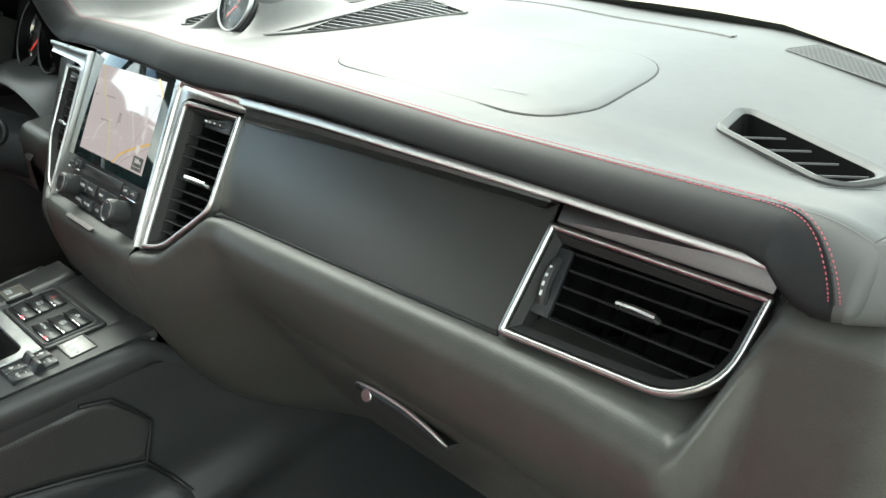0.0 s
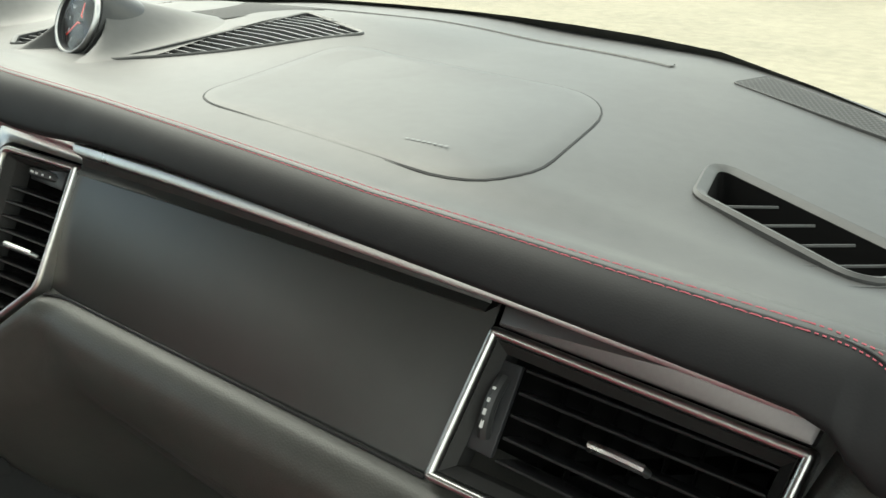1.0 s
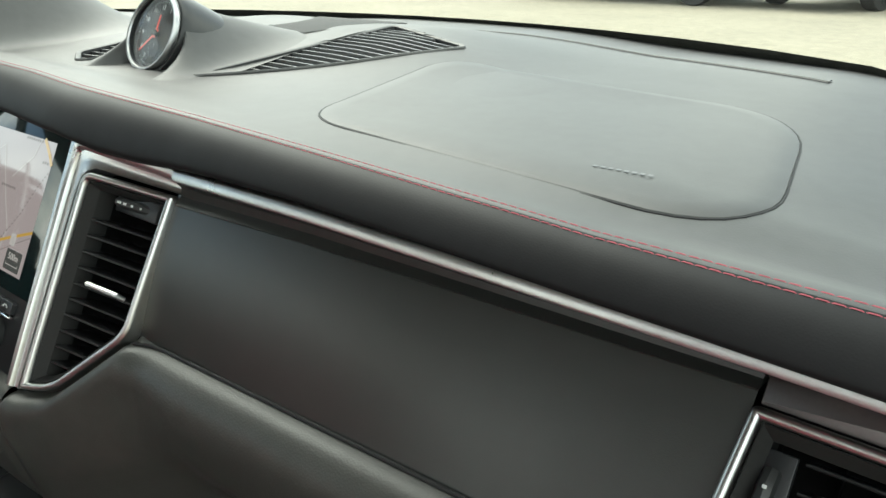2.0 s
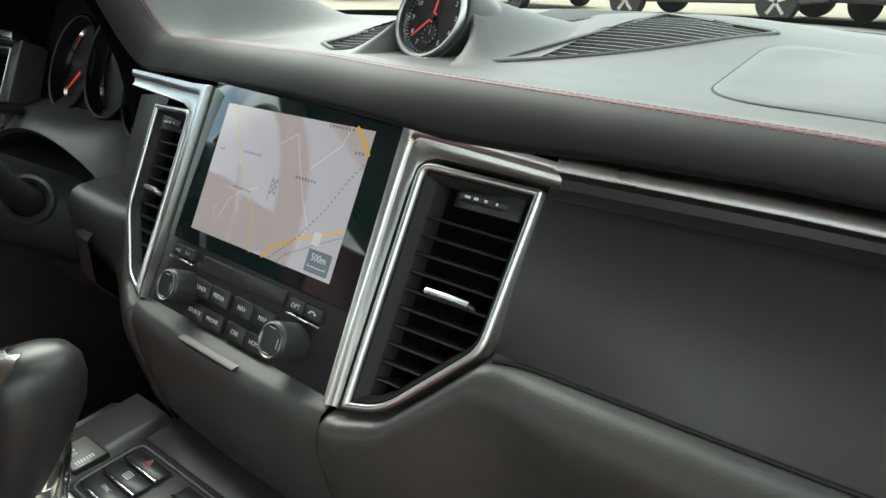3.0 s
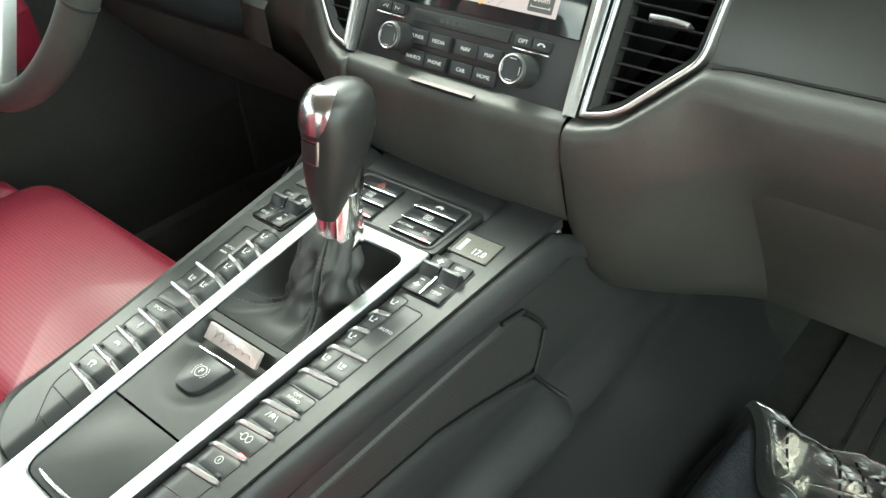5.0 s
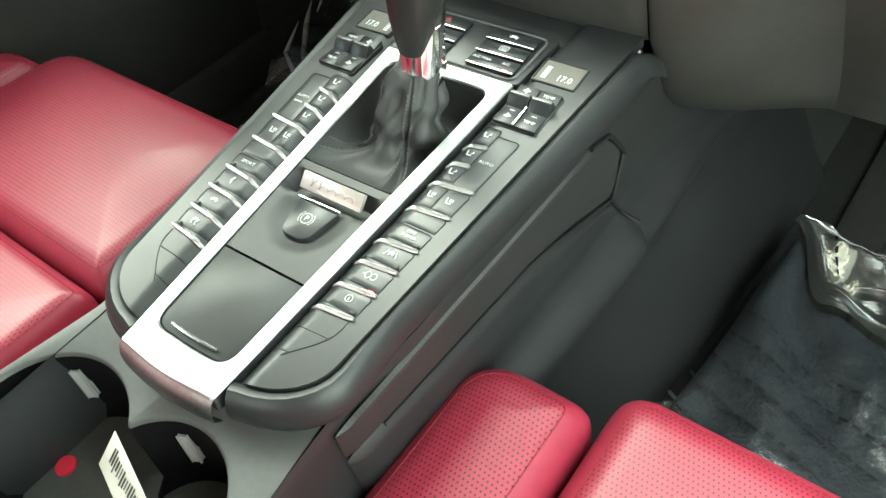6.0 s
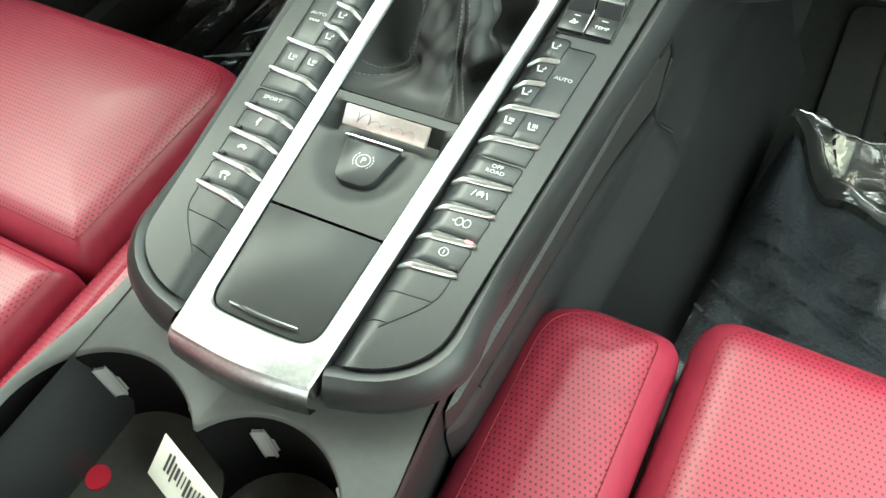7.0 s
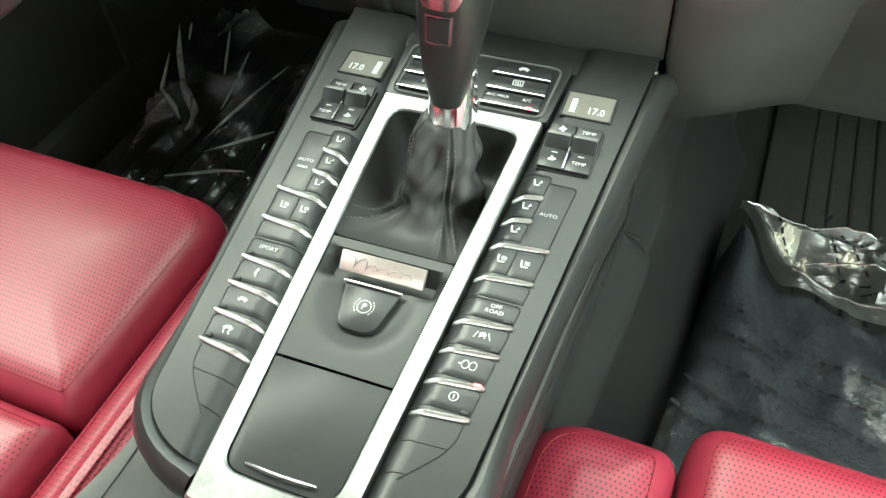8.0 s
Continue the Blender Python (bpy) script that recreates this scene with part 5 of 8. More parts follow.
def steering():
    t = thing("steering_wheel", "black leather three-spoke steering wheel with silver spokes", "steering wheel", pose(-0.384, -0.167, 1.006, 66.6, 0, 0))
    rows, n = [], 96
    for k in range(n):
        a = 2 * math.pi * k / n
        grip = 1 + 0.06 * math.exp(-((math.degrees(a) % 180 - 25) / 14) ** 2)
        rows.append([((0.1715 + 0.0124 * grip * math.cos(b)) * math.cos(a), (0.1715 + 0.0124 * grip * math.cos(b)) * math.sin(a), 0.0152 * grip * math.sin(b)) for b in (2 * math.pi * j / 18 for j in range(18))])
    rows.append(rows[0])
    part("rim", loft(rows, closed=True), SKIN, t, "black smooth leather rim")
    for a in (22, 158, 202, 338):
        m = pose(0.1715 * math.cos(radians(a)), 0.1715 * math.sin(radians(a)), 0, 90, 0, a)
        part("rim_seam", turned([(0.0134, -0.0006), (0.0154, -0.0006), (0.0154, 0.0006), (0.0134, 0.0006)], 20, m=m, hollow=True), DARK, t)
    pad = rounded([(-0.062, 0.048), (0.062, 0.048), (0.070, -0.020), (0.030, -0.075), (-0.030, -0.075), (-0.070, -0.020)], 0.03, 6)
    part("hub", slab(pad, -0.03, 0.022, 0.016, flat_z, 4), SKIN, t, "padded black hub cover")
    part("emblem", slab(rounded([(-0.011, 0.016), (0.011, 0.016), (0.011, -0.004), (0.0, -0.016), (-0.011, -0.004)], 0.004, 3), 0.02, 0.024, 0.001), ALU, t, "plain shield-shaped emblem")
    part("hub_line", tube([(x * 0.93, y * 0.93, 0.0175) for x, y in pad], 0.0009, 5, closed=True), ALU, t, "thin silver line round the hub")
    for s in (-1, 1):
        arm = rounded([(s * 0.058, 0.040), (s * 0.168, 0.026), (s * 0.170, -0.006), (s * 0.064, -0.036)], 0.006, 3)
        sp = part("spoke", slab(arm, -0.012, 0.006, 0.004), ALU, t, "satin silver spoke")
        keys = rounded([(s * 0.078, 0.028), (s * 0.112, 0.024), (s * 0.114, -0.012), (s * 0.082, -0.022)], 0.004, 3)
        kb = part("key_block", slab(keys, 0.004, 0.0095, 0.001), BUTTON, sp, "black key block")
        bars([(s * 0.096, 0.010, 0.012, 0.0012, 20), (s * 0.096, -0.004, 0.010, 0.0012, -20), (s * 0.092, 0.003, 0.0012, 0.012)], pose(0, 0, 0.0098), kb, name="icon")
        pts = [(s * (0.122 + 0.020 * math.sin(math.pi * i / 10)), 0.062 - 0.115 * i / 10, -0.040) for i in range(11)]
        part("paddle", tube(pts, [0.0014 + 0.0022 * math.sin(math.pi * i / 10) for i in range(11)], 8), ALU, t, "silver shift paddle")
    part("column_switch", turned([(0.070, -0.095), (0.078, -0.088), (0.080, -0.050), (0.074, -0.036), (0.060, -0.032)], 40), BUTTON, t, "dark round switch housing behind the hub")
    low = rounded([(-0.026, -0.066), (0.026, -0.066), (0.034, -0.168), (-0.034, -0.168)], 0.006, 3)
    part("spoke", slab(low, -0.012, 0.004, 0.004), ALU, t, "satin silver lower spoke")


steering()


def column():
    t = thing("steering_column", "black steering column shroud with a control stalk", "steering column")
    rows = []
    a, b = Vector((-0.374, -0.125, 0.957)), Vector((-0.372, 0.10, 0.822))
    for k in range(9):
        f = k / 8
        c = a.lerp(b, f)
        rx, rz = 0.052 + 0.030 * f, 0.036 + 0.006 * f
        rows.append([c + Vector((rx * math.copysign(abs(math.cos(q)) ** 0.6, math.cos(q)), 0.30 * rz * math.sin(q), rz * math.copysign(abs(math.sin(q)) ** 0.6, math.sin(q)))) for q in (2 * math.pi * i / 32 for i in range(32))])
    part("shroud", loft(rows, closed=True, caps=True), BUTTON, t)
    part("stalk_socket", turned([(0.021, -0.01), (0.021, 0.002), (0.018, 0.004), (0.0155, 0.002), (0.0155, -0.01)], 28, m=on_surface((-0.283, -0.040, 0.920), (0.8, -0.45, 0.3))), PLASTIC, t)
    st = part("stalk", tube([(-0.292, -0.036, 0.916), (-0.268, -0.052, 0.930), (-0.247, -0.066, 0.947), (-0.226, -0.082, 0.968)], [0.0135, 0.0115, 0.010, 0.0105], 14), PLASTIC, t, "black control stalk")
    m = on_surface((-0.2190, -0.0870, 0.9775), (0.55, -0.62, 0.55))
    part("stalk_head", box(0, 0, -0.002, 0.0225, 0.0240, 0.018, 0.0055, 4, m=m), PLASTIC, st, "square stalk head")
    square = rounded([(-0.0075, -0.0085), (0.0075, -0.0085), (0.0075, 0.0065), (-0.0075, 0.0065)], 0.002, 3)
    bm = rim(square, inset(square, 0.0013), 0.004, 0.0082, 0.0004)
    for v in bm.verts:
        v.co = m @ v.co
    part("stalk_rim", bm, DULL_CHROME, st, "thin silver square rim")
    part("stalk_key", box(0, -0.001, 0.0070, 0.0115, 0.013, 0.0022, 0.0008, m=m), BUTTON, st)
    bars([(0, 0.0095, 0.008, 0.0008)], m @ pose(0, 0, 0.0072), st)


column()


def left_door():
    t = thing("door_panel", "dark driver's door panel with a silver grab handle and window", "door")
    rows = []
    for k in range(17):
        y = 0.34 - 1.2 * k / 16
        rows.append([(-0.755, y, 0.50), (-0.735, y, 0.62), (-0.715, y, 0.80), (-0.722, y, 0.96), (-0.712, y, 1.045), (-0.728, y, 1.080), (-0.755, y, 1.085)])
    part("card", loft(rows), SKIN, t)
    part("handle", tube([(-0.708, 0.04, 1.030), (-0.688, 0.03, 1.037), (-0.688, -0.09, 1.035), (-0.708, -0.10, 1.028)], 0.006, 10), ALU, t, "silver inner door handle")
    pad = loft([[(-0.700, y, 0.745), (-0.676 + e, y, 0.760), (-0.664 + e, y, 0.790), (-0.668 + e, y, 0.822), (-0.690 + e, y, 0.838), (-0.722, y, 0.842)] for y, e in ((-0.060, -0.03), (-0.066, -0.012), (-0.09, 0.0), (-0.20, 0.0), (-0.45, 0.0), (-0.50, -0.008), (-0.51, -0.03))])
    part("armrest", pad, RED, t, "red leather armrest")
    part("trim_line", tube([(-0.712, 0.25, 1.010), (-0.712, -0.1, 1.000), (-0.712, -0.5, 0.990)], 0.003, 8), ALU, t, "thin silver line")
    g = part("window_pane", loft([[(-0.757, y, 1.08), (-0.70, y - 0.05, 1.27), (-0.655, y - 0.1, 1.44)] for y in (0.30, 0.0, -0.4, -0.85)]), GLASS, t, "clear side window")
    g.visible_shadow = False


left_door()


def open_door():
    """The passenger's door, standing open beside the car; out of view, it cuts light from the doorway."""
    t = thing("door_panel", "dark passenger door standing open out of view, with a window", "door", pose(0.82, 0.42, 0, 0, 0, -45))
    rows = []
    for k in range(13):
        x = 0.02 + 1.02 * k / 12
        rows.append([(x, 0.055, 0.34), (x, -0.02, 0.40), (x, -0.035, 0.62), (x, -0.045, 0.80), (x, -0.03, 0.96), (x, -0.035, 1.045), (x, -0.01, 1.080), (x, 0.055, 1.08)])
    part("card", loft(rows, closed=True, caps=True), SKIN, t)
    g = part("window_pane", loft([[(x, 0.02, 1.075), (x, -0.03, 1.27), (x, -0.08, 1.43 - 0.2 * max(0, 0.4 - x))] for x in (0.12, 0.4, 0.8, 1.02)]), GLASS, t, "clear side window")
    g.visible_shadow = False


open_door()


def door_mirror():
    t = thing("door_mirror", "dark exterior door mirror on the driver's side", "mirror", pose(-0.93, 0.20, 1.09, 0, 0, 18))
    part("shell", box(0, 0.03, 0, 0.22, 0.10, 0.15, 0.035, 4), PLASTIC, t)
    part("mirror_glass", slab(rounded([(-0.095, -0.06), (0.095, -0.06), (0.095, 0.06), (-0.095, 0.06)], 0.02, 4), 0, 0.004), CHROME, t, "mirror glass").matrix_local = pose(0, -0.021, 0, 90, 0, 0)
    part("arm", tube([(0.08, 0.02, -0.04), (0.17, 0.0, -0.07)], 0.02, 10), PLASTIC, t)


door_mirror()


# ---- centre console: u right, v ahead, w up from its face ----
CON = pose(-0.0095, -0.22, 0.7737, 5.14, 0, 1.8)


def half(v):
    return 0.1055 + 0.084 * v


def rail_out(v):
    return 0.0531 + 0.0587 * v


def rail_in(v):
    return 0.0414 + 0.0504 * v


console = thing("centre_console", "black sloping centre console with button rows in a silver frame", "console", CON)


def panel_edge(v):
    """Half the width of the button panels, round at the rear corner."""
    h = half(v) - 0.0015
    if v < -0.145:
        h -= 0.0480 * (1 - math.sqrt(max(0.0, 1 - ((-0.145 - v) / 0.0365) ** 2)))
    return h


def wall_out(w):
    """How far the side wall stands out at a height: hollow above, flaring to a knee, then back in."""
    return table(-w, [(0.0262, 0.0), (0.032, 0.0010), (0.045, -0.0015), (0.075, -0.0045), (0.10, -0.0065), (0.13, -0.0065), (0.150, -0.0090), (0.166, -0.0100), (0.176, -0.0060), (0.187, 0.0040), (0.196, 0.0125), (0.203, 0.0165), (0.209, 0.0172), (0.216, 0.0150), (0.228, 0.0090), (0.25, 0.008), (0.30, 0.022), (0.36, 0.045), (0.42, 0.075)])


def console_body():
    """Two padded rails that turn in at the rear, and the side walls below them."""
    path = [(panel_edge(v), v) for v in (0.197, 0.19, 0.17, 0.14, 0.10, 0.06, 0.02, -0.02, -0.06, -0.10, -0.13, -0.145, -0.153, -0.160, -0.166, -0.171, -0.1755, -0.179, -0.1808)] + [(0.0425, -0.1830)]
    prof = [(-0.003, -0.010), (0.0, -0.0030), (0.0025, -0.0008), (0.0055, 0.0), (0.0095, -0.003), (0.0130, -0.010), (0.0138, -0.018), (0.0115, -0.0255), (0.0060, -0.0285)]
    for s in (-1, 1):
        rows = []
        for i, p in enumerate(path):
            a, b = Vector(path[max(0, i - 1)]), Vector(path[min(len(path) - 1, i + 1)])
            d = (b - a).normalized()
            n = Vector((-d.y, d.x))
            if n.x < 0 and i < 12:
                n = -n
            if i >= 12 and n.y > 0:
                n = -n
            k = min(1.2, max(0.62, 0.86 + 2.5 * p[1]))
            if p[1] < -0.10:
                k = 0.62 + 0.55 * S((-0.10 - p[1]) / 0.06)
            dip = 0.020 * S((p[1] - 0.168) / 0.03) ** 2
            rows.append([(s * (p[0] + n.x * e * k), p[1] + n.y * e * k, w - dip * (1 if w > -0.02 else 0.3)) for e, w in prof])
        part("rail", loft(rows), PLASTIC, console, "padded black rail round the buttons")
        rows = []
        for v in (0.52, 0.46, 0.40, 0.35, 0.30, 0.27, 0.24, 0.218, 0.197, 0.17, 0.14, 0.10, 0.05, 0.0, -0.05, -0.10, -0.15, -0.19, -0.25, -0.34, -0.42):
            h = half(max(v, -0.16)) + (0.006 if v > -0.15 else 0.002) + 0.10 * max(0.0, -0.16 - v) * (1 if s < 0 else 0.35)
            sink, calm = min(0.115, 1.1 * max(0.0, v - 0.197)), 1 - 0.75 * S((v - 0.19) / 0.15)
            rows.append([(s * (h + e * (calm if w > -0.24 else 1)), v, min(w, -0.0262 - sink)) for e, w in [(wall_out(w), w) for w in (-0.0262, -0.032, -0.045, -0.075, -0.10, -0.13, -0.145, -0.16, -0.17, -0.18, -0.19, -0.198, -0.206, -0.214, -0.222, -0.235, -0.25, -0.275, -0.30, -0.36, -0.42)]])
        part("side_wall", loft(rows), PLASTIC, console, "black console side")


console_body()


def panel_z(u, v=0.0):
    """Button panels fall away towards the silver frame."""
    f = abs(u) - rail_out(v)
    return 0.0005 - 0.0075 * (1 - S(f / 0.013)) ** 1.5


def button_panel(sign):
    rows = []
    for k in range(41):
        v = 0.188 - 0.3688 * math.sin(math.pi / 2 * k / 40)
        a = rail_out(v) + 0.0010
        h = max(panel_edge(v), a + 0.002)
        row = [(sign * a, v, -0.016)]
        for j in range(11):
            u = a + (h - a) * j / 10
            row.append((sign * u, v, panel_z(u, v)))
        row.append((sign * h, v, -0.008))
        rows.append(row)
    rows.append([(u, v - 0.001, -0.012) for u, v, w in rows[-1]])
    part("button_panel", loft(rows), PLASTIC, console, "smooth black button panel")


button_panel(1)
button_panel(-1)


def key(sign, u0, u1, v0, v1, rise=0.0005):
    """One key with soft edges that follows the panel; u0 and u1 may be functions of v."""
    f0 = u0 if callable(u0) else (lambda v: u0)
    f1 = u1 if callable(u1) else (lambda v: u1)
    rows = []
    for g, up in ((0.0, -0.004), (0.0, 0.3), (0.06, 0.9), (0.3, 1.0), (0.7, 1.05), (0.95, 1.1), (1.0, 0.4), (1.0, -0.004)):
        v = v1 + (v0 - v1) * g
        a, b = f0(v), f1(v)
        row = []
        for j in range(9):
            q = j / 8
            u = a + (b - a) * q
            side = 1.0 if 0 < j < 8 else 0.25
            w = panel_z(u, v) + (rise * up * side if up > 0 else up)
            row.append((sign * u, v, w))
        row = [(row[0][0], v, row[0][2] - 0.004)] + row + [(row[-1][0], v, row[-1][2] - 0.004)]
        rows.append(row)
    made = part("button", loft(rows), BUTTON, console)
    r = min(0.0030, (v1 - v0) * 0.3)
    line = [(f0(v1) + (f1(v1) - r - f0(v1)) * k / 8, v1) for k in range(9)]
    line += [(f1(v1) - r * (1 - math.sin(a)), v1 - r * (1 - math.cos(a))) for a in (math.pi / 8, math.pi / 4, 3 * math.pi / 8, math.pi / 2)]
    line += [(f1(v), v) for v in (v1 - r + (v0 - v1 + r) * k / 4 for k in range(1, 5))]
    part("groove", tube([(sign * u, v, panel_z(u, v) + rise * 0.75) for u, v in line], 0.00032, 4), DARK, made)
    return made


def chrome_bar(sign, u0, u1, v, owner):
    """The bright lower edge of a key, which follows the panel's fall."""
    rows = []
    for j in range(13):
        f = j / 12
        u = u0 + (u1 - u0) * f
        vv = v - 0.0035 * (1 - f)
        w = panel_z(u, v) + 0.0006
        t = 0.0016 * min(1, 0.6 + 8 * f, 0.6 + 8 * (1 - f))
        rows.append([(sign * u, vv - t, w - 0.001), (sign * u, vv - t, w + 0.0006), (sign * u, vv - t * 0.6, w + 0.0014), (sign * u, vv + t * 0.3, w + 0.0019), (sign * u, vv + t, w + 0.0010), (sign * u, vv + t, w - 0.001)])
    return part("chrome_bar", loft(rows, closed=True, caps=True), BAR, owner, "bright chrome key edge")


SEAT_ICON = [(-0.0022, 0.0012, 0.0012, 0.0052, 12), (0.0002, -0.0016, 0.0046, 0.0013, 4), (0.0026, 0.0014, 0.0030, 0.0009, 40), (0.0030, 0.0022, 0.0009, 0.0026, 10)]
HEAT_ICON = [(-0.0024, 0.0008, 0.0012, 0.0056, 10), (0.0004, -0.0020, 0.0052, 0.0013, 4), (0.0004, 0.0014, 0.0007, 0.0034, 8), (0.0018, 0.0014, 0.0007, 0.0034, 8), (0.0032, 0.0014, 0.0007, 0.0034, 8)]
CAR_ICON = [(0.0, 0.0, 0.0075, 0.0014, 4), (-0.0003, 0.0014, 0.0046, 0.0010, 4), (-0.0024, -0.0012, 0.0014, 0.0012), (0.0024, -0.0012, 0.0014, 0.0012)]
LANE_ICON = [(-0.0048, 0.0, 0.0007, 0.0056, -22), (0.0048, 0.0, 0.0007, 0.0056, 22), (0.0, 0.0004, 0.0048, 0.0022), (0.0, 0.0020, 0.0030, 0.0010), (-0.0018, -0.0014, 0.001, 0.001), (0.0018, -0.0014, 0.001, 0.001)]
RING_ICON = [(0.0030 * math.cos(math.pi * k / 6), 0.0030 * math.sin(math.pi * k / 6), 0.0017, 0.0006, 30 * k + 90) for k in range(12)]
DAMPER_ICON = [(0.0, 0.001, 0.0020, 0.0052, -12), (0.0006, -0.0026, 0.0009, 0.0026, -12)]


def icon(sign, spec, u, v, owner):
    bars([(x * 0.82, y * 0.82, w * 0.82, h * 0.82, *r) for x, y, w, h, *r in spec], pose(sign * u, v, panel_z(u, v) + 0.0011, 0, -2 if sign > 0 else 2, 0), owner, name="icon")


def key_rows(sign):
    inn = lambda v: rail_out(v) + 0.0022
    out = lambda v: half(v) - 0.0150
    mid = lambda v: half(v) - 0.0330
    # three air keys beside a tall one
    tall = key(sign, lambda v: mid(v) + 0.0007, out, 0.0010, 0.0520)
    u, v = half(0.026) - 0.0240, 0.026
    lettering("AUTO", 0.0037, pose(sign * u, v, panel_z(u, v) + 0.0011), tall, squeeze=1.1)
    if sign < 0:
        bars([(-0.003 + 0.002 * k, -0.006, 0.0014, 0.0018) for k in range(4)], pose(sign * u, v, panel_z(u, v) + 0.0011), tall, name="icon")
    prev = 0.0580
    for k, vs in enumerate((0.0385, 0.0190, -0.0005)):
        b = key(sign, inn, mid, vs + 0.0022, prev - 0.0006)
        chrome_bar(sign, inn(vs), mid(vs) + 0.001 if k < 2 else out(vs) + 0.001, vs, b)
        icon(sign, SEAT_ICON, (inn(vs) + mid(vs)) / 2 + 0.003, (vs + prev) / 2 + 0.001, b)
        prev = vs - 0.0014
    # seat heating and cooling
    vs = -0.0255
    split = lambda v: (inn(v) + out(v)) / 2 + 0.001
    a = key(sign, inn, lambda v: split(v) - 0.0004, vs + 0.0022, prev - 0.0006)
    b = key(sign, lambda v: split(v) + 0.0004, out, vs + 0.0022, prev - 0.0006)
    chrome_bar(sign, inn(vs), out(vs) + 0.001, vs, a)
    icon(sign, HEAT_ICON, (inn(vs) + split(vs)) / 2 + 0.003, vs + 0.012, a)
    icon(sign, HEAT_ICON, (split(vs) + out(vs)) / 2, vs + 0.012, b)
    # a plain blind, then four function keys
    key(sign, inn, out, -0.0405, -0.0275)
    prev = -0.0415
    words = ("OFF\nROAD", "lane", "cars", "ring") if sign > 0 else ("SPORT", "damper", "lift", "skid")
    for word, vs in zip(words, (-0.0570, -0.0765, -0.0965, -0.1160)):
        b = key(sign, inn, out, vs + 0.0022, prev - 0.0006)
        chrome_bar(sign, inn(vs), out(vs) + 0.001, vs, b)
        u, v = (inn(vs) + out(vs)) / 2 + 0.0045, (vs + prev) / 2 + 0.0015
        if word.isupper():
            lettering(word, 0.0036 if sign > 0 else 0.0039, pose(sign * u, v, panel_z(u, v) + 0.0011), b, squeeze=1.1)
        else:
            shape = {"lane": LANE_ICON, "cars": [(x * 0.8 - 0.0022, y, w * 0.7, h, *r) for x, y, w, h, *r in RING_ICON] + [(x * 0.8 + 0.0032, y, w * 0.7, h, *r) for x, y, w, h, *r in RING_ICON] + [(-0.006, 0, 0.002, 0.001)], "ring": RING_ICON + [(0, 0, 0.0008, 0.003)], "damper": DAMPER_ICON, "lift": CAR_ICON, "skid": CAR_ICON + [(-0.002, -0.0035, 0.0009, 0.003, 25), (0.002, -0.0035, 0.0009, 0.003, 25)]}[word]
            icon(sign, shape, u, v, b)
        if word == "cars":
            part("led", box(sign * (out(vs) - 0.003), vs + 0.0002, panel_z(out(vs), vs) + 0.0024, 0.004, 0.0018, 0.0010, 0.0003), RED_LED, b, "lit red indicator")
        else:
            part("led", box(sign * (out(vs) - 0.003), vs + 0.0032, panel_z(out(vs), vs) + 0.0016, 0.004, 0.0022, 0.0010, 0.0003), DARK, b, "dark indicator")
        prev = vs - 0.0014
    # blank keys towards the rear
    end = lambda v: out(v) - 0.0012 - 0.026 * S((-0.126 - v) / 0.046)
    for v in (-0.1335, -0.1520):
        pts = [(sign * u, v - 0.002 * (1 - f), panel_z(u, v) + 0.00005) for f, u in ((k / 8, inn(v) + (end(v) - inn(v)) * k / 8) for k in range(9))]
        part("groove", tube(pts, 0.00040, 5), DARK, console)
    pts = [(sign * end(v), v, panel_z(end(v), v) + 0.00005) for v in (-0.1185 - 0.0042 * k for k in range(10))]
    part("groove", tube(pts, 0.00040, 5), DARK, console)


key_rows(1)
key_rows(-1)


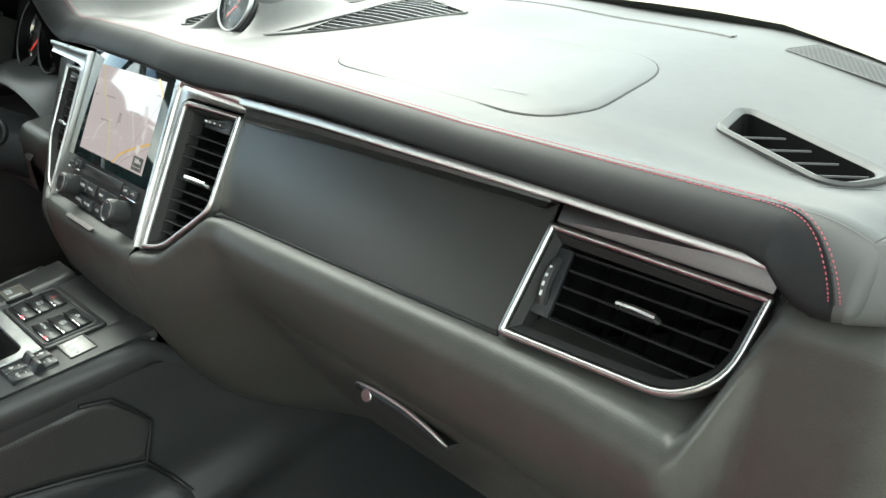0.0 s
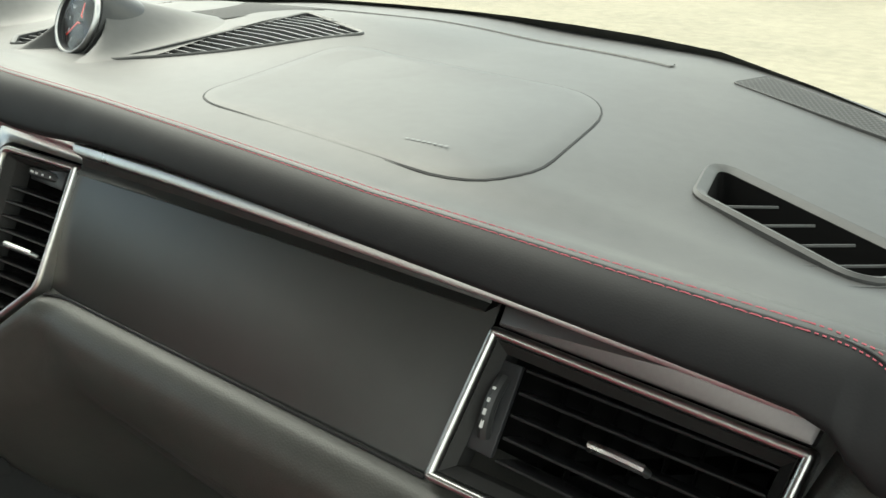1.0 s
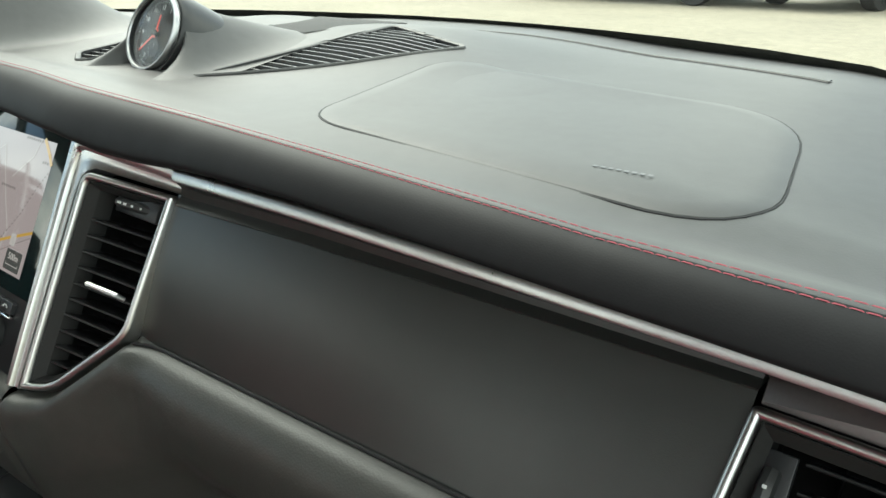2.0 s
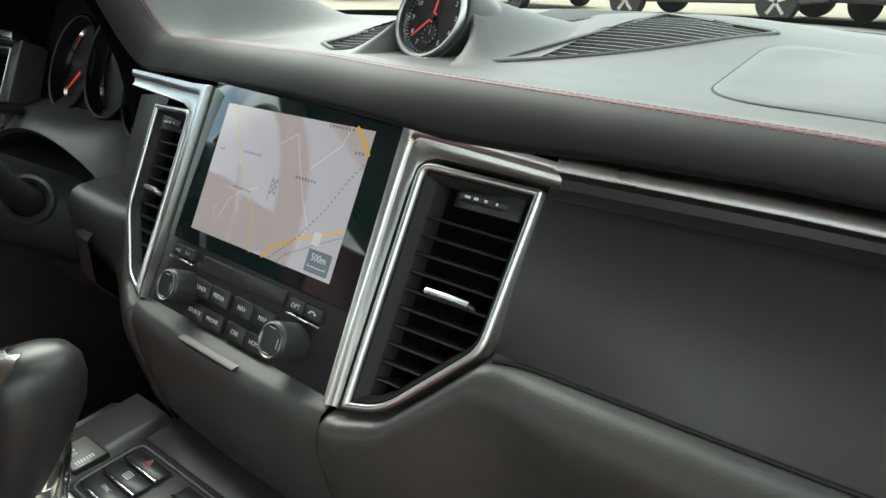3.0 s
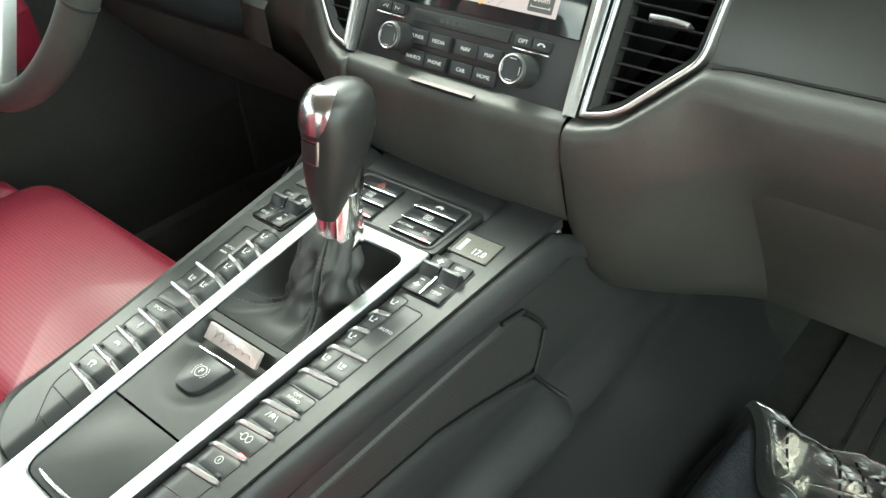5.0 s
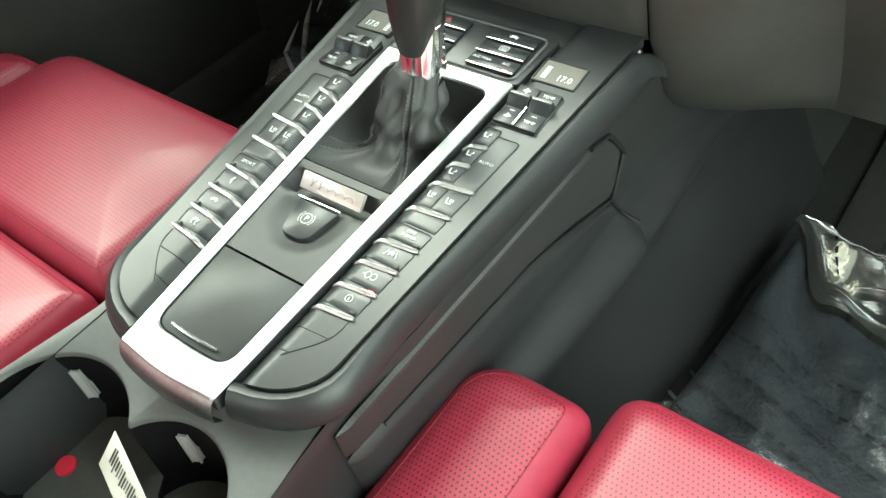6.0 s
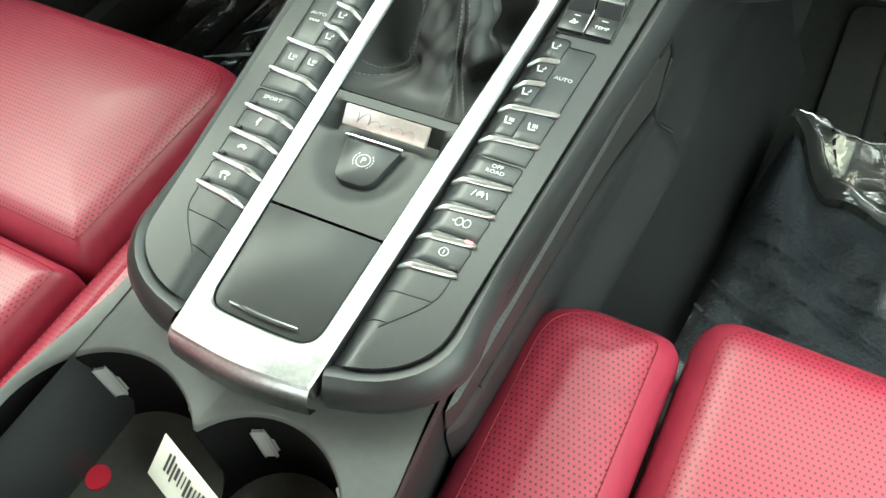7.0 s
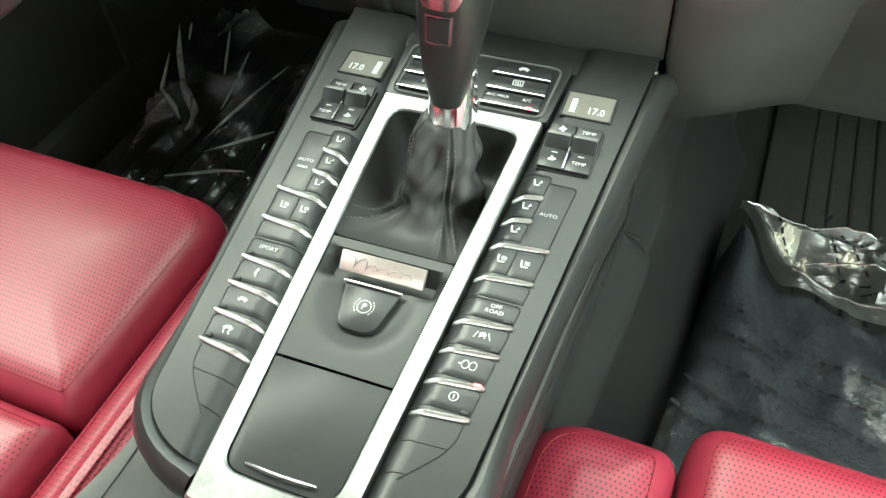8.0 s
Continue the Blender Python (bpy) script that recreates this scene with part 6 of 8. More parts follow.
def climate(sign):
    # small display
    lc = sign * 0.0842
    out = [(lc - 0.0178, 0.1130), (lc + 0.0178, 0.1130), (lc + 0.0178, 0.1392), (lc - 0.0178, 0.1392)]
    d = part("display", rim(rounded(out, 0.002, 3), inset(rounded(out, 0.002, 3), 0.0016), -0.003, 0.0018, 0.0005), PLASTIC, console, "small climate display")
    part("lcd", slab(inset(rounded(out, 0.002, 3), 0.0014), -0.003, 0.0010), LCD, d, "pale grey lit display")
    lettering("17.0", 0.0090, pose(lc + sign * 0.0055, 0.1215, 0.0013), d, LCD_INK, squeeze=0.80)
    bars([(lc - sign * 0.0105, 0.1185 + 0.0020 * k, 0.0040, 0.0010) for k in range(7)], pose(0, 0, 0.0013), d, LCD_INK, "level_bars")
    # two rocker switches in a well
    w0, w1, v0, v1 = 0.0640, 0.1000, 0.0625, 0.1045
    well = rounded([(sign * w0, v0 - 0.001), (sign * w1, v0), (sign * (w1 + 0.001), v1), (sign * w0, v1)] if sign > 0 else [(sign * w1, v0), (sign * w0, v0 - 0.001), (sign * w0, v1), (sign * (w1 + 0.001), v1)], 0.004, 4)
    well_part = part("switch_well", slab(well, -0.003, 0.0012, 0.0006), DARK, console)
    mid = (w0 + w1) / 2
    for i, (a, b) in enumerate(((w0 + 0.001, mid - 0.0006), (mid + 0.0006, w1 - 0.001))):
        rows = []
        for v, w in ((v0 + 0.001, 0.0005), (v0 + 0.001, 0.0035), (v0 + 0.004, 0.0040), (0.0795, 0.0020), (0.0815, 0.0016), (0.0865, 0.0075), (0.0895, 0.0085), (0.0915, 0.0072), (0.0925, 0.0028), (v1 - 0.004, 0.0038), (v1 - 0.001, 0.0035), (v1 - 0.001, 0.0005)):
            rows.append([(sign * a, v, 0.0004), (sign * a, v, w - 0.0004), (sign * (a + 0.0006), v, w), (sign * (b - 0.0006), v, w), (sign * b, v, w - 0.0004), (sign * b, v, 0.0004)])
        r = part("rocker", loft(rows), BUTTON, console, "black rocker switch")
        c = sign * (a + b) / 2
        part("rocker_edge", box(c, 0.0892, 0.0083, b - a - 0.001, 0.0030, 0.0014, 0.0005), SLAT, r)
        fan = (i == 0)
        for v, w in ((0.0980, 0.0040), (0.0705, 0.0036)):
            if fan:
                bars([(c - 0.0015, v, 0.0026, 0.0012, 45), (c + 0.0015, v, 0.0026, 0.0012, 45), (c, v + 0.0015, 0.0026, 0.0012, -45), (c, v - 0.0015, 0.0026, 0.0012, -45)], pose(0, 0, w), r, name="icon")
            else:
                lettering("TEMP", 0.0037, pose(c, v, w), r, squeeze=1.05)
        bars([(c, 0.0775, 0.0040, 0.0007)], pose(0, 0, 0.0027), r)
        bars([(c, 0.0945, 0.0030, 0.0007)], pose(0, 0, 0.0038), r)
    part("divider", box(sign * mid, (v0 + 0.084) / 2, 0.0034, 0.0008, 0.019, 0.0028), CHROME, console, "thin bright divider")


climate(1)
climate(-1)


def front_cluster():
    plate = rounded([(-0.0600, 0.1045), (0.0600, 0.1045), (0.0640, 0.1640), (-0.0640, 0.1640)], 0.004, 3)
    part("key_plate", slab(plate, -0.008, -0.0008, 0.001), PLASTIC, console, "black plate ahead of the selector")
    ahead = rounded([(-0.0690, 0.1600), (0.0690, 0.1600), (0.0720, 0.2250), (-0.0720, 0.2250)], 0.003, 2)
    part("front_plate", slab(ahead, -0.014, -0.0042, 0.001), PLASTIC, console, "black plate running under the dash")
    frame_o = rounded([(-0.0560, 0.1060), (0.0560, 0.1060), (0.0580, 0.1590), (-0.0580, 0.1590)], 0.008, 4)
    part("plate_rim", rim(frame_o, inset(frame_o, 0.0015), -0.003, 0.0012, 0.0006), SLAT, console)
    for sign in (-1, 1):
        prev = 0.1555
        for k, vs in enumerate((0.1420, 0.1265, 0.1110)):
            u0, u1 = 0.0105, 0.0520
            rows = []
            for v, w in ((vs, -0.002), (vs, 0.0016), (vs + 0.0012, 0.0022), (prev - 0.002, 0.0016), (prev - 0.001, 0.0006), (prev - 0.001, -0.002)):
                rows.append([(sign * u0, v, -0.002), (sign * u0, v, w - 0.0005), (sign * (u0 + 0.0008), v, w), (sign * (u1 - 0.0008), v, w), (sign * u1, v, w - 0.0005), (sign * u1, v, -0.002)])
            b = part("button", loft(rows), BUTTON, console)
            part("chrome_bar", box(sign * (u0 + u1) / 2, vs + 0.0004, 0.0020, u1 - u0 + 0.001, 0.0018, 0.0016, 0.0006), CHROME, b, "bright chrome key edge")
            m = pose(sign * 0.031, (vs + prev) / 2 + 0.0006, 0.0023)
            if sign > 0 and k == 2:
                lettering("A/C MAX", 0.0040, m @ pose(-0.010, 0, 0), b)
                lettering("A/C", 0.0040, m @ pose(0.011, 0, 0), b)
                part("led", box(0.0455, vs + 0.0004, 0.0028, 0.0045, 0.0016, 0.001, 0.0003), RED_LED, b, "lit red indicator")
            elif sign < 0 and k == 2:
                lettering("SYNC", 0.0040, m, b)
                part("led", box(-0.0155, vs + 0.0004, 0.0028, 0.0045, 0.0016, 0.001, 0.0003), RED_LED, b, "lit red indicator")
            elif sign < 0 and k == 0:
                bars([(0.0, -0.0026, 0.0070, 0.0008), (-0.0018, 0.0004, 0.0008, 0.0068, -29), (0.0018, 0.0004, 0.0008, 0.0068, 29), (0, -0.0012, 0.003, 0.0006), (-0.0007, 0, 0.0006, 0.003, -29), (0.0007, 0, 0.0006, 0.003, 29)], m, b, WARN, "icon", "red outlined warning triangle")
            elif k == 1:
                bars([(0, 0.0024, 0.0070, 0.0006), (0, -0.0024, 0.0070, 0.0006), (-0.0035, 0, 0.0006, 0.0050), (0.0035, 0, 0.0006, 0.0050), (-0.0016, 0, 0.0006, 0.0034, 8), (0, 0, 0.0006, 0.0034, 8), (0.0016, 0, 0.0006, 0.0034, 8)], m, b, name="icon")
            else:
                bars(CAR_ICON, m, b, name="icon")
            prev = vs - 0.0006


WARN = material("dull red print", (0.30, 0.06, 0.05), 0.5, vary=0.05, vary_size=0.01)
front_cluster()


def silver_frame():
    outer = rounded([(-0.0585, 0.1035), (0.0585, 0.1035), (0.0420, -0.1990), (0.0, -0.2030), (-0.0420, -0.1990)], [0.002, 0.002, 0.003, 0.05, 0.003], 6)
    inner = rounded([(-0.0462, 0.0900), (0.0462, 0.0900), (0.0326, -0.1790), (0.0, -0.1800), (-0.0326, -0.1790)], [0.012, 0.012, 0.012, 0.05, 0.012], 6)
    part("silver_frame", rim(outer, inner, -0.012, 0.0010, 0.0012), FRAME, console, "brushed silver frame round the selector")
    nose = []
    for u in [(-0.042 + 0.084 * k / 12) for k in range(13)]:
        v = -0.2030 + 0.0040 * (u / 0.042) ** 2
        nose.append([(u, v + 0.003, 0.0006), (u, v - 0.0015, -0.0015), (u, v - 0.0055, -0.0085), (u, v - 0.0068, -0.0160), (u, v - 0.002, -0.0210)])
    part("frame_nose", loft(nose), FRAME, console, "silver frame's sloping rear lip")


silver_frame()


def lid():
    out = rounded([(-0.0356, -0.1115), (0.0356, -0.1115), (0.0319, -0.1782), (0.0, -0.1792), (-0.0319, -0.1782)], [0.001, 0.001, 0.011, 0.05, 0.011], 5)
    l = part("lid", slab(out, -0.008, -0.0010, 0.0008), LID, console, "plain satin black compartment lid")
    pts = [(-0.0205 + 0.0410 * k / 8, -0.1742 + 0.0010 * (k / 4 - 1) ** 2, 0.0004) for k in range(9)]
    part("lid_edge", tube(pts, [0.0008, 0.0012, 0.0014, 0.0014, 0.0014, 0.0014, 0.0014, 0.0012, 0.0008], 8), CAP, l, "bright lid grip line")


lid()


def brake_plate():
    """The plate with its hollow, parking brake key and badge."""
    rows = []
    for k in range(27):
        v = -0.1100 + 0.0855 * k / 26
        row = []
        for j in range(25):
            u = -1 + 2 * j / 24
            u *= rail_in(v) - 0.0004
            dip = 0.0050 * (1 - S((math.hypot(u / 0.032, (v + 0.064) / 0.034) - 0.45) / 0.6))
            slot = 0.011 * S((v + 0.052) / 0.004) * (1 - S((v + 0.036) / 0.004)) * (1 - S((abs(u) - 0.0335) / 0.004))
            row.append((u, v, -0.0012 - max(dip, slot)))
        rows.append(row)
    p = part("brake_plate", loft(rows), LID, console, "satin black plate with a hollow")
    keyp = rounded([(-0.0185, -0.0535), (0.0175, -0.0535), (0.0110, -0.0835), (-0.0120, -0.0835)], [0.002, 0.002, 0.008, 0.008], 5)
    k = part("brake_key", slab(keyp, -0.012, -0.0018, 0.0012), BUTTON, p, "parking brake key")
    part("chrome_bar", box(-0.0005, -0.0532, -0.0012, 0.0375, 0.0020, 0.0020, 0.0007), CHROME, k, "bright chrome key edge")
    m = pose(-0.0005, -0.067, -0.0015)
    bars([(0.0042 * math.cos(radians(a)), 0.0042 * math.sin(radians(a)), 0.0012, 0.0005, a + 90) for a in range(0, 360, 18)] + [(s * 0.0060 * math.cos(radians(a)), 0.0060 * math.sin(radians(a)), 0.0015, 0.0005, (a if s > 0 else -a) + 90) for s in (-1, 1) for a in (-40, -20, 0, 20, 40)], m, k, name="icon")
    lettering("P", 0.0058, m, k)
    # badge: a bright plate, its script drawn as plain strokes
    mb = pose(-0.0005, -0.0395, -0.0015, 38, 0, 0)
    b = part("badge", slab(rounded([(-0.0275, -0.0062), (0.0275, -0.0062), (0.0275, 0.0062), (-0.0275, 0.0062)], 0.0008, 2), -0.002, 0.0008, 0.0004), BADGE, p, "pale metal badge plate with plain strokes")
    b.matrix_local = mb
    pts = []
    for k in range(121):
        f = k / 120
        y = (0.0032 if f < 0.28 else 0.0015) * (math.cos(11 * math.pi * f) + (0.35 if f < 0.28 else 0)) - 0.0008
        pts.append(mb @ Vector((-0.0205 + 0.041 * f + 0.0011 * math.sin(11 * math.pi * f) + 0.4 * y, y, 0.0010)))
    part("badge_strokes", tube(pts, 0.00022, 5), BADGE_INK, p, "flowing raised strokes")


BADGE = material("pale badge metal", (0.62, 0.55, 0.52), 0.35, 0.7, vary=0.08, vary_size=0.02)
BADGE_INK = material("badge stroke metal", (0.34, 0.31, 0.30), 0.3, 1.0, vary=0.05, vary_size=0.02)
brake_plate()


def cup_holder():
    cu, cv, r = (-0.0620, 0.0296), (-0.2720, -0.2630), (0.0600, 0.0516)
    gap, axis = math.hypot(cu[1] - cu[0], cv[1] - cv[0]), math.atan2(cv[1] - cv[0], cu[1] - cu[0])

    def oval(i, a, grow=0.0):
        return (cu[i] + (r[i] + grow) * math.cos(a), cv[i] + (r[i] + grow) * math.sin(a))

    def outline(grow):
        p, q = r[0] + grow, r[1] + grow
        near = (gap * gap + p * p - q * q) / (2 * gap)
        a0, a1 = math.acos(min(0.98, near / p)), math.acos(min(0.98, (gap - near) / q))
        pts = [oval(1, axis + math.pi + a1 + 0.04 + (2 * math.pi - 2 * a1 - 0.08) * k / 44, grow) for k in range(45)]
        return pts + [oval(0, axis + a0 + 0.04 + (2 * math.pi - 2 * a0 - 0.08) * k / 48, grow) for k in range(49)]

    op = outline(0.0)
    c = Vector((-0.0180, -0.2660))
    outer = []
    for p in op:
        d = Vector(p) - c
        lim = [99.0]
        if abs(d.x) > 1e-6:
            lim.append((0.125 if d.x > 0 else 0.108) / abs(d.x))
        if abs(d.y) > 1e-6:
            lim.append((0.098 if d.y > 0 else 0.165) / abs(d.y))
        q = c + d * min(lim)
        outer.append((max(-0.1035 + 0.30 * min(0, q.y + 0.18), min(0.0930 - 0.06 * min(0, q.y + 0.18), q.x)), q.y))
    cup = thing("cup_holder", "grey console deck with two joined black cup holders", "cup holder", CON @ pose(0, 0, 0.0090))
    rows = [[(x, y, -0.036) for x, y in outer], [(x, y, -0.036) for x, y in outline(0.0022)], [(x, y, -0.0368) for x, y in outline(0.0010)], [(x, y, -0.0392) for x, y in op]]
    part("deck", loft(rows, closed=True), DECK, cup, "flat dark grey deck")
    # well walls coloured near-black to hold the shade of their depth
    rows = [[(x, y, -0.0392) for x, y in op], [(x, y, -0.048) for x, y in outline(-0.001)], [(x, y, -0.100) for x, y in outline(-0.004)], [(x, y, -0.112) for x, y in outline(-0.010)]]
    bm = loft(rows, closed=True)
    part("well", bm, DEPTH_SHADE, cup, "deep black wells, their shade put into the colour")
    part("well_floor", slab(outline(-0.004), -0.118, -0.110), RUBBER, cup, "black ribbed well floor")
    for i, a in ((0, 125), (0, 58), (0, 197), (1, 115), (1, 45), (0, 262)):
        x, y = oval(i, radians(a), -0.0030)
        m = pose(x, y, -0.0680) @ pose(0, 0, 0, 0, 8, a)
        bm = box(-0.001, 0, 0, 0.0034, 0.0062, 0.0270, 0.0012, m=m)
        part("spring_clip", bm, CLIP, cup, "pale grey spring clip")
    part("red_spot", turned([(0.008, -0.111), (0.0075, -0.1085), (0, -0.1085)], 20, m=pose(-0.0912, -0.2737, 0)), RED_LED_OFF, cup, "small red spot")
    label = thing("paper_label", "pale printed paper slip standing in the cup holder", "paper slip", CON @ pose(-0.0130, -0.2600, -0.066, 42, 0, -20))
    part("slip", slab([(-0.036, -0.017), (0.036, -0.017), (0.036, 0.013), (-0.036, 0.013)], 0, 0.0006), LABEL, label, smooth=False)
    spec, q = [], random.Random(5)
    for k in range(17):
        spec.append((-0.026 + 0.0032 * k, 0.003 * q.random() - 0.001, 0.0010 + 0.0012 * q.random(), 0.008 + 0.006 * q.random()))
    bars(spec, pose(0, 0, 0.0009), label, MAP_DARK, "print", "dark printed bars")


CLIP = material("pale grey clip", (0.30, 0.30, 0.29), 0.4, vary=0.08, vary_size=0.01)
RED_LED_OFF = material("red dot", (0.55, 0.02, 0.05), 0.4, vary=0.05, vary_size=0.01)
MAP_DARK = material("dark print", (0.04, 0.04, 0.04), 0.6, vary=0.05, vary_size=0.01)
DECK = material("grey deck plastic", (0.062, 0.064, 0.062), 0.45, grain=0.12, grain_size=0.0008, vary=0.08, vary_size=0.05)
cup_holder()


def console_sides():
    upper = ([(-0.17, -0.042), (0.11, -0.040), (0.127, -0.046), (0.142, -0.068), (0.156, -0.090)], [(-0.17, -0.078), (0.028, -0.094), (0.0768, -0.108), (0.138, -0.130), (0.156, -0.092)])
    lower = ([(-0.17, -0.083), (0.028, -0.099), (0.0768, -0.113), (0.140, -0.135), (0.170, -0.190)], [(-0.17, -0.205), (0.05, -0.212), (0.12, -0.218), (0.155, -0.215), (0.170, -0.192)])
    for sign in (1, -1):
        for (hi, lo), proud, mat, label in ((upper, 0.0032, MESH, "black perforated side panel"), (lower, 0.0052, PLASTIC, "smooth black knee panel")):
            v0, v1 = hi[0][0], hi[-1][0]
            rows = []
            for k in range(41):
                f = k / 40
                v = v0 + (v1 - v0) * f
                a, b = table(v, hi), table(v, lo)
                end = k in (0, 40)
                row = []
                for j in range(25):
                    w = a + (b - a) * j / 24
                    rise = -0.001 if end or j in (0, 24) else proud * (0.75 if j in (1, 23) or k in (1, 39) else 1.0)
                    row.append((sign * (half(max(v, -0.16)) + 0.006 + wall_out(w) + rise), v, w))
                rows.append(row)
            part("side_panel", loft(rows), mat, console, label)
        for line in (([(0.10, -0.036), (0.127, -0.045), (0.145, -0.070), (0.157, -0.091), (0.140, -0.1325), (0.0768, -0.1105), (0.028, -0.0965), (-0.17, -0.0805)]), [(0.140, -0.1325), (0.158, -0.165), (0.172, -0.191)]):
            pts = []
            for a, b in zip(line, line[1:]):
                for k in range(6):
                    v, w = a[0] + (b[0] - a[0]) * k / 6, a[1] + (b[1] - a[1]) * k / 6
                    pts.append((sign * (half(max(v, -0.16)) + 0.0084 + wall_out(w)), v, w))
            part("joint", tube(pts, 0.0021, 6), DARK, console, "dark joint between the side panels")
    m = CON.inverted()
    bm = turned([(0.0038, -0.004), (0.0038, 0.0012), (0.0028, 0.0024), (0.0, 0.0026)], 20)
    part("screw_cap", bm, CAP_GREY, console, "small grey cap").matrix_local = m @ pose(0.102, -0.033, 0.7805)


MESH = perforated("perforated black skin", (0.026, 0.026, 0.026), 0.0034, 0.22, 0.5, "YZ")
console_sides()


# ---- gear selector ----
def even(poly, k):
    """The outline again with k points at even steps."""
    pts = [Vector(p) for p in poly] + [Vector(poly[0])]
    total = sum((b - a).length for a, b in zip(pts, pts[1:]))
    out, i, done = [], 0, 0.0
    for j in range(k):
        want = total * j / k
        while done + (pts[i + 1] - pts[i]).length < want:
            done += (pts[i + 1] - pts[i]).length
            i += 1
        seg = (pts[i + 1] - pts[i]).length
        out.append(tuple(pts[i].lerp(pts[i + 1], (want - done) / max(seg, 1e-9))))
    return out


def selector():
    t = thing("gear_selector", "black leather gear selector with chrome trim and pleated gaiter", "gear lever", CON)
    # gaiter: from the frame's opening up to the collar
    base = rounded([(-0.0405, -0.0235), (0.0405, -0.0235), (0.0460, 0.0895), (-0.0460, 0.0895)], [0.004, 0.004, 0.011, 0.011], 6)
    base = even(base, 132)
    n = len(base)
    rows = []
    top, foot = Vector((0.0065, 0.0610)), Vector((0.0070, 0.0390))
    steps = [(g, None) for g in (0, 0.05, 0.11, 0.18, 0.26, 0.35, 0.44, 0.54, 0.64, 0.74, 0.83, 0.91, 0.96, 1.0)] + [(1.0, 0.036 * k / 20) for k in range(1, 21)]
    seams = (-1.02, -2.45)
    for g, h in steps:
        row = []
        for i, p in enumerate(base):
            a = math.atan2(p[1] - 0.033, p[0])
            back = max(0.0, -math.sin(a)) ** 0.7
            up = 0.0 if h is None else h / 0.036
            c = foot.lerp(top, up)
            rad = 0.0264 - 0.0060 * up - 0.0032 * S((up - 0.5) / 0.5) - 0.0032 * S((up - 0.88) / 0.12)
            ring = c + Vector((rad * math.cos(a), rad * (1.04 + 0.10 * back * (1 - up)) * math.sin(a)))
            q = Vector(p).lerp(ring, g)
            deep = (0.026 * (1 - back) + 0.006 * back) * max(0.0, math.sin(math.pi * min(1, g ** 0.9))) ** 0.75 if h is None else 0.0
            foot_z = -0.016 * (1 - back) - 0.004 * back
            z = foot_z * S(g * 1.1) + (0.0 if h is None else (0.036 - foot_z) * up) - deep * (1 - up)
            k = S(g * 1.5 - 0.4) * (1 - 0.8 * S((up - 0.6) / 0.4))
            wave = math.sin(4 * a + 5.0 * up + 1.3 * g) + 0.8 * math.sin(7 * a - 7.5 * up + 1.0) + 0.6 * math.sin(3 * a + 11 * up + 0.6)
            fold = 0.0026 * k * (wave - 0.5 * abs(wave)) + 0.0012 * k * math.sin(15 * up + 2.2 * a)
            pinch = sum(math.exp(-((a - s) / 0.035) ** 2) for s in seams)
            lip = sum(math.exp(-((abs(a - s) - 0.10) / 0.05) ** 2) for s in seams)
            q += Vector((math.cos(a), math.sin(a))) * (fold - 0.0022 * pinch * min(1, 2.5 * g) + 0.0010 * lip * min(1, 2.5 * g))
            ridge = (0.0030 * lip - 0.0022 * pinch) * math.sin(math.pi * min(1, g)) * (1 - up)
            row.append((q.x, q.y, z - 0.0015 + fold * 0.4 * (1 - up) + ridge))
        rows.append(row)
    bm = loft(rows, closed=True)
    bm.verts.ensure_lookup_table()
    bm.faces.new(bm.verts[-n:])
    part("gaiter", bm, BOOT, t, "soft black leather gaiter with folds", sharp=80)
    for s in seams:
        for da in (-0.085, 0.085):
            bm = bmesh.new()
            i = min(range(n), key=lambda k: abs(math.atan2(base[k][1] - 0.033, base[k][0]) - s - da))
            pts = [Vector(rows[j][i]) for j in range(1, len(rows) - 3)]
            out = Vector((math.cos(s), math.sin(s), 0.7)) * 0.0006
            for p, q in zip(pts, pts[1:]):
                k = max(1, int((q - p).length / 0.0034))
                for e in range(k):
                    tube([p.lerp(q, e / k) + out, p.lerp(q, (e + 0.6) / k) + out], 0.00042, 4, bm=bm)
            part("stitching", bm, GREY_THREAD, t, "grey seam stitching")
    inv = CON.inverted()

    def ring_at(z, cy, rx, ry, seg=40, grow=0.0, ex=2.3, cx=-0.003):
        out = []
        for i in range(seg):
            a = 2 * math.pi * i / seg
            c, s = math.cos(a), math.sin(a)
            out.append(inv @ Vector((cx + (rx + grow) * math.copysign(abs(c) ** (2 / ex), c), cy + (ry + grow) * math.copysign(abs(s) ** (2 / ex), s), z)))
        return out

    collar = [ring_at(z, cy, r, r * 1.15) for z, cy, r in ((0.798, -0.1580, 0.0150), (0.802, -0.1575, 0.0158), (0.812, -0.1565, 0.0152), (0.826, -0.1545, 0.0140), (0.840, -0.1520, 0.0135))]
    part("collar", loft(collar, closed=True, caps=True), CHROME, t, "polished chrome collar")
    spec = [(0.823, -0.1635, 0.0070, 0.0060), (0.826, -0.1632, 0.0105, 0.0092), (0.838, -0.1605, 0.0135, 0.0130), (0.852, -0.1560, 0.0166, 0.0182), (0.868, -0.1495, 0.0194, 0.0235), (0.884, -0.1435, 0.0212, 0.0268), (0.897, -0.1412, 0.0214, 0.0272), (0.907, -0.1402, 0.0198, 0.0252), (0.913, -0.1398, 0.0160, 0.0205), (0.9165, -0.1398, 0.0100, 0.0130), (0.9175, -0.1398, 0.003, 0.004)]
    part("knob", loft([ring_at(z, cy, rx, ry) for z, cy, rx, ry in spec], closed=True, caps=True), KNOB, t, "smooth black leather knob")

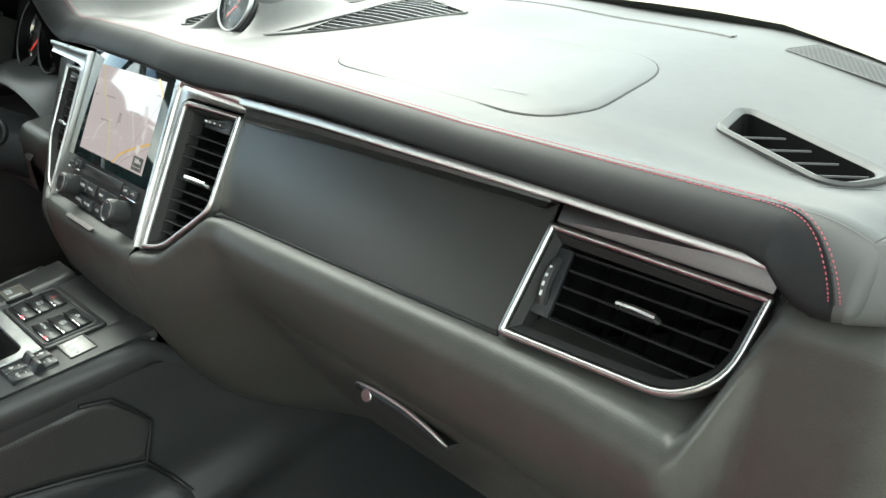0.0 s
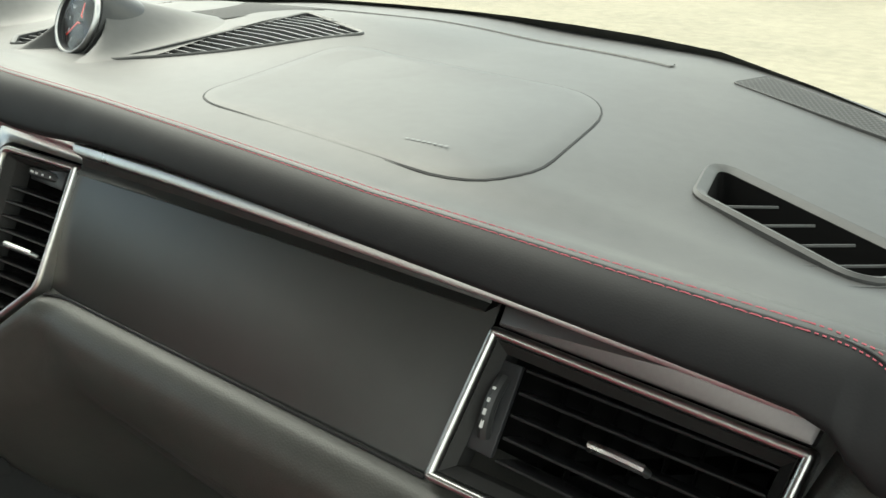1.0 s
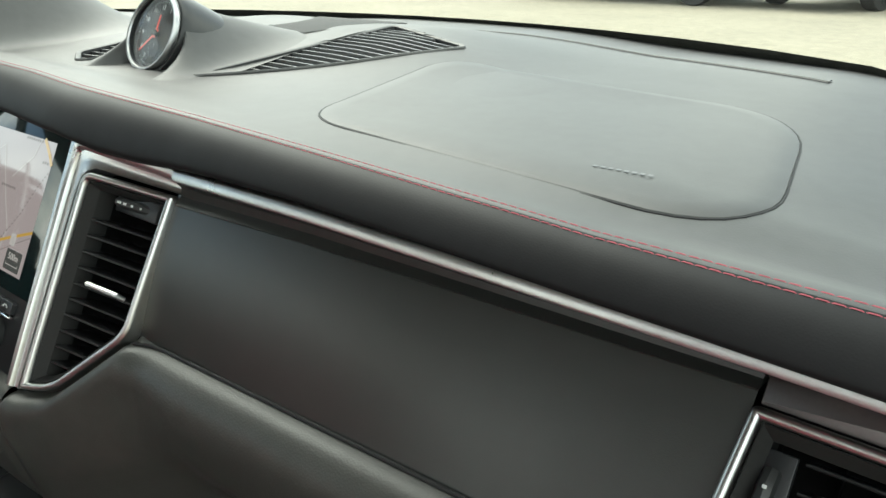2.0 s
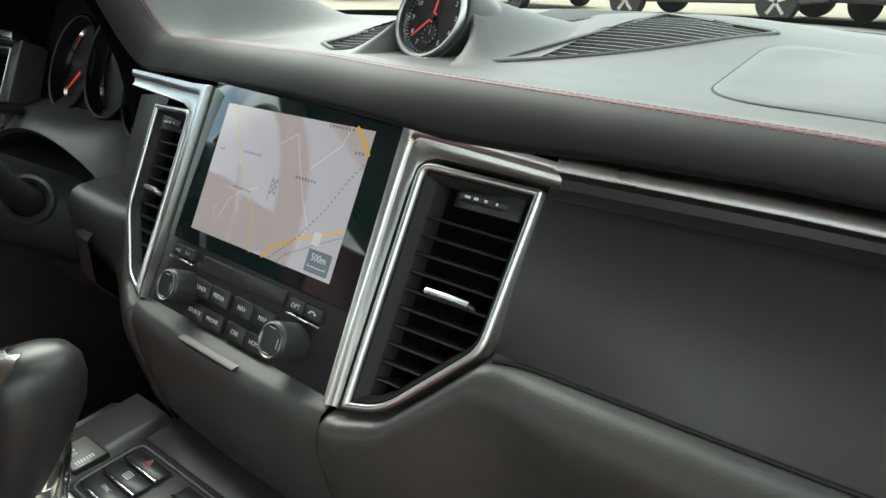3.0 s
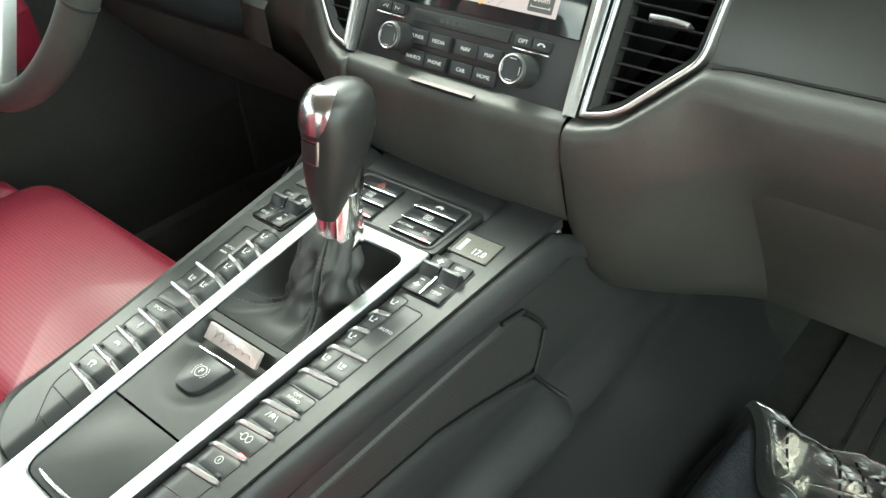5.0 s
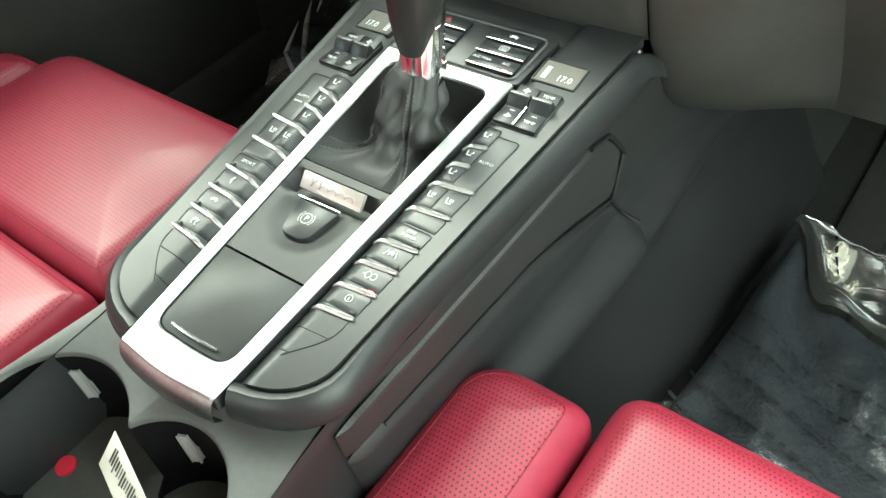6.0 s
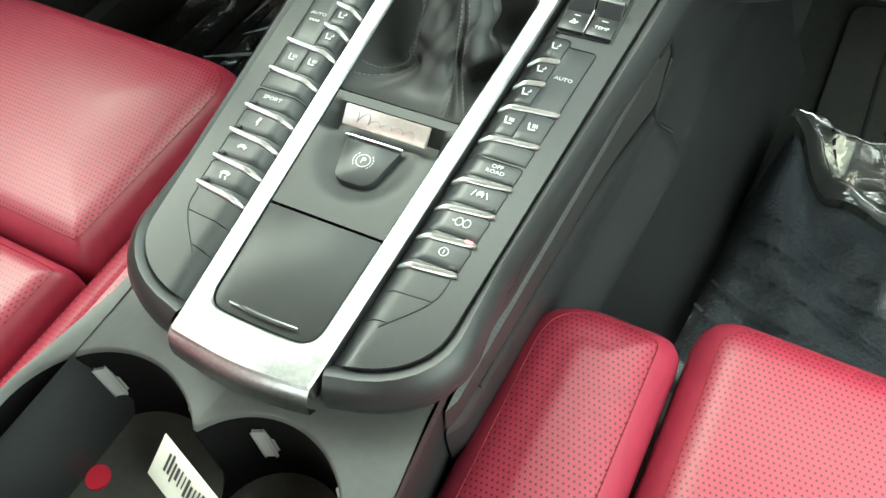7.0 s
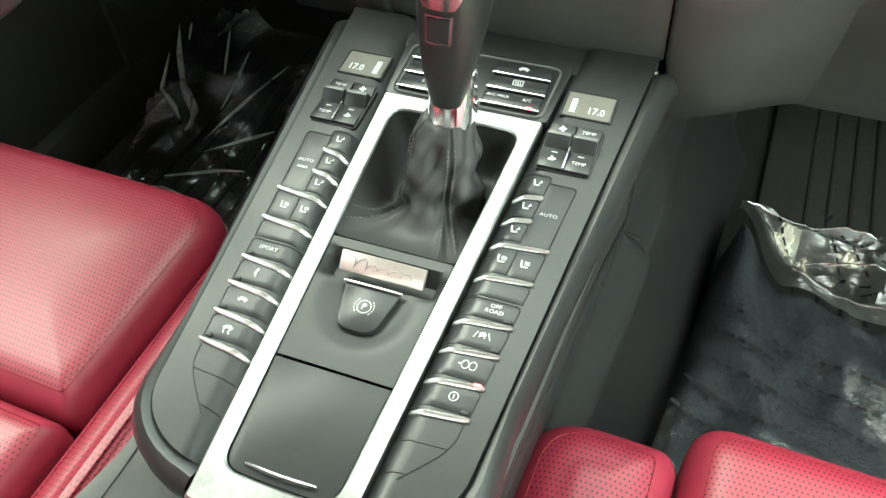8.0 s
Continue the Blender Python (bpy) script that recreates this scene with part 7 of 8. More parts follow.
    def patch(zs, a0, a1, grow, name, mat, label, k=13):
        rows = []
        for z in zs:
            cy, rx, ry = table(z, [(s[0], s[1], s[2], s[3]) for s in spec])
            row = []
            for i in range(k):
                a = radians(a0 + (a1 - a0) * i / (k - 1))
                c, s = math.cos(a), math.sin(a)
                g = grow if 0 < i < k - 1 and z not in (zs[0],) else -0.001
                row.append(inv @ Vector((-0.003 + (rx + g) * math.copysign(abs(c) ** (2 / 2.3), c), cy + (ry + g) * math.copysign(abs(s) ** (2 / 2.3), s), z + (grow if z > 0.912 else 0))))
            rows.append(row)
        return part(name, loft(rows), mat, t, label)

    rows = []
    spans = [(0.8905, 14), (0.8920, 24), (0.8960, 32), (0.9000, 38), (0.9045, 43), (0.9085, 48), (0.9120, 53), (0.9145, 58), (0.9160, 62), (0.9170, 64)]
    for z, wide in spans:
        cy, rx, ry = table(z, [(q[0], q[1], q[2], q[3]) for q in spec])
        row = []
        for i in range(25):
            a = radians(270 + wide * (i / 12 - 1))
            c, w = math.cos(a), math.sin(a)
            g = 0.0014 if 0 < i < 24 and z > 0.8906 else -0.0010
            row.append(inv @ Vector((-0.003 + (rx + g) * math.copysign(abs(c) ** (2 / 2.3), c), cy + (ry + g) * math.copysign(abs(w) ** (2 / 2.3), w), z + 0.0012 * S((z - 0.905) / 0.010))))
        rows.append(row)
    part("chrome_cap", loft(rows), CAP, t, "polished chrome cap over the knob")
    patch([0.8695, 0.8720, 0.8760, 0.8810, 0.8855, 0.8885], 248, 292, 0.0009, "button_frame", CAP, "bright frame of the release button")
    patch([0.8712, 0.8730, 0.8770, 0.8815, 0.8850, 0.8872], 252, 288, 0.0016, "release_button", BUTTON, "dark release button")
    neck = [ring_at(z, cy, rx, ry) for z, cy, rx, ry in ((0.810, -0.1560, 0.0150, 0.0168), (0.826, -0.1520, 0.0138, 0.0150), (0.840, -0.1465, 0.0128, 0.0136), (0.854, -0.1405, 0.0112, 0.0110), (0.866, -0.1350, 0.0080, 0.0070), (0.872, -0.1330, 0.004, 0.003))]
    part("chrome_neck", loft(neck, closed=True, caps=True), CHROME, t, "chrome neck rising below the knob")


selector()


# ---- seats ----
def pillow(x0, x1, y0, y1, z, r, depth, corner, crown=0.008, slope=0.0, m=None, band=99):
    """A stuffed cushion: rounded rim, gentle crown, straight sides below. Rings from band on take the second material.
    Gives the mesh and the ring where the two meet."""
    corners = corner if isinstance(corner, list) else [corner] * 4

    def ring_in(d):
        return rounded([(x0 + d, y0 + d), (x1 - d, y0 + d), (x1 - d, y1 - d), (x0 + d, y1 - d)], [max(0.004, q - d * 0.6) for q in corners], 8)

    out = ring_in(0.0)
    rows = [(out, -depth), (out, -depth * 0.55)]
    for k in range(9):
        a = math.pi / 2 * k / 8
        rows.append((ring_in(r * (1 - math.cos(a))), -r + r * math.sin(a)))
    half_width = min(x1 - x0, y1 - y0) / 2 - 0.003
    for k in range(1, 10):
        f = 1 - k / 9
        rows.append((ring_in(r + (half_width - r) * (1 - f)), crown * (1 - f * f)))
    bm = bmesh.new()
    vs = []
    for q, h in rows:
        ring = []
        for px, py in q:
            p = Vector((px, py, z + h + slope * (py - y1)))
            ring.append(bm.verts.new(m @ p if m is not None else p))
        vs.append(ring)
    for k, (a, b) in enumerate(zip(vs, vs[1:])):
        for i in range(len(a)):
            j = (i + 1) % len(a)
            bm.faces.new((a[i], a[j], b[j], b[i])).material_index = int(k >= band)
    bm.faces.new(vs[-1]).material_index = int(band < 99)
    return bm, [v.co.copy() for v in vs[min(band, len(vs) - 1)]]


def seam_line(pts, parent, mat=None, gap=0.0045, r=0.00045):
    bm = bmesh.new()
    for p, q in zip(pts, pts[1:]):
        p, q = Vector(p), Vector(q)
        k = max(1, int((q - p).length / gap))
        for i in range(k):
            tube([p.lerp(q, i / k), p.lerp(q, (i + 0.7) / k)], r, 4, bm=bm)
    return part("seam", bm, mat or SEAM, parent, "row of seat stitches")


SEAM = material("dark red thread", (0.22, 0.012, 0.02), 0.7, vary=0.1, vary_size=0.01)


def padded(parent, name, label, *shape, band=7):
    """A cushion of plain leather whose top is a perforated panel inside a sewn line."""
    bm, ring = pillow(*shape, band=band)
    ob = part(name, bm, RED, parent, label, sharp=100)
    ob.data.materials.append(RED_PERF)
    top = [p + Vector((0, 0, 0.0007)) for p in ring]
    seam_line([tuple(p) for p in top + top[:1]], ob)
    return ob


def passenger_seat():
    t = thing("passenger_seat", "red perforated leather passenger seat with raised side bolsters", "car seat")
    padded(t, "cushion", "red leather cushion", 0.1935, 0.560, -0.640, -0.200, 0.641, 0.034, 0.16, 0.030, 0.004, 0.04)
    padded(t, "bolster", "red leather side bolster", 0.0860, 0.1905, -0.640, -0.236, 0.650, 0.036, 0.20, [0.02, 0.02, 0.018, 0.075], 0.002, 0.03)
    padded(t, "bolster", "red leather side bolster", 0.563, 0.655, -0.640, -0.236, 0.650, 0.036, 0.20, [0.02, 0.02, 0.055, 0.018], 0.002, 0.03)
    part("base", box(0.38, -0.42, 0.46, 0.50, 0.40, 0.16, 0.02), SKIN, t, "black seat base")
    padded(t, "backrest", "red leather backrest", 0.20, 0.555, -0.56, 0.0, 0.05, 0.03, 0.10, 0.04, 0.008, 0, pose(0, -0.76, 0.63, -72, 0, 0))
    for a, b in ((0.105, 0.197), (0.558, 0.65)):
        part("back_bolster", pillow(a, b, -0.55, 0.0, 0.075, 0.035, 0.12, 0.03, 0.004, 0, pose(0, -0.76, 0.63, -72, 0, 0))[0], RED, t, "red leather backrest bolster", sharp=100)


passenger_seat()


def driver_seat():
    t = thing("driver_seat", "red perforated leather driver's seat with side bolsters", "car seat")
    padded(t, "thigh_cushion", "red leather front cushion", -0.585, -0.2140, -0.3740, -0.150, 0.659, 0.030, 0.16, [0.012, 0.012, 0.05, 0.05], 0.006, 0.0)
    padded(t, "cushion", "red leather rear cushion", -0.585, -0.2140, -0.700, -0.3765, 0.656, 0.022, 0.14, 0.012, 0.004, 0.0)
    padded(t, "bolster", "red leather side bolster", -0.2125, -0.1350, -0.700, -0.180, 0.652, 0.034, 0.20, [0.02, 0.02, 0.05, 0.02], 0.002, 0.0)
    padded(t, "bolster", "red leather side bolster", -0.680, -0.588, -0.700, -0.180, 0.652, 0.034, 0.20, [0.02, 0.02, 0.02, 0.05], 0.002, 0.0)
    seam_line([(-0.165, -0.66, 0.6525), (-0.165, -0.45, 0.6525), (-0.166, -0.30, 0.6525), (-0.172, -0.235, 0.6515)], t)
    seam_line([(-0.160, -0.66, 0.6520), (-0.160, -0.45, 0.6520), (-0.161, -0.30, 0.6520), (-0.167, -0.235, 0.6510)], t)
    part("base", box(-0.40, -0.42, 0.46, 0.50, 0.40, 0.16, 0.02), SKIN, t, "black seat base")
    mm = pose(0, -0.80, 0.63, -72, 0, 0)
    padded(t, "backrest", "red leather backrest", -0.58, -0.22, -0.56, 0.0, 0.05, 0.03, 0.10, 0.04, 0.008, 0, mm)
    for a, b in ((-0.215, -0.135), (-0.675, -0.583)):
        part("back_bolster", pillow(a, b, -0.55, 0.0, 0.075, 0.035, 0.12, 0.03, 0.004, 0, mm)[0], RED, t, "red leather backrest bolster", sharp=100)


driver_seat()


# ---- on the floor ----
def floor_mat(x0, x1, y0, y1, label):
    t = thing("floor_mat", label, "floor mat")
    part("mat", slab(rounded([(x0, y0), (x1, y0), (x1, y1), (x0, y1)], 0.04, 5), 0.330, 0.338, 0.003), RUBBER, t)
    k = int((x1 - x0 - 0.09) / 0.028)
    for i in range(k):
        x = x0 + 0.062 + 0.028 * i
        part("rib", loft([[(x - 0.0030, y, 0.3375), (x - 0.0018, y, 0.3400), (x + 0.0018, y, 0.3400), (x + 0.0030, y, 0.3375)] for y in (y0 + 0.03, y1 - 0.03)], caps=False), GROOVE, t)


floor_mat(0.235, 0.68, -0.10, 0.60, "ribbed black rubber mat in the passenger footwell")
floor_mat(-0.66, -0.20, -0.10, 0.50, "ribbed black rubber mat in the driver footwell")


def crumple(x, y, q, amp):
    """Creased sheet: sharp ridges where the folds of two bent noises meet."""
    p = Vector((x * q, y * q, 3.1))
    w = Vector((noise.noise(p * 0.7 + Vector((5, 0, 0))), noise.noise(p * 0.7 + Vector((0, 9, 0))), 0)) * 0.9
    r = 1 - 2 * abs(noise.noise(p + w))
    r2 = 1 - 2 * abs(noise.noise((p + w) * 2.1 + Vector((3, 1, 0))))
    return amp * (0.8 * r * r + 0.35 * r2 * r2 + 0.12 * noise.noise(p * 6.0))


def mat_bag():
    """A folded carpet mat in a clear printed bag; the empty mouth of the bag lies crumpled at its far end."""
    t = thing("bagged_floor_mat", "dark carpet mat wrapped in a crumpled clear printed plastic bag", "plastic bag")
    corners = [Vector((0.172, -0.160, 0)), Vector((0.640, -0.220, 0)), Vector((0.660, 0.235, 0)), Vector((0.2085, 0.222, 0))]

    def at(u, v):
        return corners[0].lerp(corners[1], u).lerp(corners[3].lerp(corners[2], u), v)

    def end(u):
        """How far the mat itself reaches: to the near corner's tip, then short of the mouth."""
        return 0.97 - 0.24 * S(u / 0.16) - 0.04 * S((u - 0.2) / 0.5)

    def top(u, v):
        """The bundle's upper side: nearly flat, with soft folds fanning out from the tip."""
        p = at(u, v)
        a = math.atan2(p.y - 0.23, p.x - 0.20)
        d = math.hypot(p.y - 0.23, p.x - 0.20)
        fan = 0.0085 * math.sin(13.0 * a + 2.2 * noise.noise(Vector((p.x * 6, p.y * 6, 2.0)))) * S(d / 0.10) * (1 - 0.5 * S((d - 0.2) / 0.2))
        return 0.418 + 0.022 * v * v - 0.010 * u + fan + 0.008 * noise.noise(Vector((p.x * 9, p.y * 9, 0.6))) + crumple(p.x, p.y, 12, 0.0035)

    def mouth_z(u, v):
        """The empty film beyond the mat, sinking and rising in sharp creases."""
        p = at(u, v)
        g = S((v - end(u)) / 0.10)
        return top(u, v) + g * (-0.020 + crumple(p.x, p.y, 11, 0.018))

    rows = []
    for j in range(45):
        row = []
        for i in range(57):
            u = i / 56
            v = 0.02 + (end(u) - 0.02) * j / 44
            p = at(u, v)
            row.append((p.x - (0.004 if i == 0 else 0), p.y, 0.352 if i in (0, 56) or j in (0, 44) else top(u, v) - 0.003 - (0.006 if i == 1 or j == 43 else 0)))
        rows.append(row)
    part("mat", loft(rows), NAVY, t, "dark blue-black carpet mat with soft folds", sharp=180)
    rows = []
    for j in range(71):
        row = []
        for i in range(91):
            u = -0.012 + 1.02 * i / 90
            v = -0.01 + (end(max(0, u)) + 0.03) * j / 70
            p = at(u, v)
            edge = 0.003 * noise.noise(Vector((v * 14, u * 3, 2)))
            row.append((p.x + edge - (0.008 if i == 0 else 0), p.y, (0.352 if i == 0 else top(u, v)) + 0.003 + crumple(p.x, p.y, 9, 0.003)))
        rows.append(row)
    part("film", loft(rows), SHEET, t, "clear film drawn over the mat", sharp=180).visible_shadow = False
    rows = []
    for j in range(45):
        row = []
        for i in range(111):
            u = -0.004 + 1.004 * i / 110
            v = end(max(0, u)) - 0.02 + (1.0 + 0.03 * noise.noise(Vector((u * 9, 1, 4))) - end(max(0, u)) + 0.02) * j / 44
            p = at(u, v)
            row.append((p.x, p.y, mouth_z(u, v) + 0.004))
        rows.append(row)
    part("mouth", loft(rows), MOUTH, t, "crumpled empty mouth of the bag", sharp=50).visible_shadow = False
    # gleam on sharp creases where the film is folded over itself, as pale metal rods
    for k, line in enumerate(([(0.16, 0.76), (0.25, 0.76), (0.34, 0.745), (0.60, 0.74)], [(0.155, 0.86), (0.25, 0.87), (0.34, 0.885), (0.60, 0.90)], [(0.05, 0.96), (0.10, 0.87), (0.15, 0.765)], [(0.06, 0.93), (0.13, 0.90), (0.155, 0.86), (0.158, 0.77)], [(0.01, 0.985), (0.05, 1.0), (0.15, 0.995), (0.25, 1.0), (0.36, 1.0)], [(0.20, 0.97), (0.24, 0.90), (0.30, 0.89)])):
        pts = []
        for a, b in zip(line, line[1:]):
            for e in range(8):
                u, v = a[0] + (b[0] - a[0]) * e / 8, a[1] + (b[1] - a[1]) * e / 8
                p = at(u, v)
                pts.append((p.x, p.y, mouth_z(u, v) + 0.006))
        rad = [0.0003 + 0.0014 * (0.4 + 0.6 * abs(math.sin(0.5 * e + k))) * math.sin(math.pi * (e + 0.5) / len(pts)) for e in range(len(pts))]
        part("crease", tube(pts, rad, 6), GLEAM, t, "pale rod for the gleam on a fold in the film").visible_shadow = False
    # gleam painted in cream where several layers of film lie crushed together behind the tip
    for u0, u1, v0, v1, seed in ((0.085, 0.165, 0.86, 0.95, 3), (0.165, 0.205, 0.80, 0.88, 8), (0.25, 0.33, 0.87, 0.91, 5)):
        rows = []
        for j in range(15):
            row = []
            for i in range(15):
                a, b = i / 14, j / 14
                bend = 0.25 * noise.noise(Vector((a * 2, b * 2, seed)))
                u, v = u0 + (u1 - u0) * (0.5 + (a - 0.5) * (0.35 + 0.65 * math.sin(math.pi * (0.15 + 0.7 * b))) + bend * 0.4), v0 + (v1 - v0) * (b + bend * 0.3)
                p = at(u, v)
                row.append((p.x, p.y, mouth_z(u, v) + 0.0045 + 0.010 * abs(noise.noise(Vector((a * 5, b * 5, seed)))) - 0.006 * abs(2 * a - 1) ** 2))
            rows.append(row)
        part("crushed_gleam", loft(rows), CREAM, t, "crushed layers of film, their gleam painted in cream", sharp=30).visible_shadow = False
    # rows of print: along the near edge, slanting across the mouth, faint over the mat
    q = random.Random(9)
    bm = bmesh.new()

    def row_of_bars(u, v, turn, n, size, height):
        c, w = math.cos(radians(turn)), math.sin(radians(turn))
        for k in range(n):
            long = size * q.choice((0.9, 1.3, 1.7))
            o = at(u, v) + Vector((c, w, 0)) * k * size * 1.9
            quad = []
            for ex, ey in ((-1, -1), (1, -1), (1, 1), (-1, 1)):
                lx, ly = ex * long / 2, ey * size * 0.24
                p = Vector((o.x + c * lx - w * ly, o.y + w * lx + c * ly, 0))
                du = (p.x - at(u, v).x) / 0.47
                quad.append(bm.verts.new((p.x, p.y, height(u + du, v + (p.y - at(u, v).y) / 0.42) + 0.0075)))
            bm.faces.new(quad)

    for k, v in enumerate((0.24, 0.33, 0.42, 0.50, 0.57)):
        row_of_bars(0.015 + 0.008 * k, v, -22, 6, 0.0080, top)
        row_of_bars(0.20 + 0.02 * k, v - 0.06, -12, 7, 0.0070, top)
    for u, v, turn, n in ((0.10, 0.955, -62, 4), (0.15, 0.975, 28, 4), (0.21, 0.980, -66, 6), (0.26, 0.975, -60, 6), (0.31, 0.965, 40, 4), (0.34, 0.93, -20, 5), (0.26, 0.83, -12, 4), (0.34, 0.78, 8, 4)):
        row_of_bars(u, v, turn, n, 0.0060, mouth_z)
    part("print", bm, BAG_INK, t, "rows of dark print as plain bars", smooth=False)["kind"] = "stuff"


# the gleam of crushed clear film, put into a cream colour
CREAM = material("painted crushed film gleam", (0.62, 0.59, 0.50), 0.28, grain=0.5, grain_size=0.004, vary=0.35, vary_size=0.012, spec=0.9)
BAG_INK = material("dark bag print", (0.008, 0.008, 0.010), 0.5, vary=0.05, vary_size=0.01)
NAVY = material("dark mat pile", (0.030, 0.034, 0.041), 0.7, grain=0.8, grain_size=0.004, vary=0.2, vary_size=0.03)
mat_bag()


def floor_film():
    """Clear protective film left on the driver's floor."""
    t = thing("plastic_film", "crumpled clear protective film on the driver's carpet", "plastic film")
    rows = []
    for j in range(51):
        row = []
        for i in range(61):
            x, y = -0.64 + 0.42 * i / 60, -0.08 + 0.46 * j / 50
            row.append((x, y, 0.362 + 0.05 * S(j / 50) + crumple(x, y, 8.0, 0.045) + 0.02 * noise.noise(Vector((x * 3, y * 3, 7)))))
        rows.append(row)
    f = part("film", loft(rows), FILM, t)
    f.visible_shadow = False
    # long folds that stand up from the sheet: (x, y) along each, its height and its thickness
    folds = (((-0.677, 0.314), (-0.647, 0.264), (-0.606, 0.209), (-0.564, 0.173), (-0.556, 0.150), (-0.560, 0.134)), ((-0.663, 0.26), (-0.636, 0.194), (-0.597, 0.17), (-0.575, 0.150)), ((-0.658, 0.321), (-0.642, 0.285)), ((-0.587, 0.323), (-0.546, 0.23)), ((-0.534, 0.291), (-0.526, 0.224), (-0.524, 0.179)), ((-0.459, 0.283), (-0.487, 0.224), (-0.508, 0.168), (-0.525, 0.124)), ((-0.425, 0.17), (-0.449, 0.154), (-0.523, 0.105)), ((-0.548, 0.061), (-0.469, 0.092), (-0.43, 0.10)), ((-0.566, 0.037), (-0.542, 0.044), (-0.50, 0.040)))
    for k, line in enumerate(folds):
        pts = []
        for a, b in zip(line, line[1:]):
            for e in range(7):
                g = e / 7
                x, y = a[0] + (b[0] - a[0]) * g, a[1] + (b[1] - a[1]) * g
                pts.append((x, y, 0.36 + 0.25 * (y + 0.05)))
        thick = (0.0070, 0.0042, 0.0024)[min(k, 2)]
        rad = [0.0004 + thick * (0.55 + 0.45 * abs(math.sin(0.25 * e + k))) * math.sin(math.pi * (e + 0.6) / (len(pts) + 0.2)) for e in range(len(pts))]
        # the film is clear; its shine along the fold is this white colour
        part("fold", tube(pts, rad, 7), FOLD_SHINE, t, "standing fold of clear film, its shine painted white").visible_shadow = False


floor_film()


# ---- outside ----
GROUND = material("pale dusty gravel", (0.25, 0.225, 0.17), 0.95, grain=0.6, grain_size=0.05, vary=0.16, vary_size=1.6)
PAINT = material("black car paint", (0.012, 0.013, 0.015), 0.18, vary=0.08, vary_size=0.5, coat=0.6)
PAINT_GREY = material("grey car paint", (0.10, 0.105, 0.115), 0.22, 0.3, vary=0.08, vary_size=0.5, coat=0.6)
TYRE = material("tyre rubber", (0.016, 0.016, 0.016), 0.8, grain=0.4, grain_size=0.02, vary=0.15, vary_size=0.1)
TINT = material("tinted car glass", (0.010, 0.012, 0.014), 0.05, vary=0.05, vary_size=0.3)
LAMP = material("headlamp glass", (0.55, 0.58, 0.60), 0.1, 0.5, vary=0.1, vary_size=0.05)
PLATE = material("pale blue plate", (0.35, 0.55, 0.70), 0.4, vary=0.05, vary_size=0.05)


def outside_ground():
    bm = bmesh.new()
    n, size = 60, 240.0
    vs = [[None] * (n + 1) for _ in range(n + 1)]
    for i in range(n + 1):
        for j in range(n + 1):
            a, b = 2 * i / n - 1, 2 * j / n - 1
            x, y = size * a * abs(a), size * b * abs(b)
            vs[i][j] = bm.verts.new((x, y, 0.015 * noise.noise(Vector((x * 0.3, y * 0.3, 0)))))
    for i in range(n):
        for j in range(n):
            bm.faces.new((vs[i][j], vs[i + 1][j], vs[i + 1][j + 1], vs[i][j + 1]))
    tagged(link("ground", bm, GROUND), "pale dusty gravel yard", "ground", kind="structure")


outside_ground()


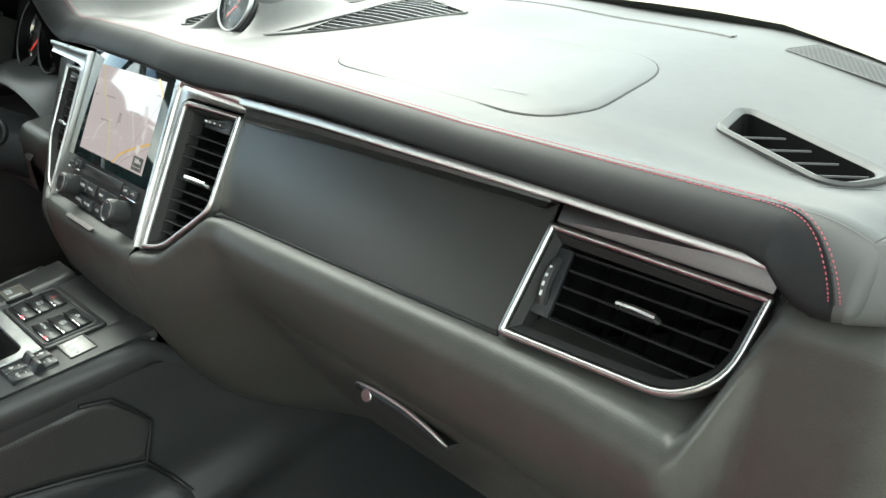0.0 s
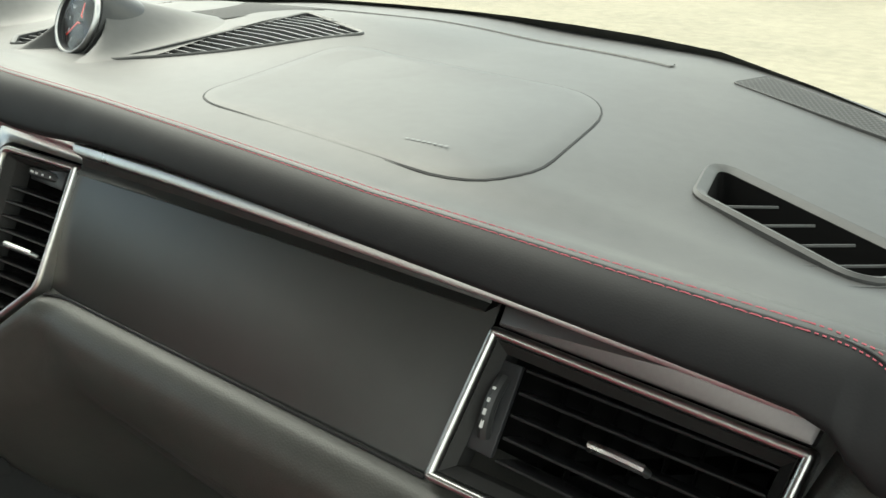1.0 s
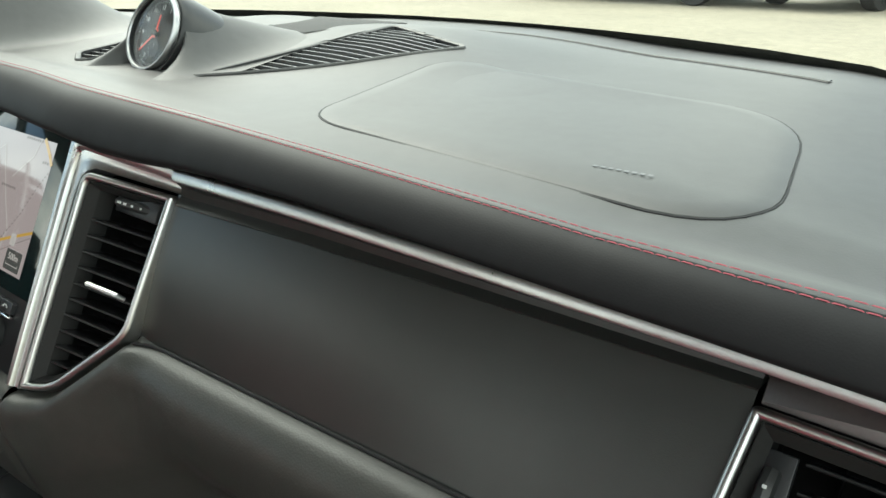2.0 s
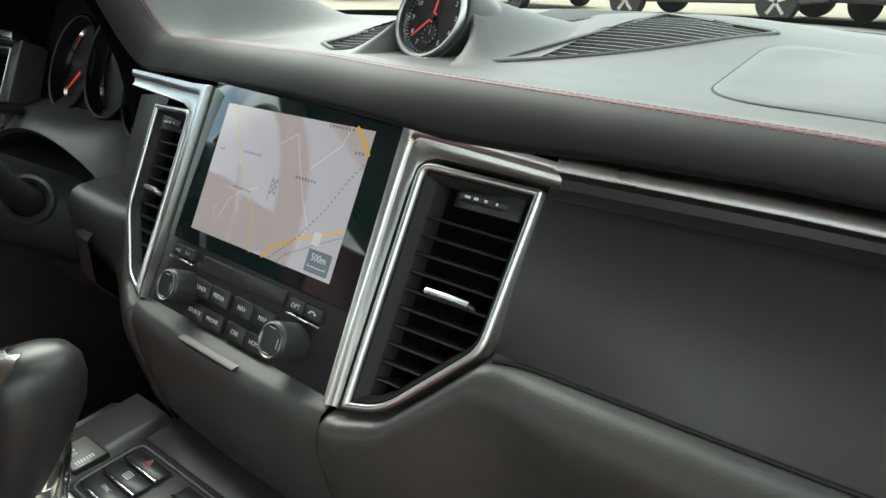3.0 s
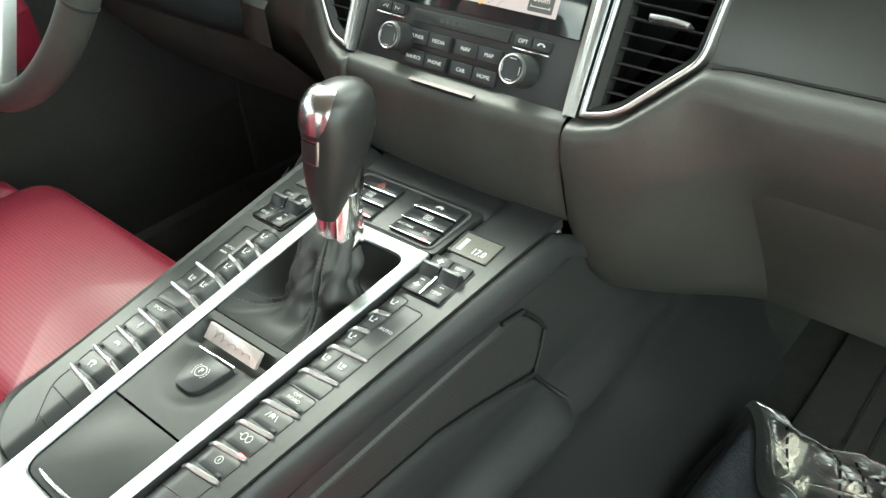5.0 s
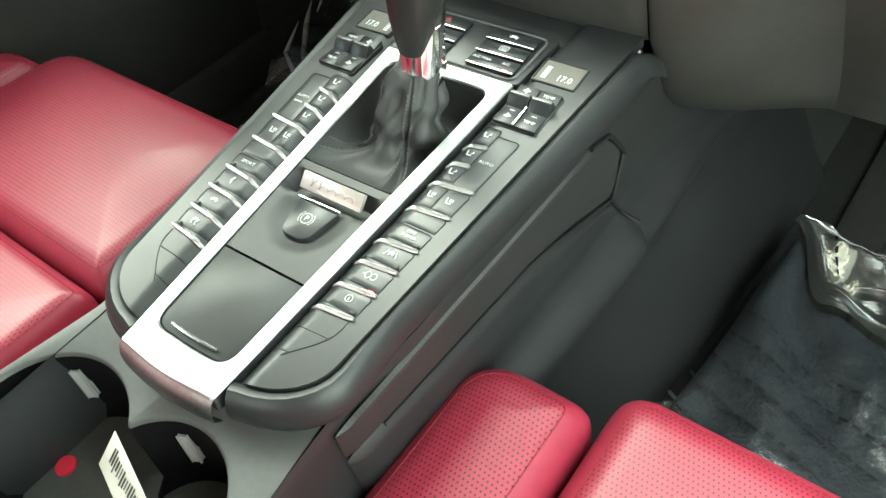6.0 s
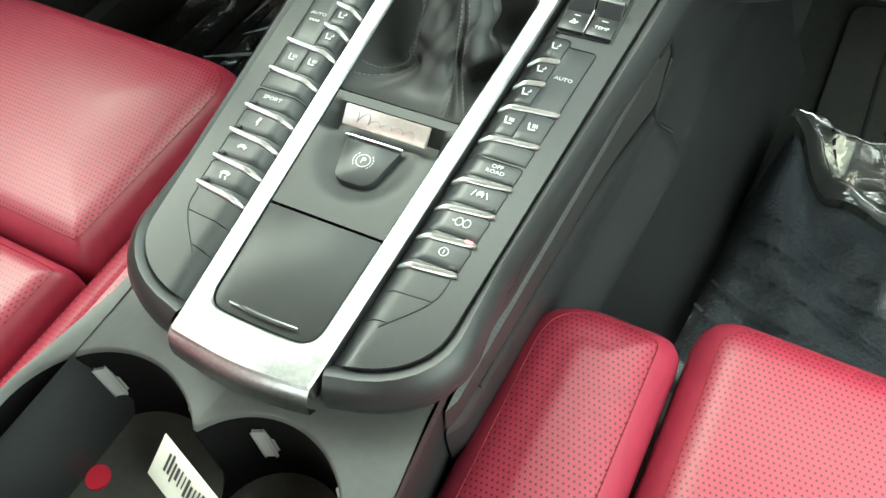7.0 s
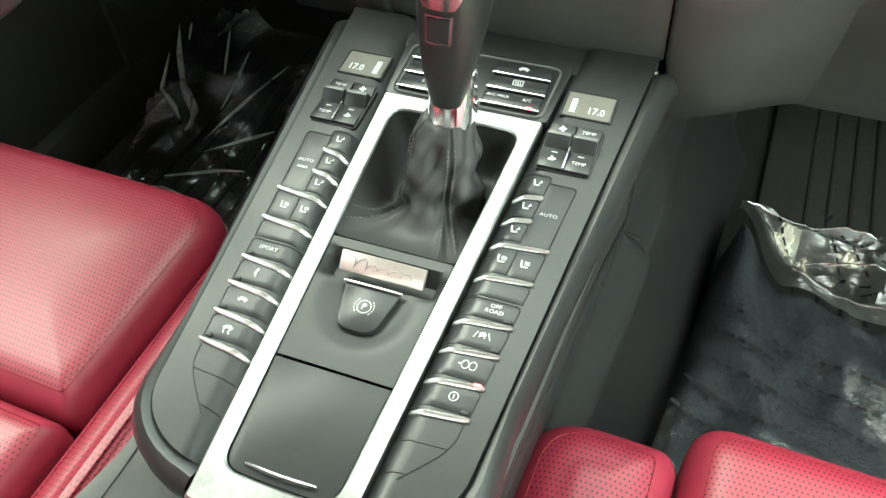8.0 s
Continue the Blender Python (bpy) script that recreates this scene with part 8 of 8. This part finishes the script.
def parked_car(paint, label, m):
    """A parked estate car: body, glasshouse, wheels, lamps; its front looks along -y of its own frame."""
    t = thing("parked_car", label, "car", m, group="parked cars")
    side = [(-2.32, 0.34), (-2.36, 0.62), (-2.28, 0.86), (-1.30, 1.02), (-0.55, 1.10), (1.9, 1.12), (2.30, 1.02), (2.36, 0.62), (2.28, 0.34), (1.86, 0.30), (-1.86, 0.30)]
    prof = rounded(side, 0.10, 3)
    rows = []
    for x, k in ((-0.94, 0.90), (-0.92, 0.96), (-0.84, 1.0), (0.0, 1.012), (0.84, 1.0), (0.92, 0.96), (0.94, 0.90)):
        rows.append([(x, y * (1 - 0.03 * (x / 0.94) ** 2), 0.62 + (z - 0.62) * k) for y, z in prof])
    part("body", loft(rows, closed=True, caps=True), paint, t)
    house = rounded([(-1.05, 1.02), (-0.20, 1.58), (0.3, 1.64), (1.4, 1.60), (2.1, 1.08)], 0.10, 3)
    rows = [[(x * (1 - 0.16 * S((z - 1.05) / 0.6)), y, z) for y, z in house] for x in (-0.86, -0.80, 0.80, 0.86)]
    part("cabin", loft(rows, closed=True, caps=True), paint, t)
    for s in (-1, 1):
        for a, b in ((-0.62, 0.38), (0.46, 1.30)):
            bm = loft([[(s * 0.885, a, 1.13), (s * 0.78, a + (0.42 if a < 0 else 0.02), 1.52)], [(s * 0.885, b, 1.13), (s * 0.78, b, 1.52)]])
            part("side_window", bm, TINT, t, "tinted side window")
        lamp = box(s * 0.68, -2.27, 0.78, 0.40, 0.16, 0.16, 0.04, 3)
        part("headlight", lamp, LAMP, t, "clear headlight")
        part("tail_light", box(s * 0.74, 2.28, 0.86, 0.26, 0.10, 0.14, 0.03, 2), RED_LED_OFF, t, "red tail light")
        part("mirror", box(s * 1.02, -0.62, 1.12, 0.18, 0.10, 0.13, 0.035, 3), paint, t)
        for y in (-1.40, 1.40):
            mw = pose(s * 0.86, y, 0.345, 0, 90 * s, 0)
            w = part("wheel", turned([(0.235, -0.10), (0.33, -0.11), (0.345, -0.08), (0.345, 0.08), (0.33, 0.11), (0.235, 0.10)], 32, m=mw), TYRE, t, "black tyre")
            bm = turned([(0.24, 0.02), (0.24, 0.095), (0.22, 0.10), (0.215, 0.04), (0.0, 0.03)], 32, m=mw)
            for k in range(5):
                box(0.125, 0, 0.085, 0.20, 0.05, 0.03, 0.008, 1, bm, mw @ pose(0, 0, 0, 0, 0, 72 * k))
            part("rim", bm, ALU, w, "silver spoked rim")
    wind = loft([[(-0.72, -1.02, 1.06), (-0.66, -0.26, 1.555)], [(0, -1.09, 1.06), (0, -0.28, 1.57)], [(0.72, -1.02, 1.06), (0.66, -0.26, 1.555)]])
    part("windscreen", wind, TINT, t, "tinted windscreen")
    part("grille", box(0, -2.335, 0.66, 0.90, 0.06, 0.22, 0.03, 3), TYRE, t, "black front grille")
    for k in range(3):
        part("grille_bar", box(0, -2.372, 0.60 + 0.06 * k, 0.86, 0.02, 0.012, 0.004), CHROME, t, "chrome grille bar")
    part("plate", box(0, -2.375, 0.47, 0.34, 0.02, 0.11, 0.006), PLATE, t, "pale blue number plate, blank")
    part("bumper", box(0, -2.30, 0.42, 1.70, 0.14, 0.16, 0.05, 3), TYRE, t, "dark lower bumper")
    return t


first = parked_car(PAINT, "black parked estate car with silver wheels", pose(-6.25, 14.0, 0, 0, 0, 90))
second = parked_car(PAINT_GREY, "grey parked estate car with silver wheels", pose(-2.55, 15.2, 0, 0, 0, -18))
for x, y, turn in ((-0.1, 15.6, -12), (2.6, 16.2, -8), (-19.5, 17.5, 30), (8.2, 17.6, 5)):
    copy_thing(first, pose(x, y, 0, 0, 0, turn))
for x, y, turn in ((-12.2, 15.5, 72), (-15.6, 16.6, 40), (5.4, 16.8, 0), (-24, 19, 40)):
    copy_thing(second, pose(x, y, 0, 0, 0, turn))
